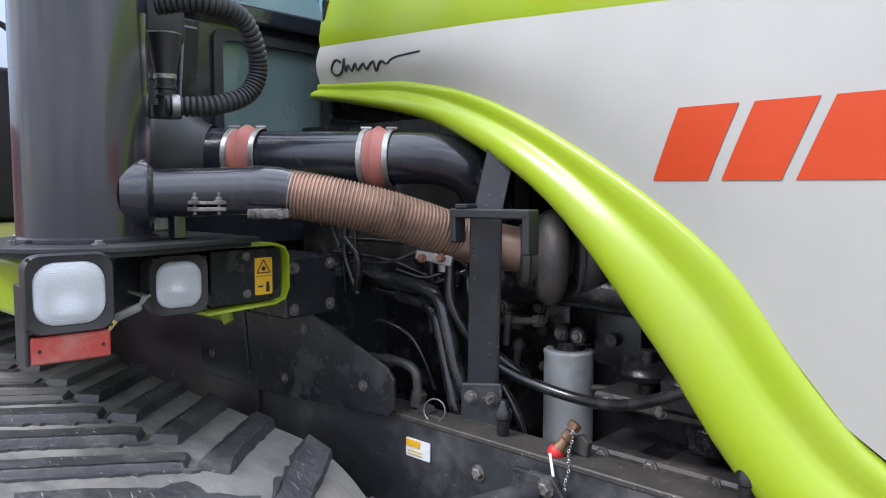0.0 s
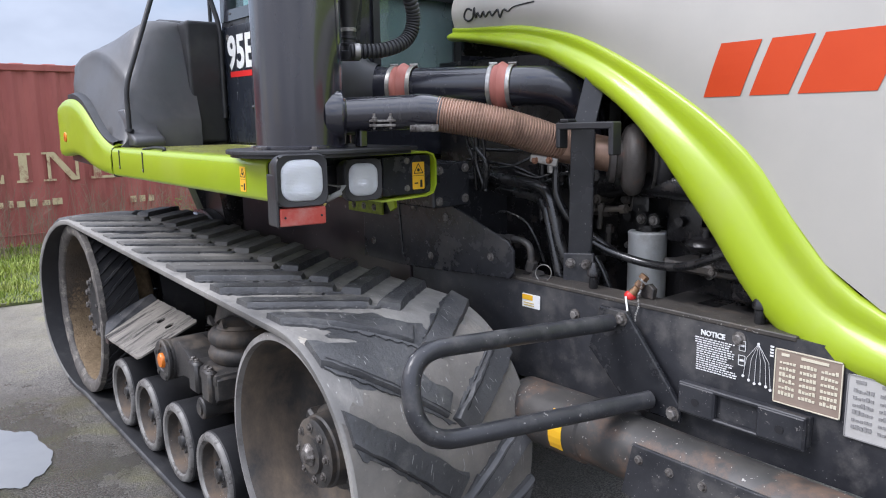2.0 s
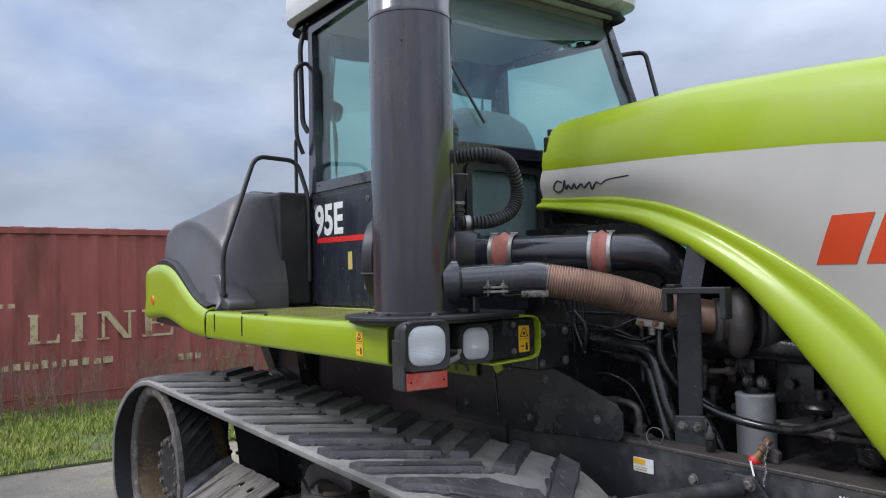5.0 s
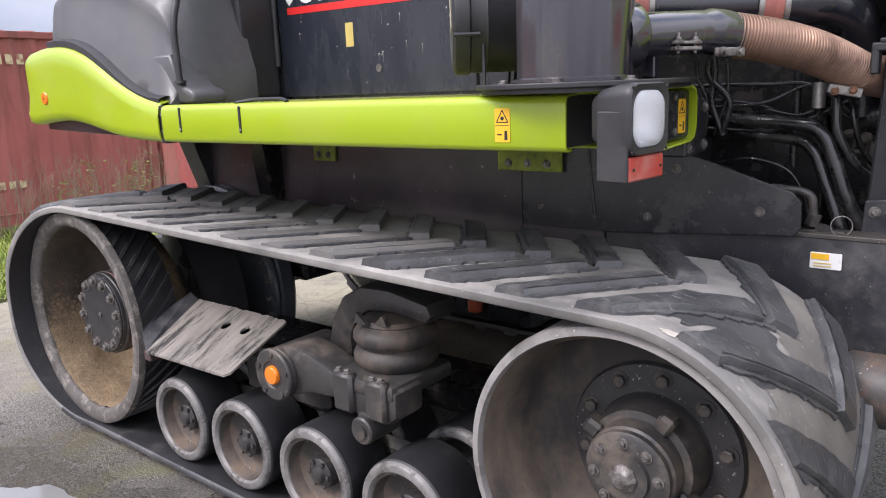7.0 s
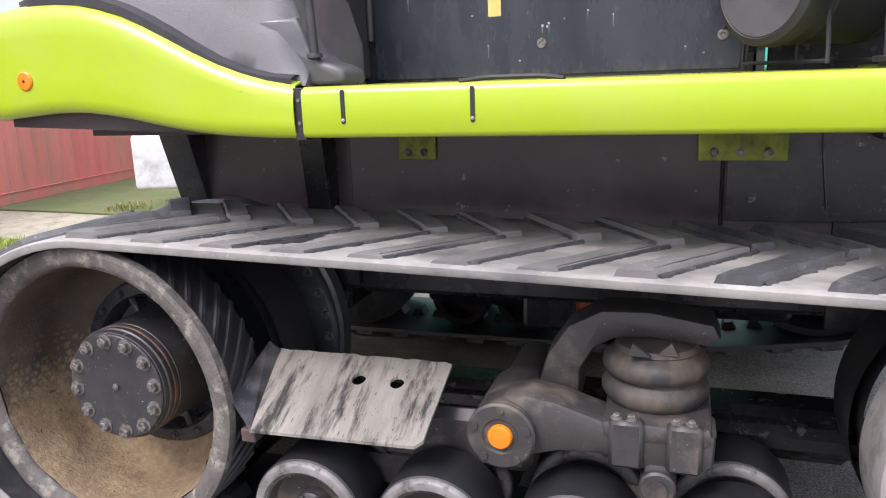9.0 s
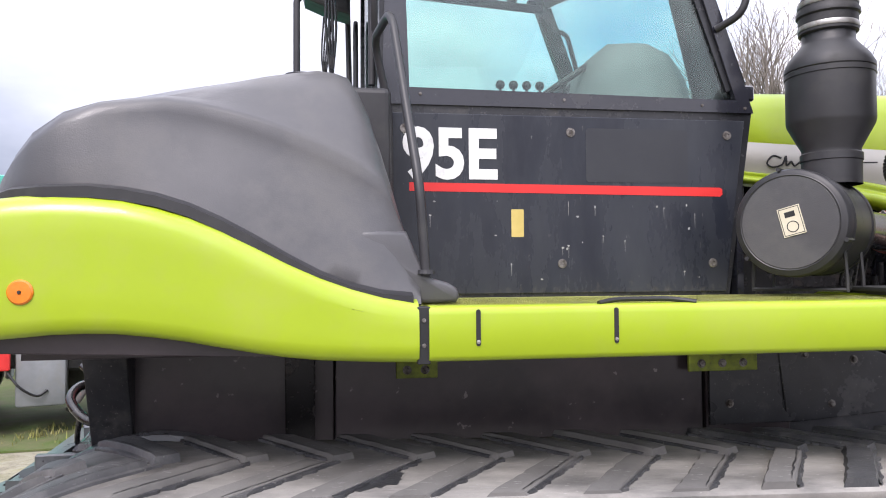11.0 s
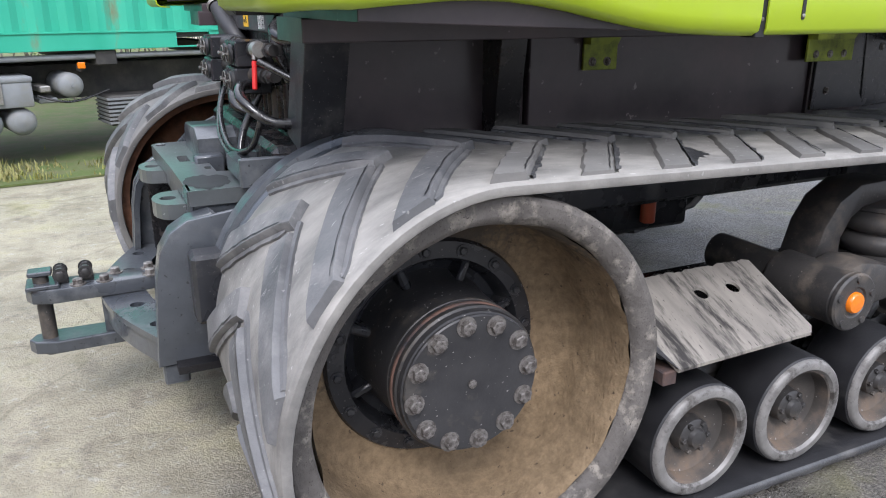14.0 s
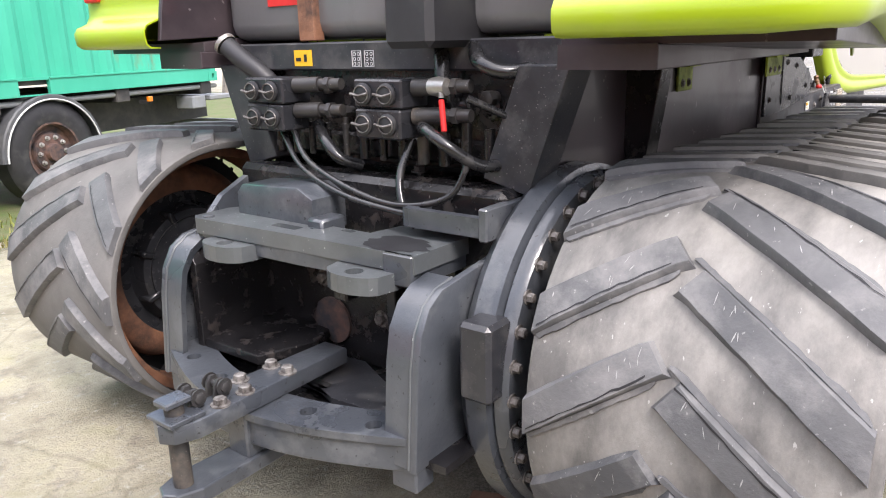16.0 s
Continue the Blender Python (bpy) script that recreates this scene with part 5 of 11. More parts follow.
def undercarriage(flip):
    f = (lambda y: mirrored(y)) if flip else (lambda y: y)

    def yy(a, b):
        return sorted((f(a), f(b)))

    bm = B()
    box(bm, 0.45, 2.45, *yy(0.60, 0.78), 0.30, 0.49, 0.03)
    box(bm, 0.2, 2.6, *yy(0.52, 0.70), 0.36, 0.46, 0.03)
    tp("undercarriage_beam", bm, ENGINE, "dark greasy undercarriage beam", smooth=30)
    # bogie arm with rocker, pivot tube and air spring
    bm = B()
    cyl(bm, (1.40, f(0.012), 0.597), (1.40, f(0.30), 0.597), 0.098, seg=36, bevel=0.012)
    cyl(bm, (1.40, f(0.30), 0.597), (1.40, f(0.60), 0.597), 0.075, seg=28)
    arm = tp("suspension_arm", bm, CAST, "cast suspension arm caked with dirt", smooth=35)
    bm = B()
    out = 1 if flip else -1
    lathe(bm, [(0.102, 0.0), (0.102, 0.012), (0.095, 0.018), (0.055, 0.018), (0.05, 0.012)], (1.40, f(0.012), 0.597), (0, out, 0), 36)
    for k in range(5):
        t = 2 * math.pi * k / 5 + 0.3
        cyl(bm, (1.40 + 0.082 * math.cos(t), f(0.004), 0.597 + 0.082 * math.sin(t)), (1.40 + 0.082 * math.cos(t), f(-0.012), 0.597 + 0.082 * math.sin(t)), 0.016, 0.012, 10)
    part("end_cap", bm, CAST, arm, "", 35)
    bm = B()
    lathe(bm, [(0.037, -0.006), (0.037, 0.010), (0.032, 0.016), (0.0, 0.018)], (1.40, f(0.0), 0.597), (0, out, 0), 28)
    part("reflector", bm, AMBER, arm, "round amber reflector", 40)
    bm = B()
    # broad cast arm from the pivot out to the saddle under the air spring
    prism(bm, [(1.38, 0.69), (1.47, 0.715), (1.56, 0.70), (1.70, 0.655), (1.96, 0.665), (1.99, 0.64), (1.985, 0.55), (1.94, 0.515), (1.80, 0.52), (1.68, 0.555), (1.56, 0.545), (1.46, 0.515), (1.38, 0.51)], 0.15 * (1 if not flip else -1), "xz", f(0.035), 0.022)
    box(bm, 1.68, 1.98, *yy(0.03, 0.36), 0.60, 0.665, 0.02, 2)
    box(bm, 1.705, 1.80, *yy(0.012, 0.06), 0.53, 0.675, 0.012)
    box(bm, 1.86, 1.955, *yy(0.012, 0.06), 0.53, 0.675, 0.012)
    part("forked_arm", bm, CAST, arm, "cast forked arm", 40)
    for bx in (1.725, 1.765, 1.885, 1.925):
        bm = B()
        hexbolt(bm, (bx, f(0.035), 0.675), (0, 0, 1), 0.011, 0.012)
        part("bolt", bm, BOLT, arm)
    bm = B()
    box(bm, 1.80, 1.88, *yy(0.03, 0.11), 0.44, 0.55, 0.02, 2)
    cyl(bm, (1.84, f(0.01), 0.482), (1.84, f(0.17), 0.482), 0.050, seg=28, bevel=0.006)
    cyl(bm, (1.84, f(0.002), 0.482), (1.84, f(0.01), 0.482), 0.028, seg=20)
    box(bm, 1.6, 2.06, *yy(0.20, 0.26), 0.24, 0.36, 0.03)
    box(bm, 0.74, 1.2, *yy(0.20, 0.26), 0.24, 0.36, 0.03)
    box(bm, 0.93, 1.45, *yy(0.20, 0.27), 0.36, 0.56, 0.03)
    part("rocker", bm, CAST, arm, "", 35)
    # gooseneck bracket over the air spring
    bm = B()
    outer = [(1.46, 0.64), (1.50, 0.78), (1.56, 0.87), (1.66, 0.925), (1.80, 0.93), (1.98, 0.90), (2.0, 0.86), (1.97, 0.83), (1.80, 0.845), (1.70, 0.835), (1.64, 0.80), (1.60, 0.73), (1.60, 0.64)]
    prism(bm, outer, 0.16 * (1 if not flip else -1), "xz", f(0.22), 0.02)
    
    part("gooseneck", bm, CAST, arm, "cast gooseneck bracket", 40)
    for k in range(2):
        bm = B()
        x = 1.78 + 0.075 * k
        prism(bm, [(x - 0.03, 0.835), (x + 0.03, 0.835), (x - 0.02 + 0.03 * k, 0.872)], 0.018 * (1 if not flip else -1), "xz", f(0.10 + 0.02 * (k % 2)))
        part("stiffener", bm, CAST, arm)
    bm = B()
    c = (1.82, f(0.235))
    prof = [(0.0, 0.655), (0.12, 0.655), (0.148, 0.665), (0.166, 0.690), (0.168, 0.708), (0.158, 0.728), (0.138, 0.738), (0.136, 0.742), (0.155, 0.750), (0.166, 0.770), (0.164, 0.790), (0.15, 0.808), (0.132, 0.815), (0.128, 0.819), (0.132, 0.824), (0.12, 0.838), (0.0, 0.84)]
    lathe(bm, [(r * 0.93, z) for r, z in prof], (c[0], c[1], 0), (0, 0, 1), 44, False)
    part("air_spring", bm, IDLER_DISH, arm, "two-lobed rubber air spring, dusty", 50)
    # scraper plate before the drive wheel, with two holes
    bm = B()
    torn = [(1.168 - 0.015 * k, 0.262 + 0.012 * noise.noise((k * 0.55, 3.1, 0))) for k in range(1, 41)]
    holed_plate(bm, [(0.60, -0.062), (1.15, -0.05), (1.172, -0.03), (1.18, 0.255)] + torn + [(0.545, 0.262)],
                [circle2(0.885, 0.165, 0.024, 14), circle2(1.02, 0.165, 0.024, 14)], -0.005, 0.005, "xy")
    for v in bm.verts:
        # the plate slopes up inwards and sags a little along its outer edge
        x, y, t = v.co
        v.co = V3((x, f(y), 0.5785 + 0.45 * y + t - 0.012 * math.sin(math.pi * (x - 0.55) / 0.65) * (y < 0)))
    sp = tp("scraper_plate", bm, SAND_PLATE, "bent steel mud guard plate streaked with dried mud")
    bm = B()
    lip = [V3((0.605, -0.064, 0.552)), V3((0.51, -0.02, 0.632)), V3((0.515, 0.24, 0.735)), V3((0.55, 0.262, 0.695))]
    lo, hi = [[bm.verts.new((q.x + d, f(q.y), q.z - d)) for q in lip] for d in (0.0, 0.014)]
    bm.faces.new(lo)
    bm.faces.new(hi[::-1])
    for i in range(4):
        bm.faces.new((lo[i], hi[i], hi[(i + 1) % 4], lo[(i + 1) % 4]))
    part("lip", bm, FRAME, sp)
    bm = B()
    box(bm, 0.56, 0.61, *yy(-0.05, 0.22), 0.50, 0.545, 0.004)
    part("stay", bm, HITCH_RUST, sp, "rusty stay under the plate")


undercarriage(False)
undercarriage(True)


# ---- body between the belts ----
def hull():
    bm = B()
    box(bm, 0.60, 2.62, 0.835, mirrored(0.835), 0.75, 1.50, 0.02)
    h = tp("transmission_housing", bm, BLACK, "black slab-sided chassis housing", smooth=30)
    # the belly box is added and sized to block the camera's view underneath
    for nm, q in (("rear_casing", (0.06, 0.61, 0.86, mirrored(0.86), 0.75, 1.50)), ("axle_casing", (0.06, 0.50, 0.95, mirrored(0.95), 0.62, 0.752)), ("belly_block", (1.22, 1.80, 1.20, mirrored(1.20), 0.50, 0.752))):
        bm = B()
        box(bm, *q, 0.02)
        part(nm, bm, BLACK, h, smooth=30)
    for y in (0.865, mirrored(0.895)):
        bm = B()
        box(bm, -0.13, 0.07, y, y + 0.03, 0.62, 1.44, 0.004)
        part("rear_cheek", bm, BLACK, h)
    for x0, x1 in ((-0.125, 0.602), (0.606, 2.005), (2.012, 2.36)):
        bm = B()
        box(bm, x0, x1, 0.83 if x0 < 0.6 else 0.802 if x0 < 2 else 0.789, 0.87 if x0 < 0.6 else 0.84, 0.95, 1.44, 0.004)
        part("side_panel", bm, HULL, h, "dusty black side panel, purplish sheen put into its colour")
    bm = B()
    # near-black colour stands for the gusset's side turned from the light
    prism(bm, [(0.70, 1.44), (0.86, 1.44), (0.85, 1.20), (0.80, 1.02), (0.76, 1.02)], 0.10, "yz", 0.435, 0.004)
    part("gusset", bm, ENGINE, h, "dark upright gusset")
    # placed on the sight line of one camera position, against the belly box
    bm = B()
    cyl(bm, (1.50, 1.15, 0.56), (1.50, 1.15, 0.70), 0.036, seg=20, bevel=0.006)
    part("orange_canister", bm, surf("orange_enamel", (0.34, 0.05, 0.02), (0.42, 0.08, 0.03), rough=0.4, scale=9), h, "small orange canister under the housing", 40)
    # frame rail along the engine
    bm = B()
    holed_plate(bm, [(2.365, 1.145), (5.2, 1.145), (5.2, 0.78), (3.0, 0.775), (2.5, 0.72), (2.365, 0.72)], [], 0.80, 0.826, "xz")
    rail = tp("frame_rail", bm, FRAME, "black steel frame rail with decals and worn paint")
    bm = B()
    box(bm, 2.35, 4.06, 0.797, 0.90, 1.136, 1.151, 0.003)
    part("top_flange", bm, RAIL_TOP, rail, "worn brownish top flange")
    bm = B()
    holed_plate(bm, [(2.35, 1.145), (5.2, 1.145), (5.2, 0.78), (2.35, 0.72)], [], mirrored(0.826), mirrored(0.80), "xz")
    tp("frame_rail", bm, FRAME, "black steel frame rail with decals and worn paint")
    # splash shield with a rounded end
    bm = B()
    sh = [(2.02, 1.10), (2.02, 1.46), (2.30, 1.455), (2.55, 1.42), (2.75, 1.36), (2.92, 1.30), (2.995, 1.275), (3.02, 1.245), (3.022, 1.165), (3.0, 1.14), (2.90, 1.135), (2.40, 1.10)]
    prism(bm, sh, 0.012, "xz", 0.775, 0.003)
    s = tp("splash_shield", bm, BLACK, "black splash shield bolted to the frame")
    for x, z in ((2.53, 1.165), (2.90, 1.21), (2.42, 1.36), (2.63, 1.335), (2.15, 1.40), (2.10, 1.18)):
        bm = B()
        hexbolt(bm, (x, 0.775, z), (0, -1, 0), 0.011, 0.01)
        part("bolt", bm, BOLT, s)
    bm = B()
    tube(bm, [(2.30, 0.773, 1.52), (2.31, 0.772, 1.35), (2.335, 0.772, 1.14)], 0.003, 5)
    tp("cable", bm, BLACK)
    # box behind the fender front
    bm = B()
    box(bm, 2.45, 2.70, 0.66, 0.845, 1.385, 1.56, 0.006)
    bx = tp("battery_box", bm, BLACK, "black bolted steel box beside the engine")
    for y, z in ((0.69, 1.53), (0.82, 1.535), (0.69, 1.41), (0.82, 1.415)):
        bm = B()
        hexbolt(bm, (2.70, y, z), (1, 0, 0), 0.012, 0.010)
        part("bolt", bm, BOLT, bx)
    return rail


RAIL = hull()


def decals():
    # white safety sticker
    def sticker(x, z, w, h, mt, nm="sticker", y=0.797, parent=RAIL, label="", t=0.003, bev=0.0):
        bm = B()
        prism(bm, rrect(x, x + w, z, z + h, min(w, h) * 0.08), t, "xz", y - t)
        return part(nm, bm, mt, parent, label)

    sticker(3.05, 1.045, 0.088, 0.05, WHITE_VINYL, label="white and orange safety sticker")
    sticker(3.053, 1.074, 0.05, 0.018, YELLOW_VINYL, "sticker_band", 0.794)
    for k in range(2):
        sticker(3.060, 1.052 + k * 0.009, 0.05, 0.003, FADED_VINYL, "sticker_line", 0.794)
    # notice with its heading, lines and lifting diagram
    bm = B()
    text_mesh(bm, "NOTICE", 0.021, side_pose(3.782, 0.797, 1.098), 0.001, 1.0, 0.0008)
    nt = part("notice", bm, WHITE_VINYL, RAIL, "white notice lettering and lifting diagram on black")
    rnd = random.Random(2)
    for k in range(15):
        bm = B()
        z = 1.090 - k * 0.0068
        x = 3.765 + (0.006 if k > 2 else 0)
        end = 3.765 + rnd.uniform(0.10, 0.125) + (0.012 if k > 11 else 0)
        while x < end:
            w = rnd.uniform(0.004, 0.013)
            box(bm, x, min(x + w, end), 0.796, 0.7975, z - 0.0032, z)
            x += w + 0.003
        part("notice_line", bm, WHITE_VINYL, nt)
    apex = (3.958, 1.108)
    ends = ((3.918, 1.012), (3.935, 1.004), (3.952, 0.998), (3.968, 1.002), (3.985, 0.998), (3.998, 0.992))
    for ex, ez in ends:
        bm = B()
        tube(bm, [(apex[0], 0.797, apex[1]), (apex[0] + (ex - apex[0]) * 0.8, 0.797, 1.062), (ex, 0.797, ez)], 0.0007, 4)
        lathe(bm, [(0.0042, 0), (0.0042, 0.0015)], (ex, 0.798, ez - 0.004), (0, -1, 0), 8)
        part("diagram_line", bm, WHITE_VINYL, nt)
    bm = B()
    lathe(bm, [(0.004, 0), (0.004, 0.0015)], (apex[0], 0.798, apex[1]), (0, -1, 0), 12)
    part("diagram_hook", bm, WHITE_VINYL, nt)
    for z in (1.078, 1.036):
        bm = B()
        for q in ((3.902, 3.922, 0.0, 0.0015), (3.902, 3.922, 0.028, 0.0295), (3.902, 3.9035, 0.0, 0.03), (3.9205, 3.922, 0.0, 0.03), (3.906, 3.918, 0.012, 0.018)):
            box(bm, q[0], q[1], 0.796, 0.7975, z + q[2], z + q[3])
        part("diagram_figure", bm, WHITE_VINYL, nt)
    for k in range(4):
        bm = B()
        box(bm, 3.992, 4.002, 0.796, 0.7975, 1.108 - k * 0.0085, 1.113 - k * 0.0085)
        part("diagram_mark", bm, WHITE_VINYL, nt)

    def plate(x, w, z, h, base, ink, label):
        p = sticker(x, z, w, h, base, "data_plate", label=label)
        bm = B()
        for q in ((x, x + w, z, z + 0.003), (x, x + w, z + h - 0.003, z + h), (x, x + 0.003, z, z + h), (x + w - 0.003, x + w, z, z + h)):
            box(bm, q[0], q[1], 0.792, 0.7935, q[2], q[3])
        part("border", bm, ink, p)
        for k in range(6):
            for c in range(3):
                bm = B()
                zz = z + h * (0.74 - k * 0.115)
                xx = x + w * (0.08 + c * 0.31)
                for j in range(5):
                    ww = rnd.uniform(0.006, 0.014)
                    box(bm, xx + j * w * 0.05, xx + j * w * 0.05 + min(ww, w * 0.04), 0.792, 0.7935, zz, zz + h * rnd.uniform(0.03, 0.07))
                part("plate_line", bm, ink, p)
        bm = B()
        box(bm, x + w * 0.1, x + w * 0.22, 0.792, 0.7935, z + h * 0.88, z + h * 0.93)
        box(bm, x + w * 0.4, x + w * 0.8, 0.792, 0.7935, z + h * 0.88, z + h * 0.93)
        part("plate_line", bm, ink, p)

    plate(4.008, 0.176, 0.962, 0.150, BROWN_VINYL, CREAM_VINYL, "brown data plate with cream print")
    plate(4.195, 0.20, 0.925, 0.165, surf("weathered_plate_vinyl", (0.40, 0.39, 0.37), (0.48, 0.47, 0.45), rough=0.5, scale=20), surf("faded_print", (0.22, 0.215, 0.21), (0.27, 0.265, 0.26), rough=0.6, scale=20), "greyed white data plate with faint print")
    # pad bracket under the notice
    bm = B()
    prism(bm, [(3.742, 0.950), (4.118, 0.950), (4.118, 0.868), (3.742, 0.868)], 0.026, "xz", 0.774, 0.005)
    box(bm, 3.742, 4.118, 0.755, 0.776, 0.944, 0.956, 0.003)
    box(bm, 3.742, 4.118, 0.755, 0.776, 0.862, 0.872, 0.003)
    pb = part("pad_bracket", bm, FRAME, RAIL, "black slotted pad bracket")
    for x0, x1 in ((3.742, 3.86), (3.985, 4.118)):
        bm = B()
        box(bm, x0, x1, 0.752, 0.775, 0.864, 0.954, 0.006)
        part("pad", bm, FRAME, pb)
        bm = B()
        lathe(bm, [(0.012, 0), (0.012, 0.002)], ((x0 + x1) / 2, 0.752, 0.906), (0, -1, 0), 14)
        part("hole", bm, INK, pb)
    for x, z in ((3.47, 1.09), (3.30, 1.06), (3.9, 1.11)):
        bm = B()
        hexbolt(bm, (x, 0.80, z), (0, -1, 0), 0.014, 0.014)
        part("bolt", bm, BOLT, RAIL)


decals()


def guard_tube():
    """The bent tube that guards the belt's front corner, on its plate."""
    bm = B()
    pts = round_line([(3.50, 0.74, 1.085), (3.38, 0.03, 1.105), (3.455, 0.01, 0.87), (3.655, 0.74, 0.876)], 0.12, 8)
    tube(bm, pts, 0.027, 16)
    g = tp("guard_rail", bm, GUARD_TUBE, "bent black steel guard tube beside the belt", smooth=60)
    bm = B()
    prism(bm, [(3.44, 1.125), (3.545, 1.125), (3.75, 0.875), (3.75, 0.825), (3.56, 0.825), (3.40, 0.98)], 0.018, "xz", 0.755, 0.004)
    part("mount", bm, BLACK, g)
    for x, z in ((3.53, 1.10), (3.727, 0.848)):
        bm = B()
        hexbolt(bm, (x, 0.755, z), (0, -1, 0), 0.015, 0.016)
        part("bolt", bm, BOLT, g)
    # axle tube and shielded cylinder below the rail
    bm = B()
    cyl(bm, (3.18, 0.67, 0.735), (3.52, 0.67, 0.74), 0.105, 0.105, 36, bevel=0.02)
    cyl(bm, (3.50, 0.67, 0.74), (4.9, 0.67, 0.72), 0.098, 0.095, 32)
    c = tp("hydraulic_cylinder", bm, surf("scuffed_black_tube", (0.03, 0.029, 0.028), (0.065, 0.06, 0.056), rough=0.45, scale=10, dirt=(0.20, 0.12, 0.08), dirt_at=0.60, dscale=7, scratch=(0.35, 0.33, 0.30)), "scuffed black tube below the frame rail", smooth=40)
    bm = B()
    prism(bm, [(3.70, 0.655), (4.8, 0.64), (4.8, 0.81), (3.735, 0.815)], 0.012, "xz", 0.552, 0.003)
    part("shield", bm, FRAME, c, "bolted black shield strip")
    for k in range(6):
        bm = B()
        hexbolt(bm, (3.76 + k * 0.10, 0.552, 0.775), (0, -1, 0), 0.009, 0.009)
        part("bolt", bm, BOLT, c)
    bm = B()
    rows = []
    for k in range(7):
        a = radians(150 + 12 * k)
        rows.append([(x, 0.67 + 0.1065 * math.cos(a), 0.738 - 0.1065 * math.sin(a)) for x in (3.40, 3.455)])
    grid_mesh(bm, rows)
    part("sticker", bm, YELLOW_VINYL, c, "yellow sticker")


guard_tube()


# ---- fenders, walkway, lamps ----
FTOP = [(-0.46, 1.70), (-0.40, 1.80), (-0.30, 1.855), (-0.20, 1.876), (-0.04, 1.884), (0.10, 1.872), (0.22, 1.84), (0.35, 1.785), (0.45, 1.732), (0.53, 1.693), (0.62, 1.658), (0.72, 1.63), (0.81, 1.614)]
FBOT = [(-0.50, 1.512), (-0.23, 1.535), (-0.04, 1.550), (0.10, 1.545), (0.22, 1.528), (0.35, 1.502), (0.45, 1.484), (0.55, 1.472), (0.70, 1.463), (0.81, 1.460)]


def rear_fender(flip):
    f = (lambda y: mirrored(y)) if flip else (lambda y: y)
    bm = B()
    rows = []
    # along the outer face from the front, then round the rear corner and inwards
    way = [(x, 0.0) for x in (0.812, 0.80, 0.72, 0.64, 0.56, 0.48, 0.40, 0.32, 0.24, 0.16, 0.08, 0.0, -0.08, -0.16, -0.24, -0.30)]
    for k in range(1, 8):
        t = radians(90 * k / 7)
        way.append((-0.30 - 0.17 * math.sin(t), 0.17 * (1 - math.cos(t))))
    way += [(-0.472, 0.25), (-0.472, 0.40), (-0.47, 0.62)]
    for i, (x, y) in enumerate(way):
        xr = x
        zt, zb = interp(FTOP, xr), interp(FBOT, xr)
        if y > 0.0:
            k = min(1, y / 0.17)
            zt = 1.868 - 0.02 * k
            zb = 1.53 - 0.008 * k
        # unit inward direction
        if i == 0:
            d = V3((0, 1, 0))
        else:
            j = min(i + 1, len(way) - 1)
            t = V3((way[j][0] - way[i - 1][0], way[j][1] - way[i - 1][1], 0)).normalized()
            d = V3((t.y, -t.x, 0)) * (1 if V3((t.y, -t.x, 0)).dot(V3((0.3, 1, 0))) > 0 else -1)
        p = V3((x, y, 0))
        sec = [(0.06, zb - 0.002), (0.02, zb + 0.0), (0.004, zb + 0.012), (0.0, zb + 0.04)]
        # the rear face steps back above a low shelf
        if x < -0.30:
            k = min(1.0, (-0.30 - x) / 0.16)
            shelf = 1.60 + 0.0 * k
            sec += [(0.0, shelf - 0.02), (0.012 * k, shelf), (0.06 * k + 0.001, shelf + 0.02), (0.085 * k + 0.001, shelf + 0.05), (0.09 * k + 0.001, shelf + 0.09)]
            back = 0.09 * k
        else:
            sec += [(0.0, zb + (zt - zb) * q) for q in (0.3, 0.4, 0.5, 0.6, 0.7)]
            back = 0.0
        sec += [(back + 0.0, zt - 0.055), (back + 0.006, zt - 0.028), (back + 0.022, zt - 0.008), (back + 0.05, zt), (back + 0.16, zt + 0.004)]
        rows.append([tuple(V3((p + d * o).to_tuple()[:2] + (z,))) for o, z in sec])
    rows = [[(x, f(y), z) for x, y, z in r] for r in rows]
    grid_mesh(bm, rows)
    lab = "rounded lime green rear fender"
    fd = tp("rear_fender", bm, LIME, lab, smooth=50)
    md = fd.modifiers.new("thick", "SOLIDIFY")
    md.thickness, md.offset = 0.006, 0.0
    bm = B()
    out = 1 if flip else -1
    lathe(bm, [(0.030, 0.0), (0.030, 0.006), (0.026, 0.010), (0.005, 0.0105), (0.004, 0.009), (0.0, 0.009)], (-0.138, f(0.0), 1.648), (0, out, 0), 32)
    part("reflector", bm, AMBER, fd, "round amber reflector", 40)
    bm = B()
    lathe(bm, [(0.004, 0.0), (0.004, 0.013), (0.0, 0.014)], (-0.138, f(0.0), 1.648), (0, out, 0), 10)
    part("rivet", bm, BOLT, fd)
    bm = B()
    box(bm, -0.40, -0.375, *sorted((f(0.10), f(0.20))), 1.70, 1.80, 0.008, 2)
    part("tail_lamp", bm, RED_PLASTIC, fd, "red tail lamp")
    # dark inner skirt below the fender
    bm = B()
    k = -1 if flip else 1
    prism(bm, [(-0.28, 1.500), (0.74, 1.463), (0.70, 1.472), (0.45, 1.492), (0.22, 1.535), (-0.04, 1.555), (-0.28, 1.535)], 0.64 * k, "xz", f(0.058), 0.003)
    prism(bm, [(-0.30, 1.44), (1.25, 1.44), (1.25, 1.462), (-0.30, 1.502)], 0.27 * k, "xz", f(0.43), 0.004)
    # dark end plate stands in for the shadow wedge inside the fender
    prism(bm, [(-0.42, 1.545), (-0.05, 1.56), (-0.05, 1.86), (-0.36, 1.84), (-0.40, 1.66)], 0.02 * k, "xz", f(0.615), 0.004)
    part("skirt", bm, HULL, fd, "purplish black under-fender beam")
    return fd


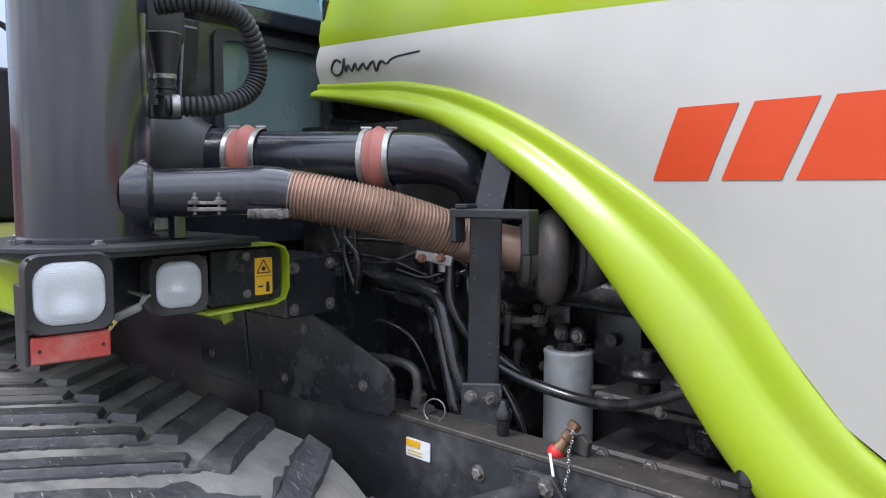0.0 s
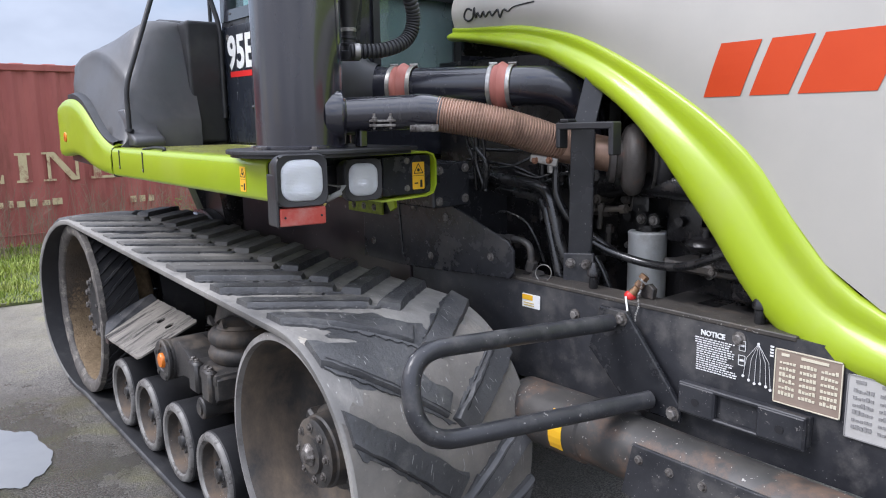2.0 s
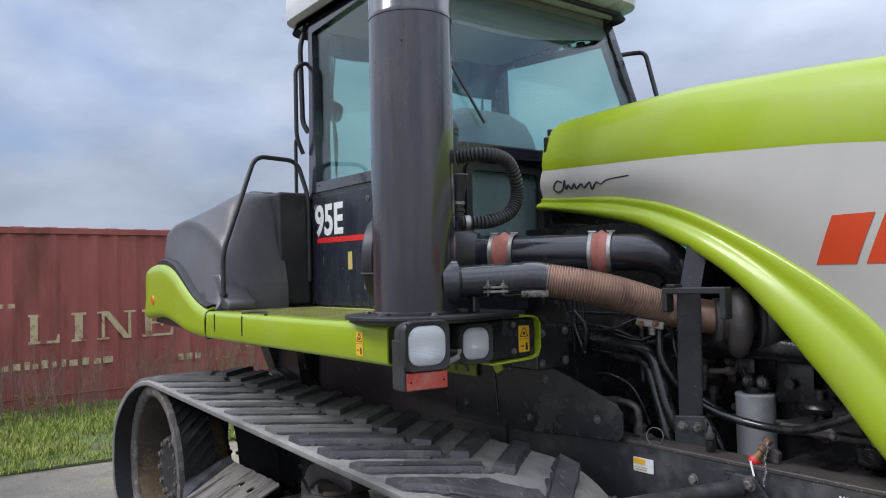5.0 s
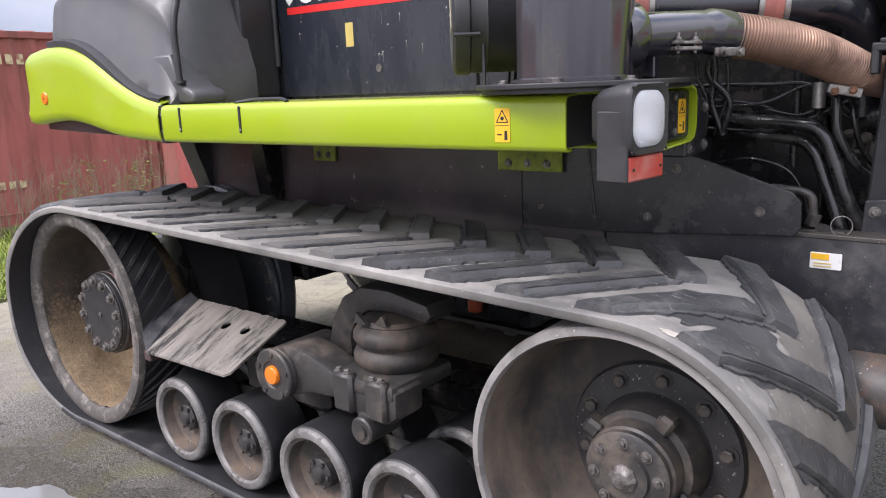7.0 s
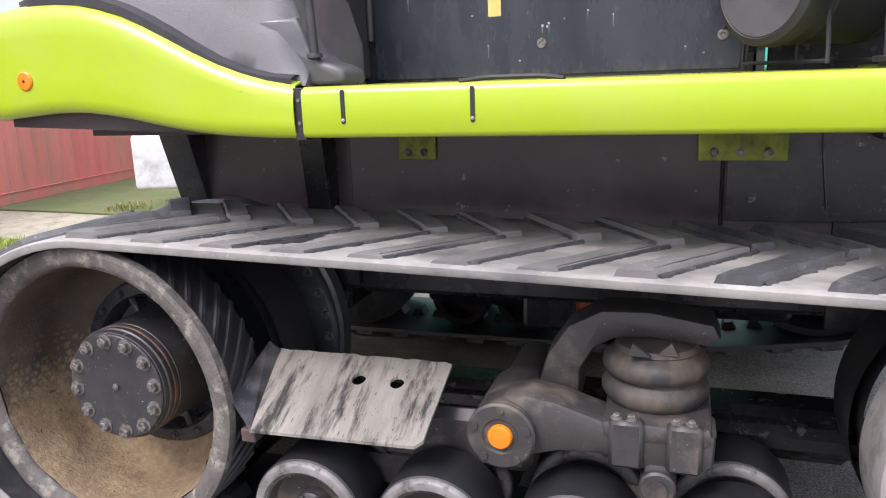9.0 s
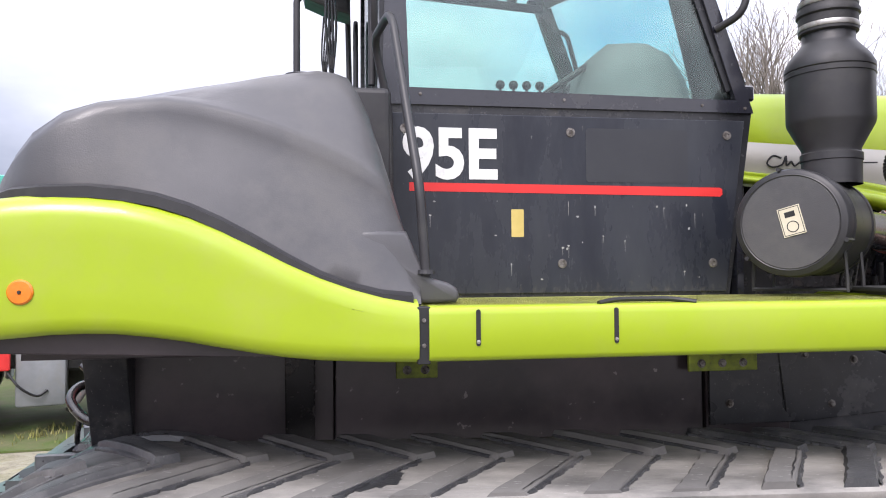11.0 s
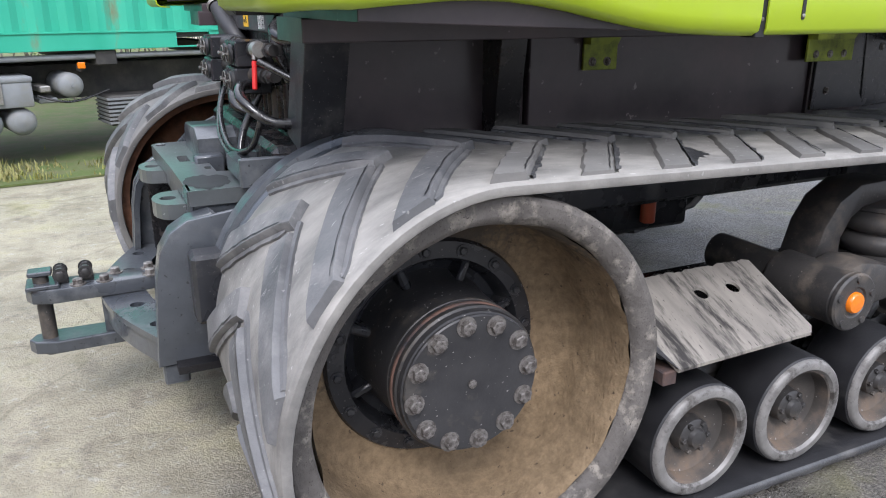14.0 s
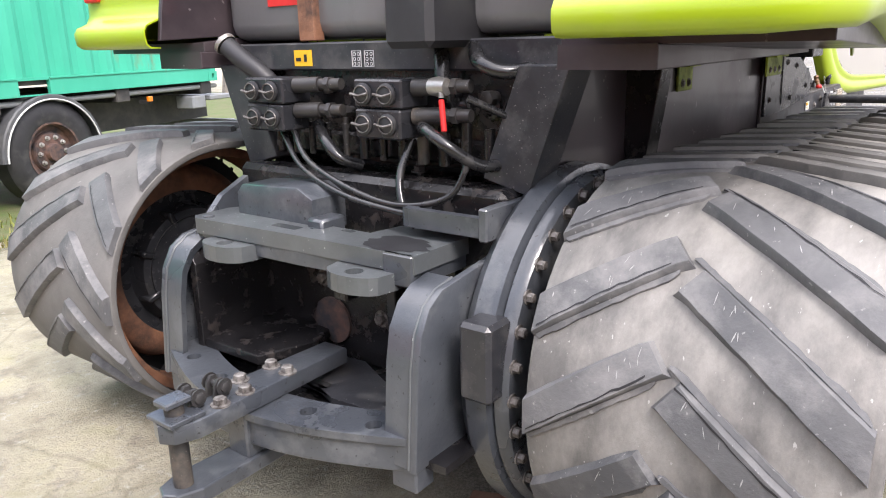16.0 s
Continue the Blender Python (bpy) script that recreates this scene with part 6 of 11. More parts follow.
rear_fender(False)
rear_fender(True)


def side_fender(flip):
    f = (lambda y: mirrored(y)) if flip else (lambda y: y)
    x0, x1 = 0.838, 2.648
    bm = B()
    zt, zb = 1.602, 1.458
    outer = [(0.035, zb + 0.002), (0.016, zb), (0.006, zb + 0.004), (0.0, zb + 0.016), (0.0, zt - 0.024), (0.004, zt - 0.010), (0.014, zt - 0.002), (0.03, zt), (0.06, zt)]
    rows = [[(x, f(y), z) for y, z in outer] for x in (x0, x0 + 0.004, x1 - 0.03, x1)]
    grid_mesh(bm, rows)
    fd = tp("side_fender", bm, LIME, "straight lime green fender beam with slots", smooth=45)
    md = fd.modifiers.new("thick", "SOLIDIFY")
    md.thickness, md.offset = 0.006, 1.0 if flip else -1.0
    for x in (0.966, 1.341):
        bm = B()
        prism(bm, rrect(x - 0.006, x + 0.006, 1.497, 1.592, 0.0058), 0.003 if not flip else -0.003, "xz", f(-0.0025))
        s = part("slot", bm, INK, fd, "dark vertical slot")
        bm = B()
        lathe(bm, [(0.0055, 0.0), (0.005, 0.003), (0.0, 0.004)], (x, f(-0.002), 1.508), (0, 1 if flip else -1, 0), 10)
        part("plug", bm, STEEL, s)
    # dark joint to the rear fender
    bm = B()
    box(bm, 0.808, 0.842, *sorted((f(0.008), f(0.06))), 1.452, 1.60, 0.002)
    part("joint", bm, INK, fd)
    for z in (1.565, 1.50):
        bm = B()
        lathe(bm, [(0.006, 0), (0.005, 0.004)], (0.825, f(0.008), z), (0, -1, 0), 8)
        part("bolt", bm, BOLT, fd)
    # flat top at the front end, turned down at the inner edge, with a rounded nose
    bm = B()
    nose = [(0.002, zb + 0.01), (0.0, zt - 0.03), (0.012, zt - 0.006), (0.05, zt + 0.001), (0.40, zt + 0.003), (0.60, zt + 0.004), (0.632, zt - 0.006), (0.645, zt - 0.03), (0.645, zb + 0.025), (0.632, zb - 0.004), (0.60, zb - 0.014), (0.40, zb - 0.022)]
    rows = [[(x, f(y), z) for y, z in nose[3:]] for x in (2.36, 2.64)] + [[(2.648 if y < 0.1 else 2.738, f(y), z) for y, z in nose[3:]]]
    grid_mesh(bm, rows)
    fr = part("front_cover", bm, LIME, fd, "lime green nose of the fender", 45)
    md = fr.modifiers.new("thick", "SOLIDIFY")
    md.thickness, md.offset = 0.007, 0.0
    bm = B()
    box(bm, 2.585, 2.60, *sorted((f(0.02), f(0.70))), 1.462, 1.596)
    part("end_plate", bm, BLACK, fd, "black end plate")
    bm = B()
    box(bm, 2.705, 2.717, *sorted((f(0.42), f(0.636))), 1.450, 1.594, 0.003)
    box(bm, 2.60, 2.71, *sorted((f(0.42), f(0.43))), 1.455, 1.59)
    ip = part("inner_plate", bm, BLACK, fd, "chipped black plate")
    if not flip:
        for y, z in ((0.525, 1.575), (0.525, 1.475)):
            bm = B()
            hexbolt(bm, (2.717, y, z), (1, 0, 0), 0.008, 0.006)
            part("bolt", bm, BOLT, ip)
        warning(ip, Matrix(((0, 0, 1, 2.717), (1.15, 0, 0, 0.55), (0, 1.15, 0, 1.468), (0, 0, 0, 1))))
        warning(fd, side_pose(2.437, -0.0005, 1.482))
    # brackets under the fender
    for x, w, n, yb in ((0.823, 0.150, 2, 0.788), (1.925, 0.28, 3, 0.752)):
        bm = B()
        a, b = sorted((f(yb), f(yb + 0.012)))
        box(bm, x, x + w, a, b, 1.308, 1.47, 0.002)
        prism(bm, [(x, 1.46), (x + w, 1.46), (x + w * 0.8, 1.40), (x, 1.40)], 0.05 if not flip else -0.05, "xz", f(yb - 0.04))
        br = part("bracket", bm, OLIVE, fd, "dirty olive steel bracket")
        for k in range(n):
            bm = B()
            hexbolt(bm, (x + w * (k + 0.6) / (n + 0.3), f(yb), 1.338), (0, 1 if flip else -1, 0), 0.011, 0.009)
            part("bolt", bm, BOLT, br)
    # walkway of expanded metal, with its frame
    bm = B()
    box(bm, 0.84, 2.36, *sorted((f(0.03), f(0.06))), 1.575, 1.598)
    box(bm, 0.84, 2.36, *sorted((f(0.60), f(0.66))), 1.575, 1.600)
    for x in (0.86, 1.24, 1.62, 2.0, 2.33):
        box(bm, x - 0.02, x + 0.02, *sorted((f(0.06), f(0.60))), 1.56, 1.59)
    wk = tp("walkway", bm, LIME_DULL, "faded lime green walkway of expanded metal")
    bm = B()
    box(bm, 0.84, 2.36, *sorted((f(0.06), f(0.60))), 1.52, 1.53)
    part("tray", bm, OLIVE, wk, "darker olive tray under the mesh")
    bm = B()
    px, py, nr = 0.036, 0.0135, 40
    for r in range(nr):
        yb = 0.06 + r * py
        pts = []
        k, x = 0, 0.85
        while x <= 2.35:
            pts.append((x, f(yb + (py if (k + r) % 2 else 0.0)), 1.596))
            x += px / 2
            k += 1
        for a, b in zip(pts, pts[1:]):
            d = (V3(b) - V3(a)).normalized()
            s = V3((-d.y, d.x, 0)) * 0.0022
            up = V3((0, 0, 0.006))
            q = [bm.verts.new(v) for v in (V3(a) - s, V3(a) + s, V3(b) + s, V3(b) - s, V3(a) - s + up, V3(a) + s + up, V3(b) + s + up, V3(b) - s + up)]
            for ix in ((4, 5, 6, 7), (0, 1, 5, 4), (3, 2, 6, 7)):
                bm.faces.new([q[i] for i in ix])
    part("expanded_metal", bm, LIME_DULL, wk, kind="stuff")
    if not flip:
        bm = B()
        tube(bm, round_line([(1.30, 0.02, 1.603), (1.36, 0.05, 1.612), (1.52, 0.05, 1.612), (1.58, 0.02, 1.603)], 0.03, 3), 0.007, 8)
        part("loop", bm, INK, wk)
    return fd


def warning(parent, m):
    """A yellow warning sticker of two fields, with a triangle and a small sign."""
    def put(nm, pts, t0, t1, mt, **k):
        bm = B()
        prism(bm, pts, t1 - t0, "xy", t0)
        bmesh.ops.transform(bm, matrix=m, verts=bm.verts)
        return part(nm, bm, mt, parent if nm == "warning_sticker" else st, **k)

    st = put("warning_sticker", rrect(0, 0.048, 0, 0.088, 0.004), 0.0, 0.0012, YELLOW_VINYL, label="yellow warning sticker")
    put("edge", [(0.002, 0.0435), (0.046, 0.0435), (0.046, 0.0445), (0.002, 0.0445)], 0.0012, 0.0018, INK)
    for a, b in (((0.006, 0.052), (0.042, 0.052)), ((0.042, 0.052), (0.024, 0.083)), ((0.024, 0.083), (0.006, 0.052))):
        d = (V3((*b, 0)) - V3((*a, 0))).normalized()
        n = V3((-d.y, d.x, 0)) * 0.0013
        put("sign", [tuple((V3((*q, 0)) + s)[:2]) for q, s in ((a, -n), (b, -n), (b, n), (a, n))], 0.0012, 0.0018, INK)
    put("sign", circle2(0.024, 0.062, 0.0055, 10), 0.0012, 0.0018, INK)
    put("sign", [(0.008, 0.018), (0.022, 0.018), (0.022, 0.022), (0.008, 0.022)], 0.0012, 0.0018, INK)
    put("sign", [(0.030, 0.006), (0.040, 0.006), (0.039, 0.030), (0.031, 0.030)], 0.0012, 0.0018, INK)


side_fender(False)
side_fender(True)


def head_lamp(name, c, az, w, h, depth, label, ribs):
    """A square work lamp in a black housing. az: degrees that its face turns outwards from straight ahead."""
    m = Matrix.Translation(c) @ Matrix.Rotation(radians(-az), 4, "Z") @ Matrix(((0, 0, 1, 0), (1, 0, 0, 0), (0, 1, 0, 0), (0, 0, 0, 1)))

    def put(nm, bm, mt, parent, **k):
        bmesh.ops.transform(bm, matrix=m, verts=bm.verts)
        return part(nm, bm, mt, parent, **k)

    bm = B()
    rows = []
    for z, s in ((-depth, 0.40), (-depth * 0.94, 0.64), (-depth * 0.72, 0.84), (-depth * 0.4, 0.95), (-0.016, 1.0), (-0.004, 0.99), (0.001, 0.955)):
        rows.append([(x, y, z) for x, y in rrect(-w / 2 * s, w / 2 * s, -h / 2 * s, h / 2 * s, 0.032 * s, 6)])
    inner = [(x, y, -0.003) for x, y in rrect(-w / 2 + 0.017, w / 2 - 0.017, -h / 2 + 0.017, h / 2 - 0.017, 0.25 * w, 6)]
    deep = [(x * 0.99, y * 0.99, -0.012) for x, y, z in inner]
    vs = grid_mesh(bm, rows + [inner, deep], close=True)
    bm.faces.new(vs[0])
    lamp = put(name, bm, PLASTIC_DARK, TRACTOR, label=label, smooth=40)
    bm = B()
    rows = [[(x * s, y * s, z) for x, y in rrect(-w / 2 + 0.017, w / 2 - 0.017, -h / 2 + 0.017, h / 2 - 0.017, 0.25 * w, 6)] for s, z in ((1.0, -0.011), (0.9, -0.028), (0.65, -0.046), (0.3, -0.056), (0.06, -0.06))]
    vs = grid_mesh(bm, rows, close=True)
    bm.faces.new(vs[-1])
    put("reflector", bm, REFLECTOR, lamp, label="bright reflector", smooth=60)
    bm = B()
    rows = [[(x * s, y * s, z) for x, y in rrect(-w / 2 + 0.0175, w / 2 - 0.0175, -h / 2 + 0.0175, h / 2 - 0.0175, 0.25 * w, 6)] for s, z in ((1.0, -0.010), (0.985, -0.002), (0.93, 0.002), (0.7, 0.008), (0.4, 0.011), (0.15, 0.012))]
    vs = grid_mesh(bm, rows, close=True)
    bm.faces.new(vs[-1])
    put("lens", bm, LENS, lamp, label="clear ribbed lens", smooth=60)
    for sx in (-1, 1):
        for sy in (-1, 1):
            bm = B()
            lathe(bm, [(0.004, -0.001), (0.004, 0.002), (0.0, 0.002)], (sx * (w / 2 - 0.010), sy * (h / 2 - 0.010), 0.0), (0, 0, 1), 8)
            put("screw", bm, INK, lamp)
    return lamp, m


def lens_mat():
    """Moulded lamp glass: fine flutes both ways over a bright reflector."""
    m = bpy.data.materials.new("fluted_lamp_lens")
    m.use_nodes = True
    nt = m.node_tree
    N, L = nt.nodes.new, nt.links.new
    b = nt.nodes["Principled BSDF"]
    b.inputs["Base Color"].default_value = (0.86, 0.88, 0.90, 1)
    b.inputs["Roughness"].default_value = 0.08
    b.inputs["Transmission Weight"].default_value = 0.45
    b.inputs["IOR"].default_value = 1.35
    tc, add, bp = N("ShaderNodeTexCoord"), N("ShaderNodeMath"), N("ShaderNodeBump")
    add.operation = "ADD"
    for i, (way, sc) in enumerate((("Y", 95.0), ("Z", 70.0))):
        w = N("ShaderNodeTexWave")
        w.inputs["Scale"].default_value, w.bands_direction = sc, way
        w.inputs["Distortion"].default_value = 0.8
        L(tc.outputs["Object"], w.inputs["Vector"])
        L(w.outputs["Fac"], add.inputs[i])
    bp.inputs["Strength"].default_value, bp.inputs["Distance"].default_value = 0.35, 0.001
    L(add.outputs[0], bp.inputs["Height"])
    L(bp.outputs["Normal"], b.inputs["Normal"])
    return m


LENS = lens_mat()
L1, LM = head_lamp("head_lamp", (2.858, 0.022, 1.541), 6, 0.174, 0.166, 0.13, "square black head lamp with clear lens", True)
bm = B()
box(bm, -0.076, 0.078, -0.142, -0.085, -0.03, -0.006, 0.004)
bmesh.ops.transform(bm, matrix=LM, verts=bm.verts)
part("marker_reflector", bm, RED_LENS, L1, "faded red marker reflector")
for sx in (-0.060, 0.062):
    bm = B()
    lathe(bm, [(0.004, 0), (0.003, 0.003)], (sx, -0.114, -0.006), (0, 0, 1), 8)
    bmesh.ops.transform(bm, matrix=LM, verts=bm.verts)
    part("screw", bm, INK, L1)
bm = B()
box(bm, -0.086, -0.077, -0.143, 0.02, -0.09, -0.008, 0.003)
box(bm, -0.07, 0.07, -0.098, -0.083, -0.10, -0.032, 0.003)
bmesh.ops.transform(bm, matrix=LM, verts=bm.verts)
part("bracket", bm, PLASTIC_DARK, L1)
L2, LM2 = head_lamp("work_lamp", (2.742, 0.322, 1.520), 4, 0.150, 0.150, 0.12, "smaller black work lamp with ribbed lens", True)
bm = B()
box(bm, -0.035, 0.035, -0.011, 0.011, -0.009, 0.009, 0.004, m=Matrix.Translation((2.79, 0.165, 1.475)) @ Matrix.Rotation(radians(60), 4, "Z") @ Matrix.Rotation(radians(-25), 4, "Y"))
for k in range(3):
    tube(bm, smooth_line([(2.80, 0.19, 1.488), (2.77, 0.215 + 0.006 * k, 1.505), (2.72, 0.235 + 0.008 * k, 1.50), (2.62, 0.25, 1.50)]), 0.0035, 6)
pl = tp("lamp_plug", bm, surf("grey_plug_plastic", (0.20, 0.20, 0.19), rough=0.6), "grey cable plug between the lamps", smooth=60)
bm = B()
for k in range(5):
    tube(bm, [(2.785, 0.140 + 0.003 * k, 1.464), (2.805, 0.115 - 0.003 * k, 1.440 - 0.004 * k)], 0.0022, 5)
part("bare_wires", bm, FADED_VINYL, pl, "bare yellow wires")
bm = B()
prism(bm, [(2.45, 1.452), (2.66, 1.448), (2.67, 1.40), (2.64, 1.385), (2.60, 1.44)], 0.012, "xz", 0.50)
tp("fender_stay", bm, LIME)


# ---- exhaust stack and air intake ----
def stack():
    c = (2.58, 0.17)
    r = 0.153
    bm = B()
    prof = [(r + 0.012, 1.632), (r + 0.012, 1.640), (r, 1.644), (r, 2.706), (r + 0.003, 2.708), (r + 0.003, 2.722), (r + 0.0005, 2.726), (r + 0.0005, 2.955), (r - 0.01, 2.975), (0.085, 3.005), (0.08, 3.01)]
    lathe(bm, prof, (c[0], c[1], 0), (0, 0, 1), 72, False)
    st = tp("exhaust_chimney", bm, STACK, "tall black exhaust muffler stack, lightly rusted", smooth=35)
    bm = B()
    lathe(bm, [(r + 0.002, 2.868), (r + 0.002, 2.94)], (c[0], c[1], 0), (0, 0, 1), 60, False)
    part("band", bm, PALE_PLATE, st, "pale segmented band", 40)
    bm = B()
    lathe(bm, [(0.075, 3.0), (0.075, 3.45), (0.068, 3.45), (0.068, 3.0)], (c[0], c[1], 0), (0, 0, 1), 36, False)
    part("tail_pipe", bm, RUST, st, "brown exhaust pipe", 40)
    # base plate, round on the outside
    bm = B()
    pts = [(c[0] + 0.285 * math.cos(radians(a)), c[1] + 0.185 + 0.0 + 0.30 * math.sin(radians(a)) * 1.0) for a in range(180, 361, 10)]
    pts = [(c[0] + 0.27 * math.cos(radians(a)), c[1] + 0.255 * math.sin(radians(a))) for a in range(170, 371, 10)] + [(c[0] + 0.20, c[1] + 0.36), (c[0] - 0.20, c[1] + 0.36)]
    prism(bm, pts, 0.014, "xy", 1.617, 0.003)
    prism(bm, [(x * 0.94 + c[0] * 0.06, y * 0.94 + c[1] * 0.06) for x, y in pts], 0.010, "xy", 1.606)
    part("base_plate", bm, PLASTIC_DARK, st, "dark base plate")
    for a in (215, 285, 345):
        bm = B()
        hexbolt(bm, (c[0] + 0.19 * math.cos(radians(a)), c[1] + 0.19 * math.sin(radians(a)), 1.631), (0, 0, 1), 0.010, 0.010)
        part("bolt", bm, BOLT, st)
    bm = B()
    lathe(bm, [(0.004, 0), (0.003, 0.004)], (c[0] + 0.11, c[1] - 0.115, 2.60), (0.7, -0.7, 0), 8)
    part("rivet", bm, BOLT, st)
    return st


stack()


def exhaust_pipe():
    # dark elbow from the stack, browned corrugated flexible pipe down to the turbocharger
    p0, p1 = V3((2.69, 0.27, 1.742)), V3((2.848, 0.556, 1.745))
    p2, p3 = V3((3.12, 0.93, 1.625)), V3((3.275, 1.055, 1.585))
    bm = B()
    pts = smooth_line([p0 - (p1 - p0) * 0.2, p0, p0.lerp(p1, 0.45) + V3((0, 0, 0.004)), p1.lerp(p0, 0.15) + V3((0, 0, 0.006)), p1 + (p2 - p1) * 0.03])
    tube(bm, pts, [0.060 + 0.0016 * noise.noise((i * 0.6, 1.0, 0.0)) + 0.0035 * (i > len(pts) - 9) for i in range(len(pts))], 32, False)
    el = tp("exhaust_elbow", bm, STACK, "dented dark exhaust elbow", smooth=40)
    bm = B()
    lathe(bm, [(0.086, -0.05), (0.088, 0.004), (0.084, 0.010), (0.070, 0.014), (0.0605, 0.022)], p0 - (p1 - p0).normalized() * 0.004, p1 - p0, 36, False)
    part("collar", bm, STACK, el, "", 40)
    for q, ang in ((p0.lerp(p1, 0.42), 0), (p0.lerp(p1, 0.86) + V3((0, 0, -0.0)), 8)):
        bm = B()
        d = (p1 - p0).normalized()
        n = V3((d.y, -d.x, 0)).normalized()
        m = Matrix.Translation(q + n * 0.058 + V3((0, 0, -0.03))) @ Matrix(((d.x, n.x, 0, 0), (d.y, n.y, 0, 0), (0, 0, 1, 0), (0, 0, 0, 1)))
        if ang == 0:
            box(bm, -0.045, 0.045, -0.01, 0.012, -0.012, -0.002, 0.002, m=m)
            box(bm, -0.045, 0.045, -0.01, 0.012, 0.004, 0.012, 0.002, m=m)
        else:
            box(bm, -0.05, 0.05, 0.0, 0.012, -0.032, -0.008, 0.003, m=m)
        cl = part("clamp", bm, BOLT, el, "dull pipe clamp")
        for sx in (-0.028, 0.028):
            bm = B()
            if ang == 0:
                cyl(bm, m @ V3((sx, 0.002, -0.02)), m @ V3((sx, 0.002, 0.034)), 0.0045, seg=8)
                hexbolt(bm, m @ V3((sx, 0.002, 0.012)), (0, 0, 1), 0.009, 0.010)
            else:
                hexbolt(bm, m @ V3((sx, 0.012, -0.02)), n, 0.009, 0.012)
            part("bolt", bm, BOLT, cl)
    bm = B()
    box(bm, 2.70, 2.74, 0.315, 0.345, 1.632, 1.70, 0.004)
    part("stay", bm, STACK, el)
    # corrugated part
    bm = B()
    d = p2 - p1
    n = 50
    bend = lambda t: p1.lerp(p2, t) + V3((0.022, -0.022, 0.016)) * math.sin(math.pi * t)
    pts, rs = [], []
    for i in range(n):
        for t, r in ((0.02, 0.0578), (0.30, 0.0622), (0.62, 0.0622), (0.90, 0.0578)):
            pts.append(bend((i + t) / n))
            rs.append(r)
    tube(bm, pts, rs, 24, False)
    fx = tp("flexible_exhaust_pipe", bm, FLEX, "heat-browned corrugated flexible exhaust pipe", smooth=30)
    bm = B()
    tube(bm, [bend(0.965), p2, p2.lerp(p3, 0.5), p3], 0.0615, 26, False)
    part("sleeve", bm, FLEX, fx, "", 40)
    bm = B()
    q = bend(0.90)
    m = Matrix.Translation(q + V3((0.0, -0.035, -0.065)))
    box(bm, -0.05, 0.05, -0.012, 0.010, -0.014, 0.014, 0.003, m=m @ Matrix.Rotation(0.25, 4, "Y") @ Matrix.Rotation(0.6, 4, "Z"))
    cl = part("clamp", bm, STEEL, fx, "zinc clamp")
    for s in (-0.022, 0.022):
        bm = B()
        hexbolt(bm, q + V3((s, -0.047 + s * 0.6, -0.065)), (0.3, -1, 0), 0.009, 0.012)
        part("bolt", bm, RUST, cl)
    # turbocharger
    bm = B()
    ax = V3((0.62, 0.60, -0.02)).normalized()
    lathe(bm, [(0.062, -0.045), (0.078, -0.040), (0.080, -0.022), (0.066, -0.016), (0.066, 0.0), (0.086, 0.004), (0.106, 0.014), (0.118, 0.032), (0.119, 0.05), (0.110, 0.068), (0.092, 0.078), (0.058, 0.082), (0.05, 0.10)], p3, ax, 40)
    for v in bm.verts:
        # the scroll swells round its turn
        k = (v.co - p3).dot(V3((0.2, -0.2, -1)).normalized())
        v.co += V3((0, 0, -1)) * max(0.0, k) * 0.16
    tb = tp("turbocharger", bm, TURBO_BROWN, "dark brown turbocharger housing", smooth=40)
    bm = B()
    lathe(bm, [(0.05, 0.098), (0.072, 0.100), (0.110, 0.108), (0.126, 0.124), (0.130, 0.145), (0.124, 0.168), (0.105, 0.184), (0.072, 0.19), (0.068, 0.24)], p3, ax, 40)
    part("compressor", bm, PLASTIC_DARK, tb, "dark compressor housing", 40)
    bm = B()
    lathe(bm, [(0.121, 0.100), (0.124, 0.101), (0.124, 0.110), (0.121, 0.111)], p3, ax, 40, False)
    part("band_clamp", bm, CAST, tb, "", 40)


exhaust_pipe()


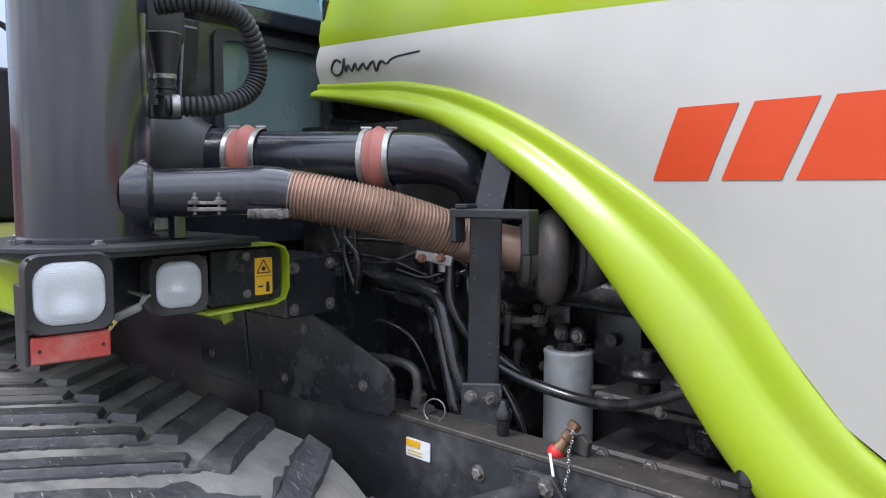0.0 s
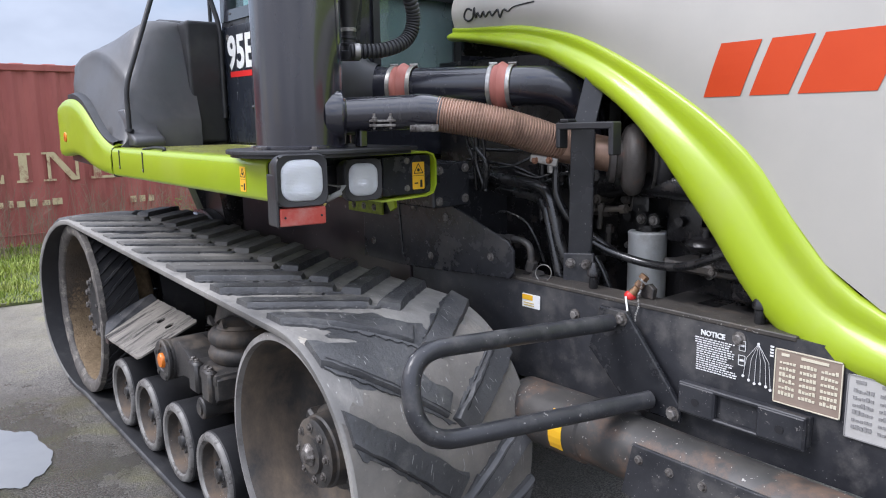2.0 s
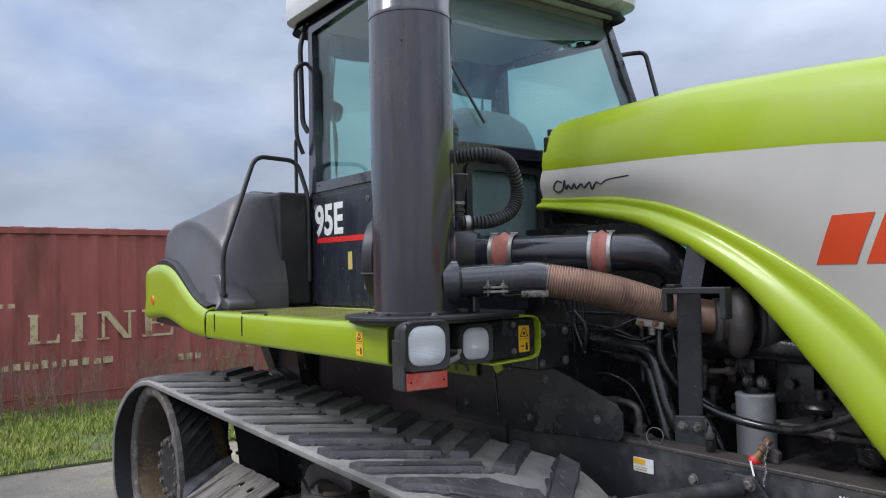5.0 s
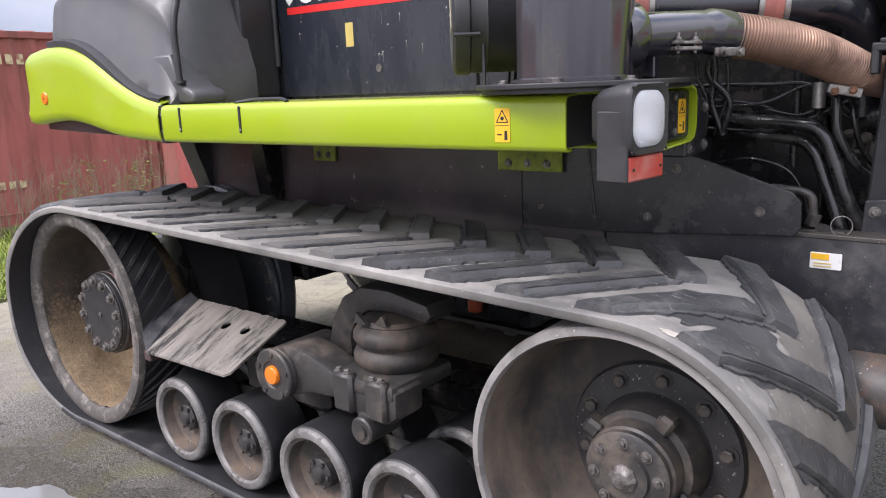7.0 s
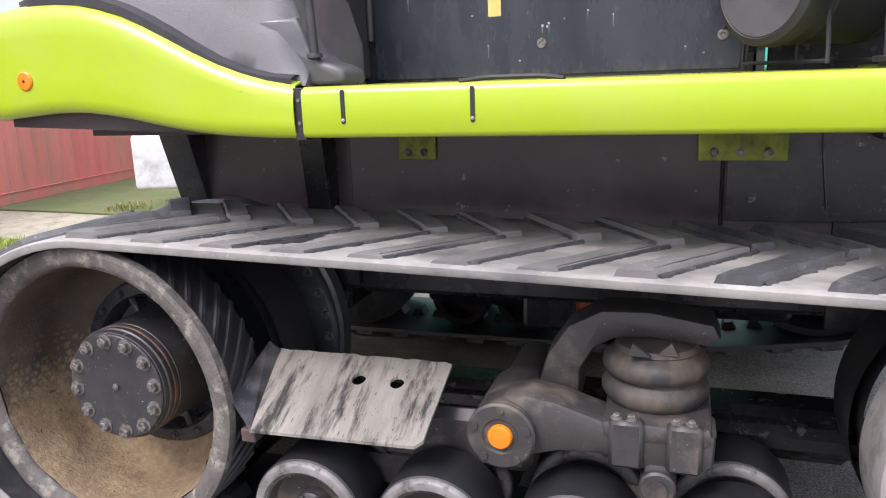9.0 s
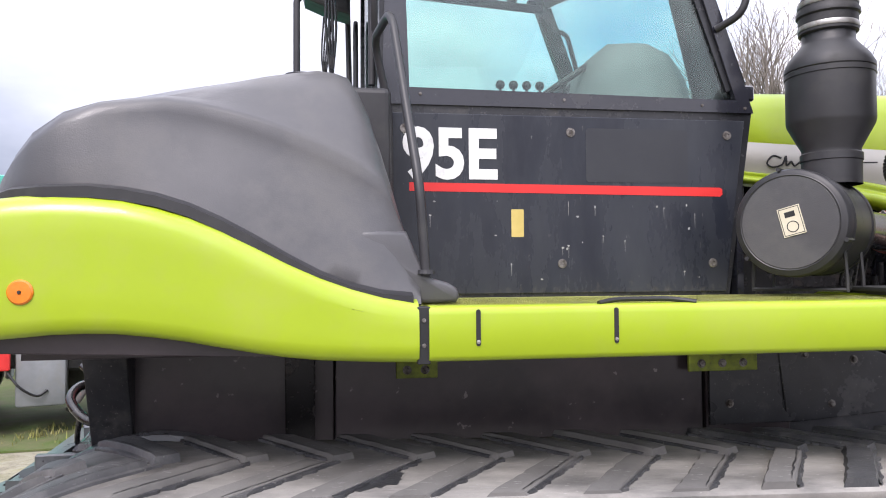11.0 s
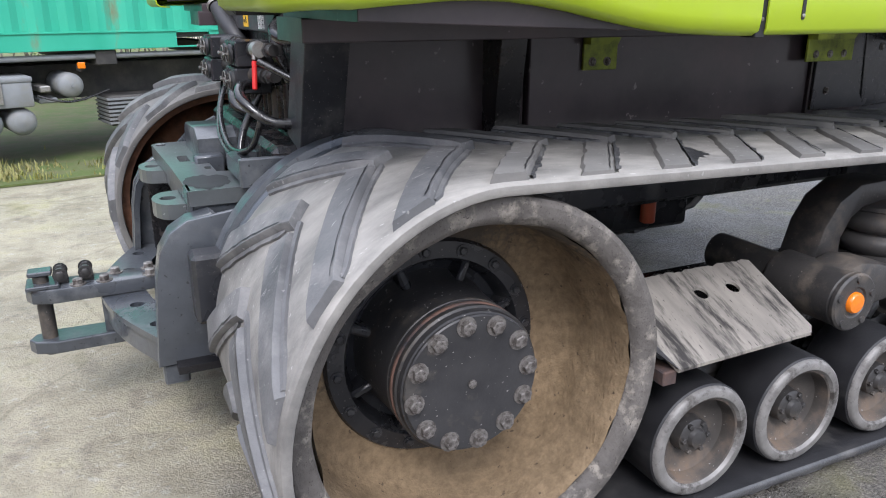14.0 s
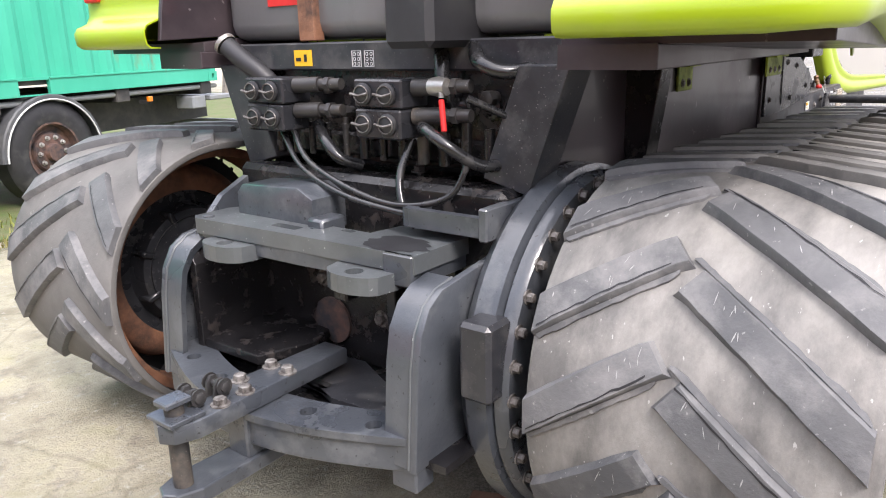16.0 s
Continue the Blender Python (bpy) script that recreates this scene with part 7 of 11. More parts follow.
def intake():
    # canister on its side
    c, ax = V3((2.058, 0.315, 1.842)), V3((0.77, 0.64, 0)).normalized()
    bm = B()
    lathe(bm, [(0.0, 0.0), (0.160, 0.0), (0.166, 0.004), (0.172, 0.006), (0.176, 0.014), (0.178, 0.05), (0.171, 0.055), (0.171, 0.10), (0.174, 0.105), (0.171, 0.11), (0.171, 0.33), (0.176, 0.335), (0.176, 0.36), (0.15, 0.40), (0.115, 0.43), (0.10, 0.47)], c, ax, 56, False)
    can = tp("air_cleaner", bm, PLASTIC_DARK, "black air cleaner canister lying on the walkway", smooth=35)
    bm = B()
    lathe(bm, [(0.150, -0.001), (0.155, 0.002), (0.160, -0.001)], c, -ax, 56, False)
    part("rim_bead", bm, PLASTIC_DARK, can, "", 40)
    bm = B()
    lathe(bm, [(0.0, 0.0012), (0.149, 0.0012), (0.149, -0.004)], c, -ax, 48, False)
    part("cover", bm, PLASTIC, can, "dusty grey end cover", 40)
    u = V3((ax.y, -ax.x, 0))
    m = Matrix(((u.x, 0, -ax.x, c.x - ax.x * 0.002), (u.y, 0, -ax.y, c.y - ax.y * 0.002), (0, 1, 0, c.z), (0, 0, 0, 1))) @ Matrix.Rotation(radians(14), 4, "Z")
    bm = B()
    box(bm, -0.025, 0.045, -0.045, 0.05, 0.0, 0.0022, m=m)
    sk = part("sticker", bm, CREAM_VINYL, can, "cream service sticker")
    bm = B()
    for q in ((-0.022, 0.042, -0.042, -0.040), (-0.022, 0.042, 0.045, 0.047), (-0.022, -0.020, -0.042, 0.047), (0.040, 0.042, -0.042, 0.047)):
        box(bm, *q, 0.002, 0.0028, m=m)
    box(bm, -0.006, 0.026, 0.016, 0.034, 0.002, 0.0028, m=m)
    lathe(bm, [(0.019, 0.002), (0.019, 0.0028), (0.016, 0.0028)], m @ V3((0.01, -0.016, 0)), m.to_3x3() @ V3((0, 0, 1)), 20, False)
    part("print", bm, INK, sk)
    for a in (100, 220, 340):
        t = radians(a)
        w = V3((0, 0, 1))
        p = c + (u * math.cos(t) + w * math.sin(t)) * 0.178 + ax * 0.03
        bm = B()
        cyl(bm, p - ax * 0.03, p + ax * 0.05, 0.007, seg=8)
        part("latch", bm, PLASTIC_DARK, can)
    bm = B()
    for k in (0.09, 0.30):
        q = c + ax * k
        for s in (-0.14, 0.14):
            tube(bm, round_line([q + u * s + V3((0, 0, -0.09)), q + u * s * 1.05 + V3((0, 0, -0.18)), q + u * s * 1.05 + V3((0, 0, -0.225))], 0.03, 3), 0.006, 6)
        tube(bm, [q + u * -0.15 + V3((0, 0, -0.218)), q + u * 0.15 + V3((0, 0, -0.218))], 0.006, 6)
    part("cradle", bm, PLASTIC_DARK, can, "black wire cradle")
    # upright pre-cleaner
    v, SLIM = (2.299, 0.43), 0.81
    bm = B()
    prof = [(0.118, 1.98), (0.118, 2.06), (0.122, 2.062), (0.122, 2.085), (0.115, 2.09), (0.115, 2.10), (0.170, 2.185), (0.174, 2.20), (0.174, 2.35), (0.178, 2.352), (0.178, 2.368), (0.174, 2.37), (0.178, 2.374), (0.178, 2.388), (0.158, 2.42), (0.115, 2.462), (0.105, 2.475), (0.105, 2.52)]
    prof = [(r * SLIM, z) for r, z in prof]
    lathe(bm, prof, (*v, 0), (0, 0, 1), 56, False)
    pc = tp("pre_cleaner", bm, PLASTIC_DARK, "black bulbous intake pre-cleaner", smooth=35)
    bm = B()
    lathe(bm, [(r * SLIM, z) for r, z in ((0.108, 2.50), (0.118, 2.505), (0.118, 2.56), (0.126, 2.566), (0.126, 2.58), (0.118, 2.588), (0.116, 2.62), (0.108, 2.625))], (*v, 0), (0, 0, 1), 44, False)
    part("rubber_joint", bm, RUBBER_DARK, pc, "", 40)
    for z in (2.515, 2.597):
        bm = B()
        lathe(bm, [(0.1195 * SLIM, z), (0.121 * SLIM, z + 0.002), (0.121 * SLIM, z + 0.016), (0.1195 * SLIM, z + 0.018)], (*v, 0), (0, 0, 1), 44, False)
        part("hose_clamp", bm, STEEL, pc, "bright hose clamp", 40)
    bm = B()
    lathe(bm, [(r * SLIM, z) for r, z in ((0.106, 2.61), (0.106, 2.70), (0.108, 2.702), (0.108, 2.712), (0.106, 2.714), (0.106, 2.90), (0.109, 2.902), (0.109, 2.915), (0.106, 2.917), (0.106, 3.16), (0.12, 3.17))], (*v, 0), (0, 0, 1), 44, False)
    part("intake_pipe", bm, BLACK_GLOSS, pc, "black intake pipe", 35)
    bm = B()
    lathe(bm, [(r * SLIM, z) for r, z in ((0.12, 3.15), (0.135, 3.16), (0.137, 3.32), (0.13, 3.34), (0.0, 3.36))], (*v, 0), (0, 0, 1), 44, False)
    part("rain_cap", bm, PLASTIC_DARK, pc, "", 35)
    for z in (2.715, 2.915):
        bm = B()
        a, b = V3((*v, z)), V3((2.58, 0.17, z))
        d = (b - a).normalized()
        m = Matrix.Translation(a) @ d.to_track_quat("X", "Z").to_matrix().to_4x4()
        L = (b - a).length
        box(bm, 0.088, L - 0.15, -0.012, 0.012, -0.026, 0.020, 0.003, m=m)
        br = part("support_bracket", bm, FRAME, pc, "grey steel support bracket")
        bm = B()
        hexbolt(bm, m @ V3((0.13, -0.012, 0)), m.to_3x3() @ V3((0, -1, 0)), 0.007, 0.007)
        part("bolt", bm, BOLT, br)
    # pipe from the canister to the engine with two red hose joints
    a, b = c + ax * 0.44, V3((2.90, 0.885, 1.842))
    bm = B()
    line = [a, V3((2.50, 0.645, 1.852)), V3((2.60, 0.71, 1.850)), V3((2.80, 0.83, 1.845)), b]
    tube(bm, line, [0.10, 0.074, 0.072, 0.074, 0.074], 32, False)
    pp = tp("intake_duct", bm, BLACK_GLOSS, "shiny black engine intake duct", smooth=40)
    for q, w in ((V3((2.525, 0.661, 1.852)), 0.05), (V3((2.868, 0.866, 1.843)), 0.045)):
        d = V3((0.86, 0.51, -0.02)).normalized()
        bm = B()
        lathe(bm, [(0.077, -w), (0.078, -0.02), (0.086, -0.008), (0.090, 0.0), (0.086, 0.008), (0.078, 0.02), (0.077, w)], q, d, 36, False)
        j = part("hose_joint", bm, SALMON, pp, "salmon red silicone hose joint", 50)
        for s in (-1, 1):
            bm = B()
            lathe(bm, [(0.078, -0.009), (0.0805, -0.007), (0.0805, 0.007), (0.078, 0.009)], q + d * s * (w - 0.008), d, 36, False)
            k = q + d * s * (w - 0.008) + V3((0, 0, 0.083))
            cyl(bm, k + V3((-0.012, -0.01, 0)), k + V3((0.012, 0.01, 0)), 0.005, seg=8)
            part("hose_clamp", bm, STEEL, j, "bright hose clamp", 40)
    bm = B()
    tube(bm, smooth_line([b - V3((0.02, 0.012, 0)), b + V3((0.06, 0.035, 0.0)), V3((3.01, 0.97, 1.838)), V3((3.065, 1.03, 1.805)), V3((3.075, 1.09, 1.73)), V3((3.07, 1.13, 1.62)), V3((3.07, 1.16, 1.50))]), 0.073, 30, False)
    part("elbow", bm, BLACK_GLOSS, pp, "", 50)
    bm = B()
    pts = smooth_line([(2.63, 0.335, 2.212), (2.70, 0.42, 2.222), (2.70, 0.535, 2.20), (2.675, 0.60, 2.10), (2.665, 0.575, 2.015), (2.66, 0.47, 1.972), (2.615, 0.36, 1.966)], 32)
    rs = [(0.0215, 0.0262, 0.0268, 0.0262)[i % 4] for i in range(len(pts))]
    tube(bm, pts, rs, 18)
    h = tp("breather_hose", bm, PLASTIC_DARK, "ribbed black breather hose", smooth=30)
    bm = B()
    d = (V3(pts[-1]) - V3(pts[-9])).normalized()
    lathe(bm, [(0.028, -0.01), (0.029, -0.008), (0.029, 0.008), (0.028, 0.01)], V3(pts[-8]), d, 20)
    part("hose_clamp", bm, STEEL, h, "", 40)
    bm = B()
    lathe(bm, [(0.040, 0.0), (0.040, 0.03), (0.026, 0.035), (0.026, 0.05), (0.030, 0.053), (0.030, 0.060), (0.026, 0.063), (0.026, 0.072), (0.030, 0.075), (0.030, 0.082), (0.026, 0.085), (0.027, 0.11), (0.034, 0.15), (0.044, 0.20), (0.046, 0.215), (0.042, 0.22)], (2.558, 0.392, 1.94), (0, 0, 1), 24)
    bf = tp("breather_funnel", bm, PLASTIC_DARK, "black breather funnel", smooth=30)
    bm = B()
    lathe(bm, [(0.0275, 0.100), (0.0295, 0.102), (0.0295, 0.112), (0.0275, 0.114)], (2.558, 0.392, 1.94), (0, 0, 1), 24, False)
    part("hose_clamp", bm, STEEL, bf, "", 40)


intake()


# ---- hood ----
HU = [(2.345, 2.118), (2.394, 2.111), (2.783, 2.082), (2.95, 2.055), (3.10, 2.022), (3.265, 1.964), (3.453, 1.877), (3.616, 1.789), (3.758, 1.701), (3.886, 1.599), (4.01, 1.445), (4.103, 1.345), (4.18, 1.285), (4.322, 1.229), (4.55, 1.19), (5.3, 1.16)]
HL = [(2.325, 2.062), (2.40, 2.055), (2.724, 2.000), (2.95, 1.950), (3.046, 1.915), (3.267, 1.812), (3.421, 1.712), (3.543, 1.60), (3.660, 1.475), (3.745, 1.384), (3.85, 1.254), (3.936, 1.172), (4.073, 1.092), (4.324, 1.063), (4.55, 1.055), (5.3, 1.05)]
HLINE = [(2.33, 2.245), (3.157, 2.193), (3.731, 2.144), (4.312, 2.067), (5.3, 1.90)]
HTOP = [(2.30, 2.462), (2.40, 2.485), (3.159, 2.475), (3.697, 2.42), (4.19, 2.365), (5.0, 2.22), (5.3, 2.12)]


def hood_y(x):
    return 1.072 - 0.131 * (x - 2.324)


def hood():
    root = new("hood")
    root.matrix_basis = Matrix.Translation((3.6, MID, 1.2))
    adopt(root, TRACTOR)
    root.matrix_basis = Matrix.Translation((3.6, MID, 1.2))
    tagged(root, "lime green and silver engine hood with red markings")
    xs = [2.345, 2.36, 2.39, 2.45, 2.6, 2.8, 3.0, 3.2, 3.4, 3.55, 3.7, 3.8, 3.9, 4.0, 4.1, 4.25, 4.5, 4.9, 5.3]
    bulge = lambda z, x: -0.018 * math.sin(math.pi * min(1, max(0, (z - interp(HU, x)) / max(0.05, interp(HLINE, x) - interp(HU, x)))))
    for flip in (False, True):
        f = (lambda y: mirrored(y)) if flip else (lambda y: y)
        # silver side panel
        bm = B()
        rows = []
        for x in xs:
            a, b = interp(HU, x) - 0.004, interp(HLINE, x)
            row = []
            for k in range(9):
                z = a + (b - a) * k / 8
                y = hood_y(x) + bulge(z, x)
                row.append((x, f(y), z))
            rows.append(row)
        grid_mesh(bm, rows)
        part("side_panel", bm, SILVER, root, "pale silver side panel", 50)
        # green crown from the line to the middle
        bm = B()
        rows = []
        for i, x in enumerate(xs):
            y0, z0, zt = hood_y(x), interp(HLINE, x), interp(HTOP, x)
            k = {0: 0.0, 1: 0.55, 2: 0.85}.get(i, 1.0)
            sec = [(0.0, 0.0), (-0.004, 0.14), (0.004, 0.36), (0.018, 0.60), (0.042, 0.82), (0.085, 0.95), (0.15, 1.0), (MID - y0, 1.07)]
            row = [(x, f(y0 + d), z0 + (zt - z0) * q * (0.93 + 0.07 * k)) for d, q in sec]
            rows.append(row)
        grid_mesh(bm, rows)
        part("crown", bm, LIME, root, "lime green hood crown", 60)
        # swooping strip with a rolled profile
        bm = B()
        rows = []
        n = 46
        prof = [(0.0, 0.010), (0.02, -0.006), (0.06, -0.016), (0.14, -0.020), (0.24, -0.017), (0.32, -0.012), (0.37, -0.014), (0.43, -0.026), (0.52, -0.044), (0.62, -0.054), (0.74, -0.057), (0.85, -0.050), (0.94, -0.032), (0.985, -0.012), (1.0, 0.004), (1.0, 0.05)]
        up, lo = resample(HU, n), resample(HL, n)
        for (ux, uz), (lx, lz) in zip(up, lo):
            row = []
            for t, d in prof:
                x, z = ux + (lx - ux) * t, uz + (lz - uz) * t
                row.append((x, f(hood_y(x) + d * (0.62 if d < 0 else 1.0)), z))
            rows.append(row)
        grid_mesh(bm, rows)
        part("swoop_strip", bm, LIME, root, "glossy lime green swooping strip", 60)
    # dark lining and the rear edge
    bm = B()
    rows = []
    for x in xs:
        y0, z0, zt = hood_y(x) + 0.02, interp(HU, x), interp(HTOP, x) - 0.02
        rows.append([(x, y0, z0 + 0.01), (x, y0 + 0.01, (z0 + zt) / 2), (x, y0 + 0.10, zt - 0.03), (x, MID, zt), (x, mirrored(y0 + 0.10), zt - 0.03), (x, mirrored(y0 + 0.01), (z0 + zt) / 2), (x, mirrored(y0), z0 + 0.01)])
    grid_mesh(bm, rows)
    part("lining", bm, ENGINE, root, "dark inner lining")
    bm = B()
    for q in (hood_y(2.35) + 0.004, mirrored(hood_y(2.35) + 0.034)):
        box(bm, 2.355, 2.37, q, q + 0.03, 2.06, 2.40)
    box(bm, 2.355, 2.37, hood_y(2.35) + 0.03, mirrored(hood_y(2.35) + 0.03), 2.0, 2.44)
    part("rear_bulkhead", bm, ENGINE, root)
    # red blocks in place of the maker's mark, and the dark flourish
    def on_side(pts, nm, mt, label, lift=0.0014):
        bm = B()
        (ax, az), (bx, bz), (cx, cz), (dx, dz) = pts
        rows = []
        for i in range(9):
            u = i / 8
            rows.append([])
            for j in range(6):
                v = j / 5
                x = (ax * (1 - u) + bx * u) * (1 - v) + (dx * (1 - u) + cx * u) * v
                z = (az * (1 - u) + bz * u) * (1 - v) + (dz * (1 - u) + cz * u) * v
                rows[-1].append((x, hood_y(x) + bulge(z, x) - lift, z))
        grid_mesh(bm, rows)
        ob = part(nm, bm, mt, root, label)
        md = ob.modifiers.new("thick", "SOLIDIFY")
        md.thickness = 0.0005
        return ob

    def slab(x0, w, z0, h, slant=0.062):
        return [(x0, z0), (x0 + w, z0), (x0 + w + slant, z0 + h), (x0 + slant, z0 + h)]

    for x0, w in ((3.700, 0.128), (3.858, 0.118), (4.002, 0.20), (4.245, 0.20), (4.49, 0.15)):
        on_side(slab(x0, w, 1.776, 0.146), "red_block", RED_VINYL, "slanted red vinyl block")
    sq = smooth_line([(2.505, 0, 2.170), (2.470, 0, 2.180), (2.445, 0, 2.150), (2.47, 0, 2.132), (2.51, 0, 2.142), (2.525, 0, 2.178), (2.53, 0, 2.138), (2.548, 0, 2.155), (2.565, 0, 2.136), (2.59, 0, 2.155), (2.60, 0, 2.134), (2.635, 0, 2.150), (2.65, 0, 2.132), (2.69, 0, 2.150), (2.70, 0, 2.120), (2.73, 0, 2.145), (2.76, 0, 2.135), (2.80, 0, 2.148), (2.92, 0, 2.150)], 5)
    bm = B()
    tube(bm, [(p.x, hood_y(p.x) + bulge(p.z, p.x) - 0.001, p.z) for p in sq], [0.0042 if i < len(sq) - 12 else 0.0028 for i in range(len(sq))], 5)
    part("script_flourish", bm, INK, root, "thin black script flourish", 60)


def resample(tab, n):
    pts = smooth_line([(t[0], 0, t[1]) for t in tab], 8)
    dd = [0.0]
    for a, b in zip(pts, pts[1:]):
        dd.append(dd[-1] + (b - a).length)
    tx, tz = list(zip(dd, [p.x for p in pts])), list(zip(dd, [p.z for p in pts]))
    return [(interp(tx, dd[-1] * i / n), interp(tz, dd[-1] * i / n)) for i in range(n + 1)]


hood()


# ---- engine bay ----
def engine():
    bm = B()
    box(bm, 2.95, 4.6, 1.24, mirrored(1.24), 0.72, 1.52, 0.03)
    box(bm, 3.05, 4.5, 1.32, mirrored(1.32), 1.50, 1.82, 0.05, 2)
    # three added dark boxes block the view through the bay
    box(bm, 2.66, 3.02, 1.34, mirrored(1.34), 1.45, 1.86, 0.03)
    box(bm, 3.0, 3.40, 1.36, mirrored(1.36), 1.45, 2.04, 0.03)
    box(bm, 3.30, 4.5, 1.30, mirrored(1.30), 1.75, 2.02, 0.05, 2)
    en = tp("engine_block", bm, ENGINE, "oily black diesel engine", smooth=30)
    rnd = random.Random(12)
    for k in range(6):
        bm = B()
        x = 3.16 + k * 0.22
        box(bm, x, x + 0.15, 1.18, 1.26, 1.28, 1.46, 0.02, 2)
        cyl(bm, (x + 0.075, 1.20, 1.36), (x + 0.075, 1.15, 1.36), 0.020, 0.018, 12)
        part("cylinder_port", bm, ENGINE, en, smooth=40)
    bm = B()
    tube(bm, smooth_line([(3.1, 1.16, 1.46), (3.3, 1.13, 1.49), (3.7, 1.12, 1.48), (4.4, 1.12, 1.46)]), 0.05, 14)
    part("exhaust_manifold", bm, ENGINE, en, "grimy dark manifold", 40)
    for k in range(34):
        bm = B()
        x, y, z = rnd.uniform(3.0, 4.3), rnd.uniform(1.04, 1.22), rnd.uniform(0.95, 1.62)
        s = rnd.uniform(0.02, 0.055)
        if abs(x - 3.34) < 0.19 and 0.92 < z < 1.52:
            x += 0.42
        if rnd.random() < 0.5:
            box(bm, x - s, x + s, y - s * 0.6, 1.26, z - s * 0.8, z + s * 0.8, s * 0.25)
        else:
            s *= 0.5
            lathe(bm, [(s * 0.5, 0), (s, 0.01), (s, 0.05), (s * 0.6, 0.06)], (x, 1.25, z), (rnd.gauss(0, 0.2), -1, rnd.gauss(0, 0.2)), 16)
            hexbolt(bm, (x, 1.19, z), (0, -1, 0), 0.012, 0.014)
        part("engine_fitting", bm, ENGINE, en, smooth=40)
    for k in range(22):
        bm = B()
        hexbolt(bm, (rnd.uniform(3.0, 4.3), 1.238, rnd.uniform(0.98, 1.48)), (0, -1, 0), 0.011, 0.013)
        part("bolt", bm, BOLT, en)
    for k in range(26):
        bm = B()
        x, y, z = (rnd.uniform(3.04, 3.24) if k % 3 else rnd.uniform(3.42, 3.85)), rnd.uniform(1.10, 1.20), rnd.uniform(1.02, 1.56)
        r = rnd.uniform(0.010, 0.024)
        if k % 2:
            cyl(bm, (x, 1.25, z), (x, y, z), r, seg=12, bevel=0.002)
            hexbolt(bm, (x, y, z), (0, -1, 0), r * 0.75, 0.012, False)
        else:
            d = rnd.choice(((1, 0, 0.1), (0.1, 0, 1)))
            cyl(bm, V3((x, y, z)) - V3(d) * 0.05, V3((x, y, z)) + V3(d) * 0.05, r * 0.6, seg=10)
            lathe(bm, [(r, -0.012), (r, 0.012)], V3((x, y, z)) + V3(d) * 0.03, d, 6)
        part("engine_fitting", bm, CAST if k % 4 else TURBO_BROWN, en, smooth=40)
    for z0, z1, ya in ((1.20, 1.235, 1.09), (1.075, 1.10, 1.06)):
        bm = B()
        box(bm, 3.44, 4.4, ya, 1.25, z0, z1, 0.008)
        lg = part("casting_ledge", bm, CAST, en, "dusty casting ledge")
        for k in range(5):
            bm = B()
            hexbolt(bm, (3.50 + 0.13 * k + rnd.uniform(-0.02, 0.02), ya, (z0 + z1) / 2), (0, -1, 0), 0.012, 0.012)
            part("bolt", bm, BOLT, lg)
    # white filter
    bm = B()
    c = (3.305, 1.185)
    lathe(bm, [(0.0, 0.985), (0.052, 0.985), (0.066, 0.996), (0.0695, 1.008), (0.0695, 1.296), (0.0715, 1.299), (0.0715, 1.306), (0.066, 1.311), (0.0, 1.312)], (*c, 0), (0, 0, 1), 40, False)
    fl = tp("filter_canister", bm, WHITE, "white oil filter canister, slightly stained", smooth=40)
    bm = B()
    lathe(bm, [(0.03, 1.30), (0.045, 1.31), (0.045, 1.335), (0.02, 1.34)], (*c, 0), (0, 0, 1), 20)
    box(bm, c[0] - 0.018, c[0] + 0.058, c[1] - 0.012, c[1] + 0.1, 1.325, 1.362, 0.008)
    for e in (-0.008, 0.046):
        lathe(bm, [(0.025, -0.010), (0.027, -0.007), (0.027, 0.007), (0.025, 0.010)], (c[0] + e, c[1] - 0.022, 1.356), (0, 1, 0), 16)
    part("filter_head", bm, ENGINE, fl, smooth=40)
    for s in (-0.008, 0.046):
        bm = B()
        hexbolt(bm, (c[0] + s, c[1] - 0.032, 1.356), (0, -1, 0), 0.012, 0.012)
        part("bolt", bm, BOLT, fl)
    # small regulator beside the filter
    bm = B()
    lathe(bm, [(0.05, 0.0), (0.065, 0.01), (0.07, 0.022), (0.065, 0.034), (0.045, 0.045), (0.02, 0.05), (0.02, 0.08)], (3.56, 1.16, 1.27), (0, 0, 1), 24)
    cyl(bm, (3.56, 1.16, 1.20), (3.56, 1.16, 1.27), 0.022, seg=14)
    tp("fuel_regulator", bm, ENGINE, "grimy dark fuel regulator", smooth=40)
    # post with foot, and the hook bracket across it
    b0, t0 = V3((3.205, 0.925, 1.10)), V3((3.231, 0.903, 1.69))
    bm = B()
    d = (t0 - b0).normalized()
    u = V3((0.80, 0.60, 0)).normalized()
    n = d.cross(u).normalized()
    m = Matrix(((u.x, n.x, d.x, b0.x), (u.y, n.y, d.y, b0.y), (u.z, n.z, d.z, b0.z), (0, 0, 0, 1)))
    L = (t0 - b0).length
    box(bm, -0.040, 0.040, -0.008, 0.008, 0, L, 0.002, m=m)
    box(bm, 0.034, 0.042, -0.008, 0.03, 0, L * 0.97, 0.002, m=m)
    t1 = V3((3.246, 0.957, 1.90))
    d2 = (t1 - t0).normalized()
    n2 = d2.cross(u).normalized()
    m3 = Matrix(((u.x, n2.x, d2.x, t0.x), (u.y, n2.y, d2.y, t0.y), (u.z, n2.z, d2.z, t0.z), (0, 0, 0, 1)))
    box(bm, -0.034, 0.040, -0.006, 0.006, -0.005, (t1 - t0).length, 0.002, m=m3)
    ps = tp("hood_post", bm, BLACK, "worn black steel hood post")
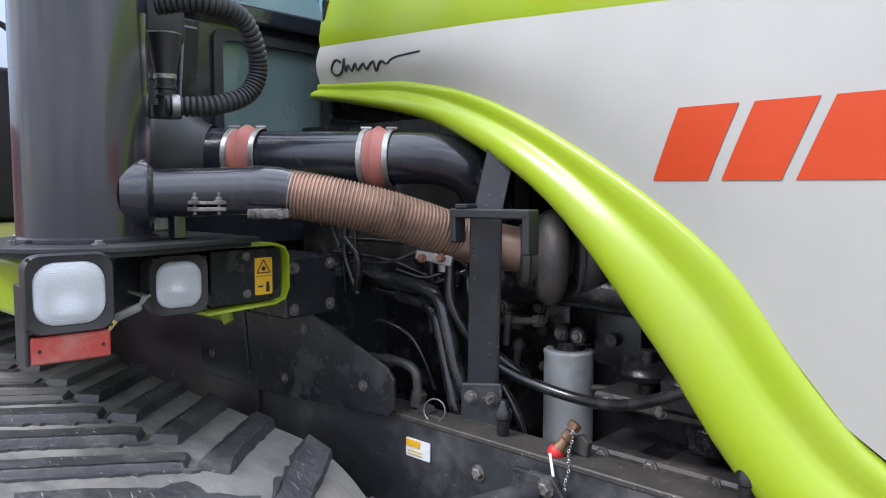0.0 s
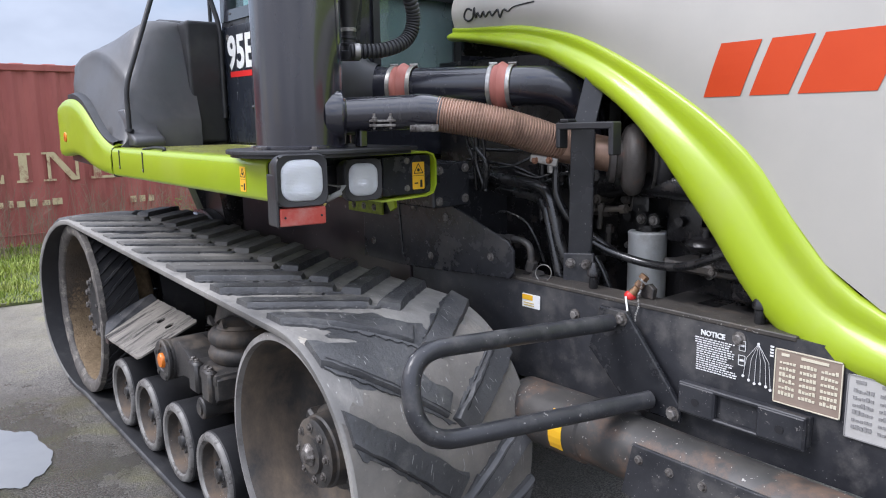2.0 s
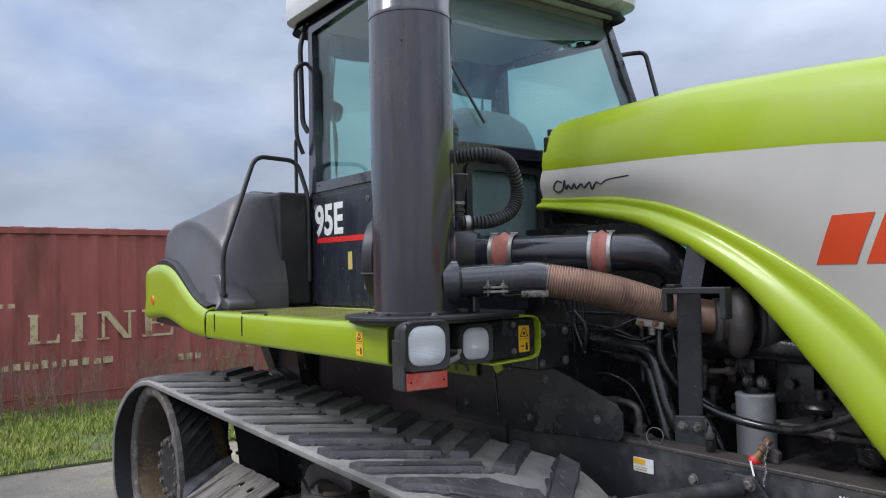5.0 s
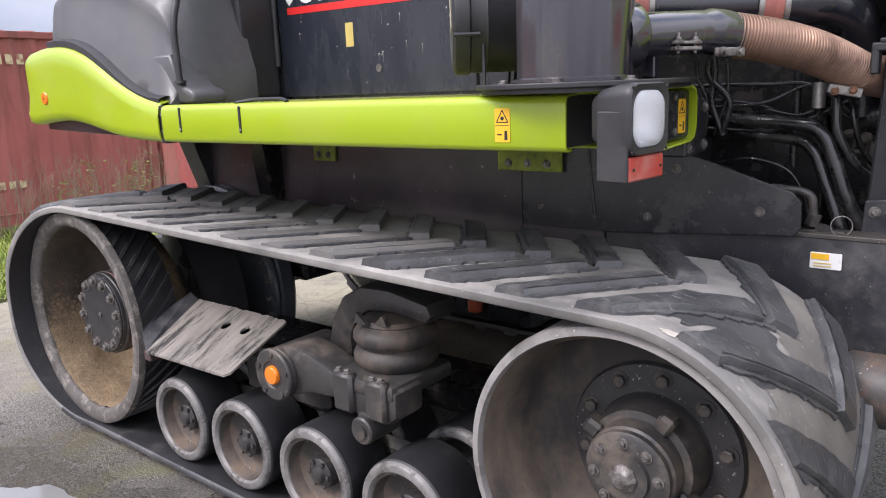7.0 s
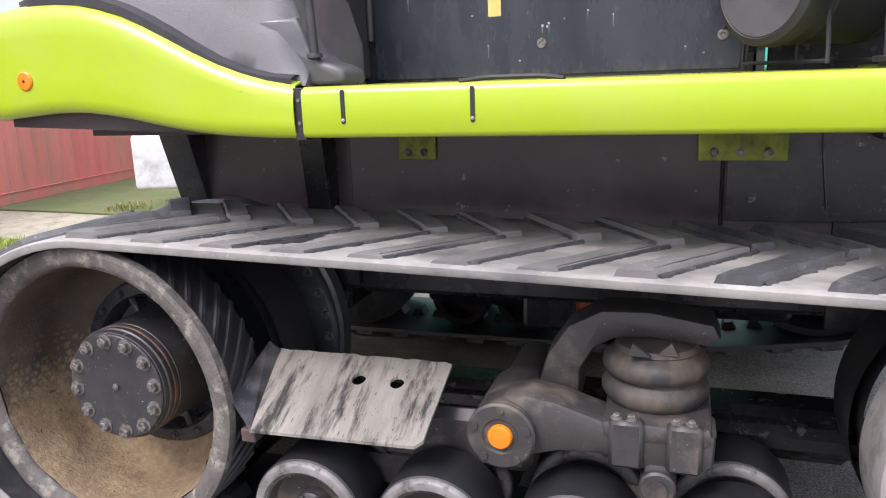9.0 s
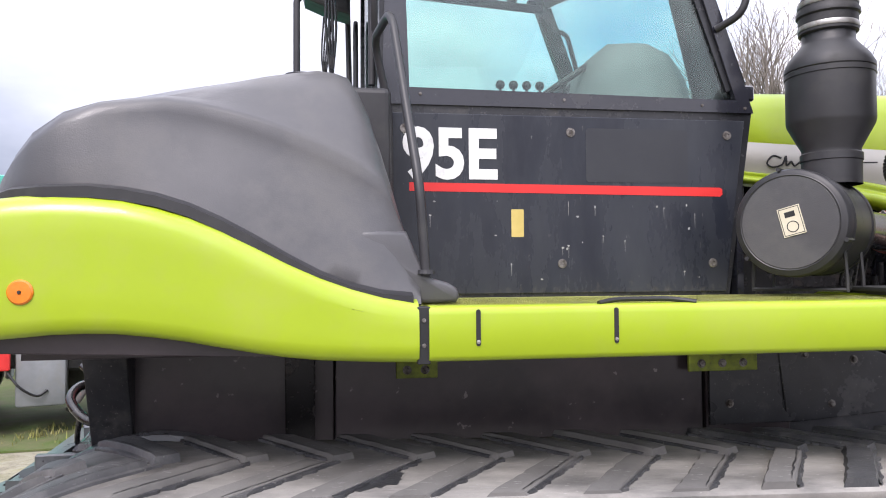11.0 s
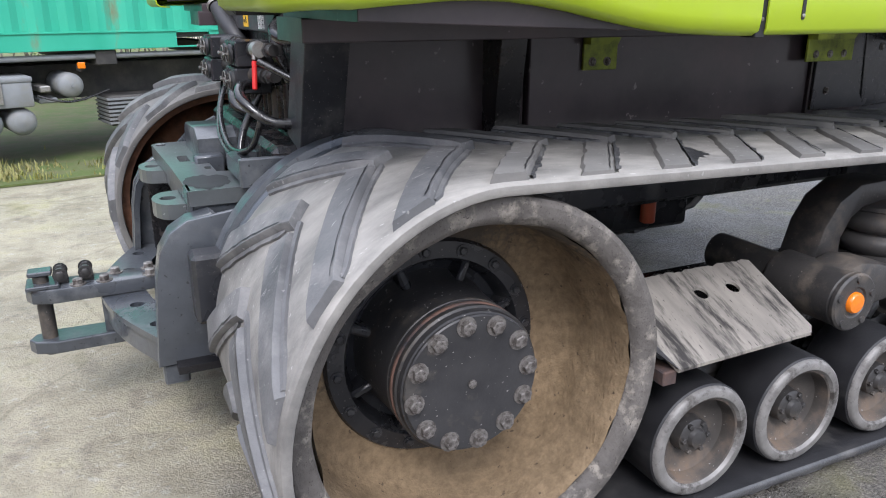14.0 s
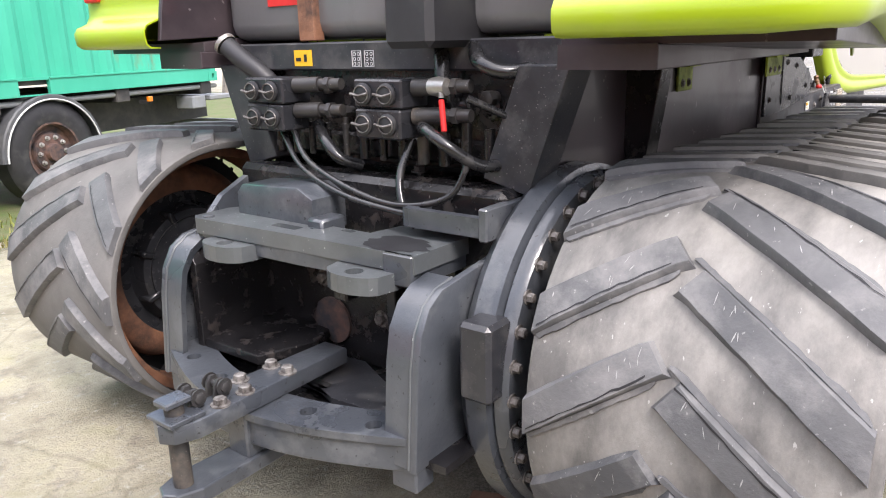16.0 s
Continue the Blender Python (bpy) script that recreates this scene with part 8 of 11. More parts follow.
    bm = B()
    box(bm, -0.055, 0.05, -0.02, -0.006, 0.005, 0.15, 0.003, m=m)
    box(bm, 0.045, 0.052, -0.07, 0.0, 0.0, 0.15, 0.002, m=m)
    ft = part("foot", bm, FRAME, ps)
    for a, b in ((-0.03, 0.115), (0.025, 0.112), (-0.028, 0.035)):
        bm = B()
        hexbolt(bm, m @ V3((a, 0.008 - 0.03, b)), m.to_3x3() @ V3((0, -1, 0)), 0.012, 0.012)
        part("bolt", bm, BOLT, ft)
    p, q = V3((3.165, 0.858, 1.695)), V3((3.425, 0.842, 1.698))
    bm = B()
    dd = (q - p).normalized()
    m2 = Matrix.Translation(p) @ dd.to_track_quat("X", "Z").to_matrix().to_4x4()
    W = (q - p).length
    box(bm, 0, W, -0.022, 0.022, -0.012, 0.012, 0.004, m=m2)
    box(bm, 0, 0.02, -0.022, 0.022, -0.075, 0.0, 0.004, m=m2)
    box(bm, W - 0.02, W, -0.022, 0.022, -0.095, 0.0, 0.004, m=m2)
    box(bm, 0.02, 0.06, -0.022, 0.022, 0.012, 0.024, 0.003, m=m2)
    part("hook_bracket", bm, PLASTIC_DARK, ps, "black hook bracket")
    # hoses and pipes
    def hose(nm, pts, r, mt=HOSE, label=""):
        bm = B()
        tube(bm, smooth_line(pts, 7), r, 10)
        return tp(nm, bm, mt, label, smooth=60)

    hose("coolant_hose", [(2.50, 1.04, 1.50), (2.72, 0.98, 1.485), (2.93, 0.955, 1.475), (3.02, 0.95, 1.45), (3.07, 0.94, 1.36), (3.11, 0.935, 1.25), (3.165, 0.96, 1.14)], 0.022, label="black hydraulic hose beside the engine")
    hose("coolant_hose", [(2.50, 1.07, 1.45), (2.72, 1.01, 1.435), (2.92, 0.985, 1.425), (3.00, 0.965, 1.39), (3.05, 0.95, 1.28), (3.10, 0.94, 1.15), (3.13, 0.96, 1.06)], 0.020)
    hose("coolant_hose", [(3.06, 0.96, 1.55), (3.07, 0.95, 1.45), (3.115, 0.97, 1.36), (3.17, 1.02, 1.30), (3.26, 1.05, 1.24)], 0.016)
    hose("coolant_hose", [(3.09, 1.0, 1.56), (3.11, 0.98, 1.48), (3.13, 1.0, 1.40), (3.16, 1.04, 1.34)], 0.009)
    hose("fuel_line", [(3.20, 0.98, 1.285), (3.28, 1.02, 1.245), (3.42, 1.04, 1.222), (3.56, 1.02, 1.235), (3.70, 1.0, 1.29), (3.85, 1.0, 1.37)], 0.015, label="black fuel line across the engine")
    hose("coolant_hose", [(3.23, 0.98, 1.23), (3.27, 0.99, 1.16), (3.29, 1.0, 1.08), (3.27, 1.02, 1.04)], 0.013)
    hose("coolant_hose", [(2.62, 0.90, 1.56), (2.80, 0.97, 1.54), (2.90, 1.02, 1.50), (3.0, 1.06, 1.47)], 0.006)
    hose("wire", [(2.7, 0.96, 1.34), (2.82, 0.93, 1.36), (2.93, 0.93, 1.33), (2.98, 0.94, 1.26), (3.0, 0.96, 1.18)], 0.005)
    hose("wire", [(2.86, 0.94, 1.52), (2.95, 0.97, 1.50), (3.02, 1.02, 1.52), (3.10, 1.08, 1.47)], 0.004)
    for k, (x, y, z0, z1) in enumerate(((2.93, 1.02, 1.33, 1.66), (2.99, 1.06, 1.48, 1.72), (3.42, 1.02, 1.02, 1.12), (3.0, 1.0, 1.52, 1.60))):
        bm = B()
        cyl(bm, (x, y, z0), (x, y, z1), 0.014 if k < 2 else 0.02, seg=10)
        tp("pipe", bm, ENGINE if k < 3 else STEEL, smooth=40)
    # added dark boxes and plate, made up to close the bay to view
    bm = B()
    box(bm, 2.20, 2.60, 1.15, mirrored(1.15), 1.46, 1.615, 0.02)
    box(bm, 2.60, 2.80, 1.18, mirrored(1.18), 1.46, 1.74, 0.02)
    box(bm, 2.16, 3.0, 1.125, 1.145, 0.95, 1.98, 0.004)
    tp("bay_bulkhead", bm, ENGINE, "near-black bulkhead closing the view through the engine bay", smooth=30)
    rc = random.Random(31)
    for k in range(4):
        x = 2.665 + rc.uniform(0.0, 0.11)
        hose("wire", [(x, 0.86 + rc.uniform(-0.03, 0.03), 1.735), (x + rc.gauss(0, 0.012), 0.87, 1.64), (x + rc.gauss(0, 0.02), 0.88, 1.55), (x + rc.gauss(0, 0.03), 0.90, 1.44)], rc.uniform(0.006, 0.012))
    for k in range(3):
        z = 1.50 + rc.uniform(0.0, 0.12)
        hose("wire", [(2.62 + rc.gauss(0, 0.02), 0.93, z), (2.85, 0.95 + rc.gauss(0, 0.02), z + rc.gauss(0, 0.03)), (2.98, 1.0, z + rc.gauss(0, 0.05)), (3.10, 1.08, z + rc.gauss(0, 0.06))], rc.uniform(0.004, 0.009))
    # elbow fitting on the shield's end
    bm = B()
    tube(bm, round_line([(2.86, 0.84, 1.275), (2.99, 0.85, 1.275), (3.035, 0.85, 1.26), (3.04, 0.85, 1.19)], 0.04, 5), 0.013, 12)
    el = tp("pipe_elbow", bm, CAST, "grimy hydraulic elbow fitting", smooth=40)
    for pz, r in (((3.04, 0.85, 1.185), 0.022), ((3.07, 0.85, 1.15), 0.026), ((2.93, 0.845, 1.275), 0.018)):
        bm = B()
        lathe(bm, [(r, -0.018), (r, 0.018)], pz, (0.3, 0, 1) if pz[0] > 3.0 else (1, 0, 0), 6)
        part("nut", bm, CAST, el)
    bm = B()
    box(bm, 3.0, 3.14, 0.83, 0.88, 1.11, 1.155, 0.01)
    part("block", bm, CAST, el)
    bm = B()
    lathe(bm, [(0.030, -0.0018), (0.0318, 0.0), (0.030, 0.0018), (0.0282, 0.0), (0.030, -0.0018)], (3.125, 0.825, 1.175), (0.4, -1, 0.2), 20, False)
    part("ring", bm, STEEL, el)
    # quick coupler with a red dust cap, chain and cord
    QX = 0.125
    q0, qd = V3((3.41 + QX, 0.845, 1.205)), V3((-0.44, -0.41, -0.8)).normalized()
    bm = B()
    lathe(bm, [(0.014, 0.0), (0.0155, 0.018), (0.012, 0.022), (0.012, 0.036), (0.0145, 0.039), (0.0145, 0.052)], q0, qd, 18)
    hexbolt(bm, q0 + V3((0.002, 0.002, 0.010)), -qd, 0.0165, 0.015, False)
    qc = tp("quick_coupler", bm, surf("grimy_brass", (0.16, 0.085, 0.038), (0.26, 0.145, 0.07), rough=0.42, metal=0.4, scale=20, dirt=(0.05, 0.035, 0.03), dirt_at=0.55, dscale=20), "grimy quick coupler with red dust cap on the rail", smooth=40)
    bm = B()
    lathe(bm, [(0.017, 0.048), (0.019, 0.051), (0.019, 0.064), (0.014, 0.070)], q0, qd, 18)
    part("dust_cap", bm, RED_PLASTIC, qc, "red dust cap", 40)
    bm = B()
    prism(bm, [(3.40 + QX, 1.155), (3.445 + QX, 1.152), (3.45 + QX, 1.185), (3.43 + QX, 1.20), (3.40 + QX, 1.19)], 0.02, "xz", 0.855, 0.003)
    part("lug_plate", bm, CAST, qc, "grimy plate")
    p = q0 + qd * 0.06
    bm = B()
    tube(bm, [p + V3((0.0, -0.02, 0.004)), p + V3((0.020, -0.035, -0.04)), p + V3((0.055, -0.045, -0.085))], 0.0035, 6)
    part("cord", bm, WHITE_VINYL, qc, "white cord")
    for k in range(16):
        bm = B()
        lathe(bm, [(0.0040, -0.0011), (0.0052, 0.0), (0.0040, 0.0011), (0.0031, 0.0), (0.0040, -0.0011)], (3.438 + QX + 0.003 * math.sin(k), 0.805 - 0.002 * k, 1.222 - k * 0.0105), (1, 0.2, 0) if k % 2 else (0.2, 1, 0), 8, False)
        part("chain_link", bm, STEEL, qc, smooth=60)
    # rubber stops along the rail
    for x in (3.335, 3.93):
        bm = B()
        lathe(bm, [(0.012, 1.148), (0.016, 1.155), (0.016, 1.19), (0.022, 1.195), (0.022, 1.21), (0.008, 1.24), (0.0, 1.242)], (x, 0.85, 0), (0, 0, 1), 16, False)
        tp("rubber_stop", bm, HOSE, "black rubber hood stop", smooth=40)


engine()


# ---- cab ----
CY = 0.664


def cab():
    root = new("cab")
    adopt(root, TRACTOR)
    root.matrix_basis = Matrix.Translation((1.4, MID, 1.6))
    root.matrix_parent_inverse = world_of(TRACTOR).inverted()
    tagged(root, "black tractor cab with tinted glass")
    far = mirrored(CY)
    for flip in (False, True):
        f = (lambda y: mirrored(y)) if flip else (lambda y: y)
        s = -1 if flip else 1
        # lower wall
        bm = B()
        prism(bm, [(0.755, 1.60), (2.05, 1.60), (2.155, 2.30), (0.755, 2.30)], 0.05 * s, "xz", f(CY + 0.008))
        part("lower_wall", bm, BLACK, root)
        bm = B()
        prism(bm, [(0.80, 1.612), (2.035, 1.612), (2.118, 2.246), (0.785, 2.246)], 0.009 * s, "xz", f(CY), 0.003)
        pn = part("door_panel", bm, DUST_HAZE_PANEL, root, "black side panel dusty along its foot")
        # window frame with a sloping front pillar
        bm = B()
        holed_plate(bm, [(0.765, 2.275), (2.155, 2.275), (1.775, 3.40), (0.80, 3.40)], [[(0.862, 2.335), (2.085, 2.322), (1.765, 3.29), (0.832, 3.24)][::-1]], *sorted((f(CY - 0.002), f(CY + 0.05))), "xz")
        wf = part("window_frame", bm, BLACK_GLOSS, root, "black window frame")
        for a, b in (((0.90, 2.312), 1), ((1.42, 2.305), 1), ((1.95, 2.300), 1), ((2.12, 2.292), 1)):
            bm = B()
            lathe(bm, [(0.006, 0), (0.005, 0.004), (0.0, 0.004)], (a[0], f(CY - 0.002), a[1]), (0, -s, 0), 10)
            part("screw", bm, BOLT, wf)
        bm = B()
        prism(bm, [(0.84, 2.325), (2.10, 2.31), (1.775, 3.30), (0.815, 3.26)], 0.005 * s, "xz", f(CY + 0.02))
        g = part("window_pane", bm, CAB_GLASS, root, "green tinted side glass")
        g.visible_shadow = False
        if not flip:
            for x, z in ((0.845, 2.19), (1.443, 2.188), (2.046, 2.189), (1.982, 1.717), (1.407, 1.717)):
                bm = B()
                lathe(bm, [(0.017, 0.0), (0.016, 0.004), (0.008, 0.005), (0.007, 0.002), (0.0, 0.002)], (x, CY, z), (0, -1, 0), 18)
                part("panel_bolt", bm, BOLT, pn)
            bm = B()
            text_mesh(bm, "95E", 0.243, side_pose(0.836, CY - 0.001, 2.022), 0.001, 0.925, 0.0075)
            part("model_number", bm, WHITE_VINYL, pn, "white model number")
            bm = B()
            prism(bm, [(0.86, 1.972), (2.015, 1.962), (2.024, 1.97), (2.024, 1.988), (2.015, 1.995), (0.86, 2.002)], 0.0015, "xz", CY - 0.0015)
            part("red_stripe", bm, STRIPE_RED, pn, "red pinstripe")
            bm = B()
            prism(bm, rrect(1.222, 1.267, 1.812, 1.91, 0.003), 0.001, "xz", CY - 0.001)
            part("sticker", bm, FADED_VINYL, pn, "faded yellow sticker")
            bm = B()
            prism(bm, rrect(1.50, 1.89, 2.01, 2.205, 0.012), 0.0012, "xz", CY - 0.0012)
            part("blank_patch", bm, surf("blanked_patch", (0.020, 0.022, 0.028), (0.028, 0.030, 0.036), rough=0.42, scale=9), pn, "dull patch where a decal was")
            # chips and short runs in the paint
            rp = random.Random(17)
            bm = B()
            for k in range(22):
                x, z = rp.uniform(0.86, 2.02), rp.uniform(1.66, 1.94)
                w, h = rp.uniform(0.0015, 0.006), rp.uniform(0.002, 0.008)
                ring = [(x + w * math.cos(t) * rp.uniform(0.6, 1.2), CY - 0.0008, z + h * math.sin(t) * rp.uniform(0.6, 1.2)) for t in (2 * math.pi * i / 7 for i in range(7))]
                bm.faces.new([bm.verts.new(q) for q in ring])
                if k % 2:
                    e = rp.uniform(0.012, 0.05)
                    bm.faces.new([bm.verts.new(q) for q in ((x - 0.0008, CY - 0.0007, z), (x + 0.0008, CY - 0.0007, z), (x + 0.0003, CY - 0.0007, z - e), (x - 0.0003, CY - 0.0007, z - e))])
            part("paint_chips", bm, SCUFF, pn, "pale chips in the paint", kind="stuff")
            bm = B()
            text_mesh(bm, "c", 0.03, side_pose(0.838, CY - 0.001, 2.17), 0.0008)
            part("small_mark", bm, WHITE_VINYL, pn)
    # front: lower wall with a lower window, and the sloping windscreen
    bm = B()
    holed_plate(bm, [(CY + 0.01, 1.56), (far - 0.01, 1.56), (far - 0.01, 2.37), (CY + 0.01, 2.37)],
                [rrect(0.815, 1.265, 1.88, 2.275, 0.03), rrect(mirrored(1.265), mirrored(0.815), 1.88, 2.275, 0.03)], 2.085, 2.11, "yz")
    fw = part("front_wall", bm, BLACK_GLOSS, root)
    bm = B()
    holed_plate(bm, rrect(0.79, 1.29, 1.855, 2.30, 0.04), [rrect(0.825, 1.255, 1.89, 2.265, 0.03)], 2.11, 2.125, "yz")
    part("window_seal", bm, PLASTIC_DARK, fw)
    bm = B()
    box(bm, 2.09, 2.095, mirrored(1.28), mirrored(0.80), 1.87, 2.285)
    part("lower_pane", bm, DUST_SKY_GLASS, root, "tinted lower front glass").visible_shadow = False
    bm = B()
    box(bm, 2.09, 2.095, 0.80, 1.28, 1.87, 2.285)
    g = part("lower_pane", bm, DUST_SKY_GLASS, root, "tinted lower front glass")
    g.visible_shadow = False
    bm = B()
    box(bm, 2.09, 2.17, CY + 0.01, far - 0.01, 2.325, 2.385, 0.008)
    part("front_sill", bm, BLACK_GLOSS, root)
    # windscreen plane leans back
    a, b = V3((2.135, 0, 2.385)), V3((1.785, 0, 3.36))
    dn = V3((0.94, 0, 0.337)).normalized()
    for y in (CY + 0.012, far - 0.062):
        bm = B()
        vs = [bm.verts.new(p) for y2 in (y, y + 0.05) for p in (a + V3((0, y2, 0)), b + V3((0, y2, 0)), b - dn * 0.085 + V3((0, y2, 0)), a - dn * 0.085 + V3((0, y2, 0)))]
        for ix in ((0, 1, 2, 3), (7, 6, 5, 4), (0, 4, 5, 1), (1, 5, 6, 2), (2, 6, 7, 3), (3, 7, 4, 0)):
            bm.faces.new([vs[i] for i in ix])
        part("front_pillar", bm, BLACK, root)
    bm = B()
    q = [a + V3((0, CY + 0.05, 0)), b + V3((0, CY + 0.05, 0)), b + V3((0, far - 0.05, 0)), a + V3((0, far - 0.05, 0))]
    lo = [bm.verts.new(p - dn * 0.012) for p in q]
    hi = [bm.verts.new(p - dn * 0.018) for p in q]
    bm.faces.new(lo)
    bm.faces.new(hi[::-1])
    for i in range(4):
        bm.faces.new((lo[i], hi[i], hi[(i + 1) % 4], lo[(i + 1) % 4]))
    g = part("windscreen", bm, CAB_GLASS, root, "tinted windscreen")
    g.visible_shadow = False
    bm = B()
    tube(bm, [(2.10, 0.93, 2.50), (1.985, 0.79, 2.84), (1.93, 0.80, 2.99)], 0.008, 6)
    part("wiper", bm, PLASTIC_DARK, root, "black windscreen wiper")
    # rear wall with window
    bm = B()
    holed_plate(bm, [(CY + 0.01, 1.60), (far - 0.01, 1.60), (far - 0.01, 3.40), (CY + 0.01, 3.40)], [rrect(CY + 0.10, far - 0.10, 2.30, 3.28, 0.05)], 0.76, 0.79, "yz")
    part("rear_wall", bm, BLACK, root)
    bm = B()
    box(bm, 0.77, 0.775, CY + 0.09, far - 0.09, 2.29, 3.29)
    g = part("rear_pane", bm, CAB_GLASS, root, "tinted rear glass")
    g.visible_shadow = False
    # roof with an overhanging visor
    bm = B()
    roof = rrect(0.50, 2.02, 0.60, mirrored(0.60), 0.16, 6)
    rows = [[(x * s + 1.26 * (1 - s), y * s + MID * (1 - s), z) for x, y in roof] for s, z in ((0.93, 3.335), (1.0, 3.36), (1.01, 3.42), (1.0, 3.52), (0.95, 3.58), (0.80, 3.61))]
    vs = grid_mesh(bm, rows, close=True)
    bm.faces.new(vs[-1])
    bm.faces.new(vs[0])
    part("roof", bm, WHITE, root, "pale cab roof", 40)
    bm = B()
    rows = [[(x, y, z) for x, y in rrect(x0, x1, 0.64, mirrored(0.64), 0.12, 5)] for x0, x1, z in ((0.56, 1.86, 3.335), (0.52, 1.96, 3.30), (0.58, 1.92, 3.345))]
    vs = grid_mesh(bm, rows, close=True)
    part("roof_underside", bm, PLASTIC_DARK, root, "", 40)
    # headliner
    bm = B()
    box(bm, 0.80, 1.80, CY + 0.06, far - 0.06, 3.27, 3.33, 0.01)
    part("headliner", bm, LINER, root, "grey headliner")
    # sun visor along the top of the windscreen, its foot in a curve
    bm = B()
    foot = [(0.74, 3.12), (0.92, 3.056), (1.24, 3.048), (1.45, 3.06), (1.62, 3.086), (1.85, 3.13), (2.05, 3.171), (2.17, 3.19)]
    face = [V3((2.118 - 0.359 * (z - 2.385), y, z)) for y, z in foot]
    head = [V3((2.118 - 0.359 * (3.32 - 2.385), y, 3.32)) for y, z in foot]
    rows = [face, head, [q + V3((-0.012, 0, -0.004)) for q in head], [q + V3((-0.012, 0, -0.004)) for q in face], face]
    grid_mesh(bm, rows)
    bmesh.ops.remove_doubles(bm, verts=bm.verts, dist=1e-5)
    part("sun_visor", bm, LINER, root, "dark curved sun visor")
    # inside: floor, dash, steering wheel, console with levers, far pillar
    bm = B()
    box(bm, 0.79, 2.08, CY + 0.06, far - 0.06, 1.60, 1.66)
    part("cab_floor", bm, CAB_TRIM, root)
    bm = B()
    rows = []
    for x, zt, w in ((1.60, 2.36, 0.20), (1.64, 2.50, 0.26), (1.72, 2.575, 0.30), (1.84, 2.585, 0.30), (1.94, 2.55, 0.28), (2.02, 2.47, 0.24), (2.07, 2.36, 0.2)):
        yc, zt = MID - 0.32, zt + 0.05
        rows.append([(x, yc - w - 0.04, 1.7), (x, yc - w, zt - 0.16), (x, yc - w * 0.8, zt - 0.04), (x, yc - w * 0.4, zt), (x, yc + w * 0.4, zt), (x, yc + w * 0.8, zt - 0.04), (x, yc + w, zt - 0.16), (x, yc + w + 0.04, 1.7)])
    vs = grid_mesh(bm, rows)
    bm.faces.new(vs[0])
    bm.faces.new(vs[-1])
    part("dashboard", bm, CAB_TRIM, root, "rounded grey dashboard", 50)
    bm = B()
    c, ax = V3((1.60, MID - 0.22, 2.51)), V3((-0.55, 0, 0.83)).normalized()
    u, w, d = frame_of(ax)
    ring = [c + (u * math.cos(t) + w * math.sin(t)) * 0.20 for t in (2 * math.pi * i / 36 for i in range(37))]
    tube(bm, ring, 0.014, 8, False)
    for k in range(3):
        t = 2 * math.pi * k / 3
        tube(bm, [c - d * 0.03, c + (u * math.cos(t) + w * math.sin(t)) * 0.195], 0.010, 6)
    cyl(bm, c - d * 0.02, c - d * 0.42, 0.035, 0.045, 14)
    part("steering_wheel", bm, PLASTIC_DARK, root, "black steering wheel", 40)
    bm = B()
    box(bm, 1.12, 1.52, 0.92, 1.12, 1.70, 2.28, 0.04, 2)
    part("console", bm, CAB_TRIM, root, "", 40)
    for k in range(4):
        bm = B()
        x = 1.28 + k * 0.055
        cyl(bm, (x, 1.02, 2.25), (x - 0.01, 1.02, 2.43), 0.006, seg=8)
        lathe(bm, [(0.0, -0.02), (0.014, -0.014), (0.02, 0.0), (0.014, 0.014), (0.0, 0.02)], (x - 0.01, 1.02, 2.445), (0, 0, 1), 14, False)
        part("lever", bm, PLASTIC_DARK, root, "black control lever with round knob", 50)
    bm = B()
    prism(bm, [(1.905, 2.78), (1.945, 2.78), (1.905, 2.90), (1.865, 2.90)], 0.003, "xz", far - 0.058)
    part("sticker", bm, YELLOW_VINYL, root)
    bm = B()
    box(bm, 0.79, 0.855, CY + 0.052, CY + 0.10, 2.3, 3.27)
    part("rear_pillar", bm, BLACK, root)
    bm = B()
    box(bm, 0.79, 0.855, far - 0.10, far - 0.052, 2.3, 3.27)
    part("rear_pillar", bm, BLACK, root)
    bm = B()
    rows = [[(x, y, z) for x, y in rrect(x0, x1, MID - w, MID + w, 0.09, 4)] for x0, x1, w, z in ((1.02, 1.46, 0.22, 1.98), (0.99, 1.50, 0.26, 2.02), (0.99, 1.50, 0.26, 2.10), (1.03, 1.46, 0.23, 2.13))]
    vs = grid_mesh(bm, rows, close=True)
    bm.faces.new(vs[0])
    bm.faces.new(vs[-1])
    cyl(bm, (1.25, MID, 1.66), (1.25, MID, 1.99), 0.09, seg=18)
    st = part("seat", bm, CAB_TRIM, root, "grey cloth driver's seat", 50)
    bm = B()
    rows = [[(x0 - 0.10 * (z - 2.1), y, z) for x0, y in rrect(0.94, 1.06, MID - w, MID + w, 0.05, 4)] for z, w in ((2.10, 0.22), (2.16, 0.25), (2.28, 0.24), (2.33, 0.20))]
    vs = grid_mesh(bm, rows, close=True)
    bm.faces.new(vs[0])
    bm.faces.new(vs[-1])
    part("seat_back", bm, CAB_TRIM, st, "", 50)
    # notched dark bar, placed and leaned to fit the camera's view through the glass
    bm = B()
    lean = Matrix.Translation((1.0, 0, 3.255)) @ Matrix.Rotation(radians(4), 4, "Y")
    box(bm, 0.0, 0.80, far - 0.085, far - 0.058, -0.045, 0.0, 0.006, m=lean)
    for k in range(7):
        box(bm, 0.01 + k * 0.115, 0.065 + k * 0.115, far - 0.088, far - 0.056, -0.002, 0.022, 0.005, m=lean)
    part("notched_bar", bm, PLASTIC_DARK, root, "black notched bar over the far window")
    bm = B()
    cyl(bm, (2.035, CY + 0.085, 2.30), (1.905, CY + 0.085, 2.76), 0.055, 0.042, 16)
    part("pillar_post", bm, INK, root, "", 40)
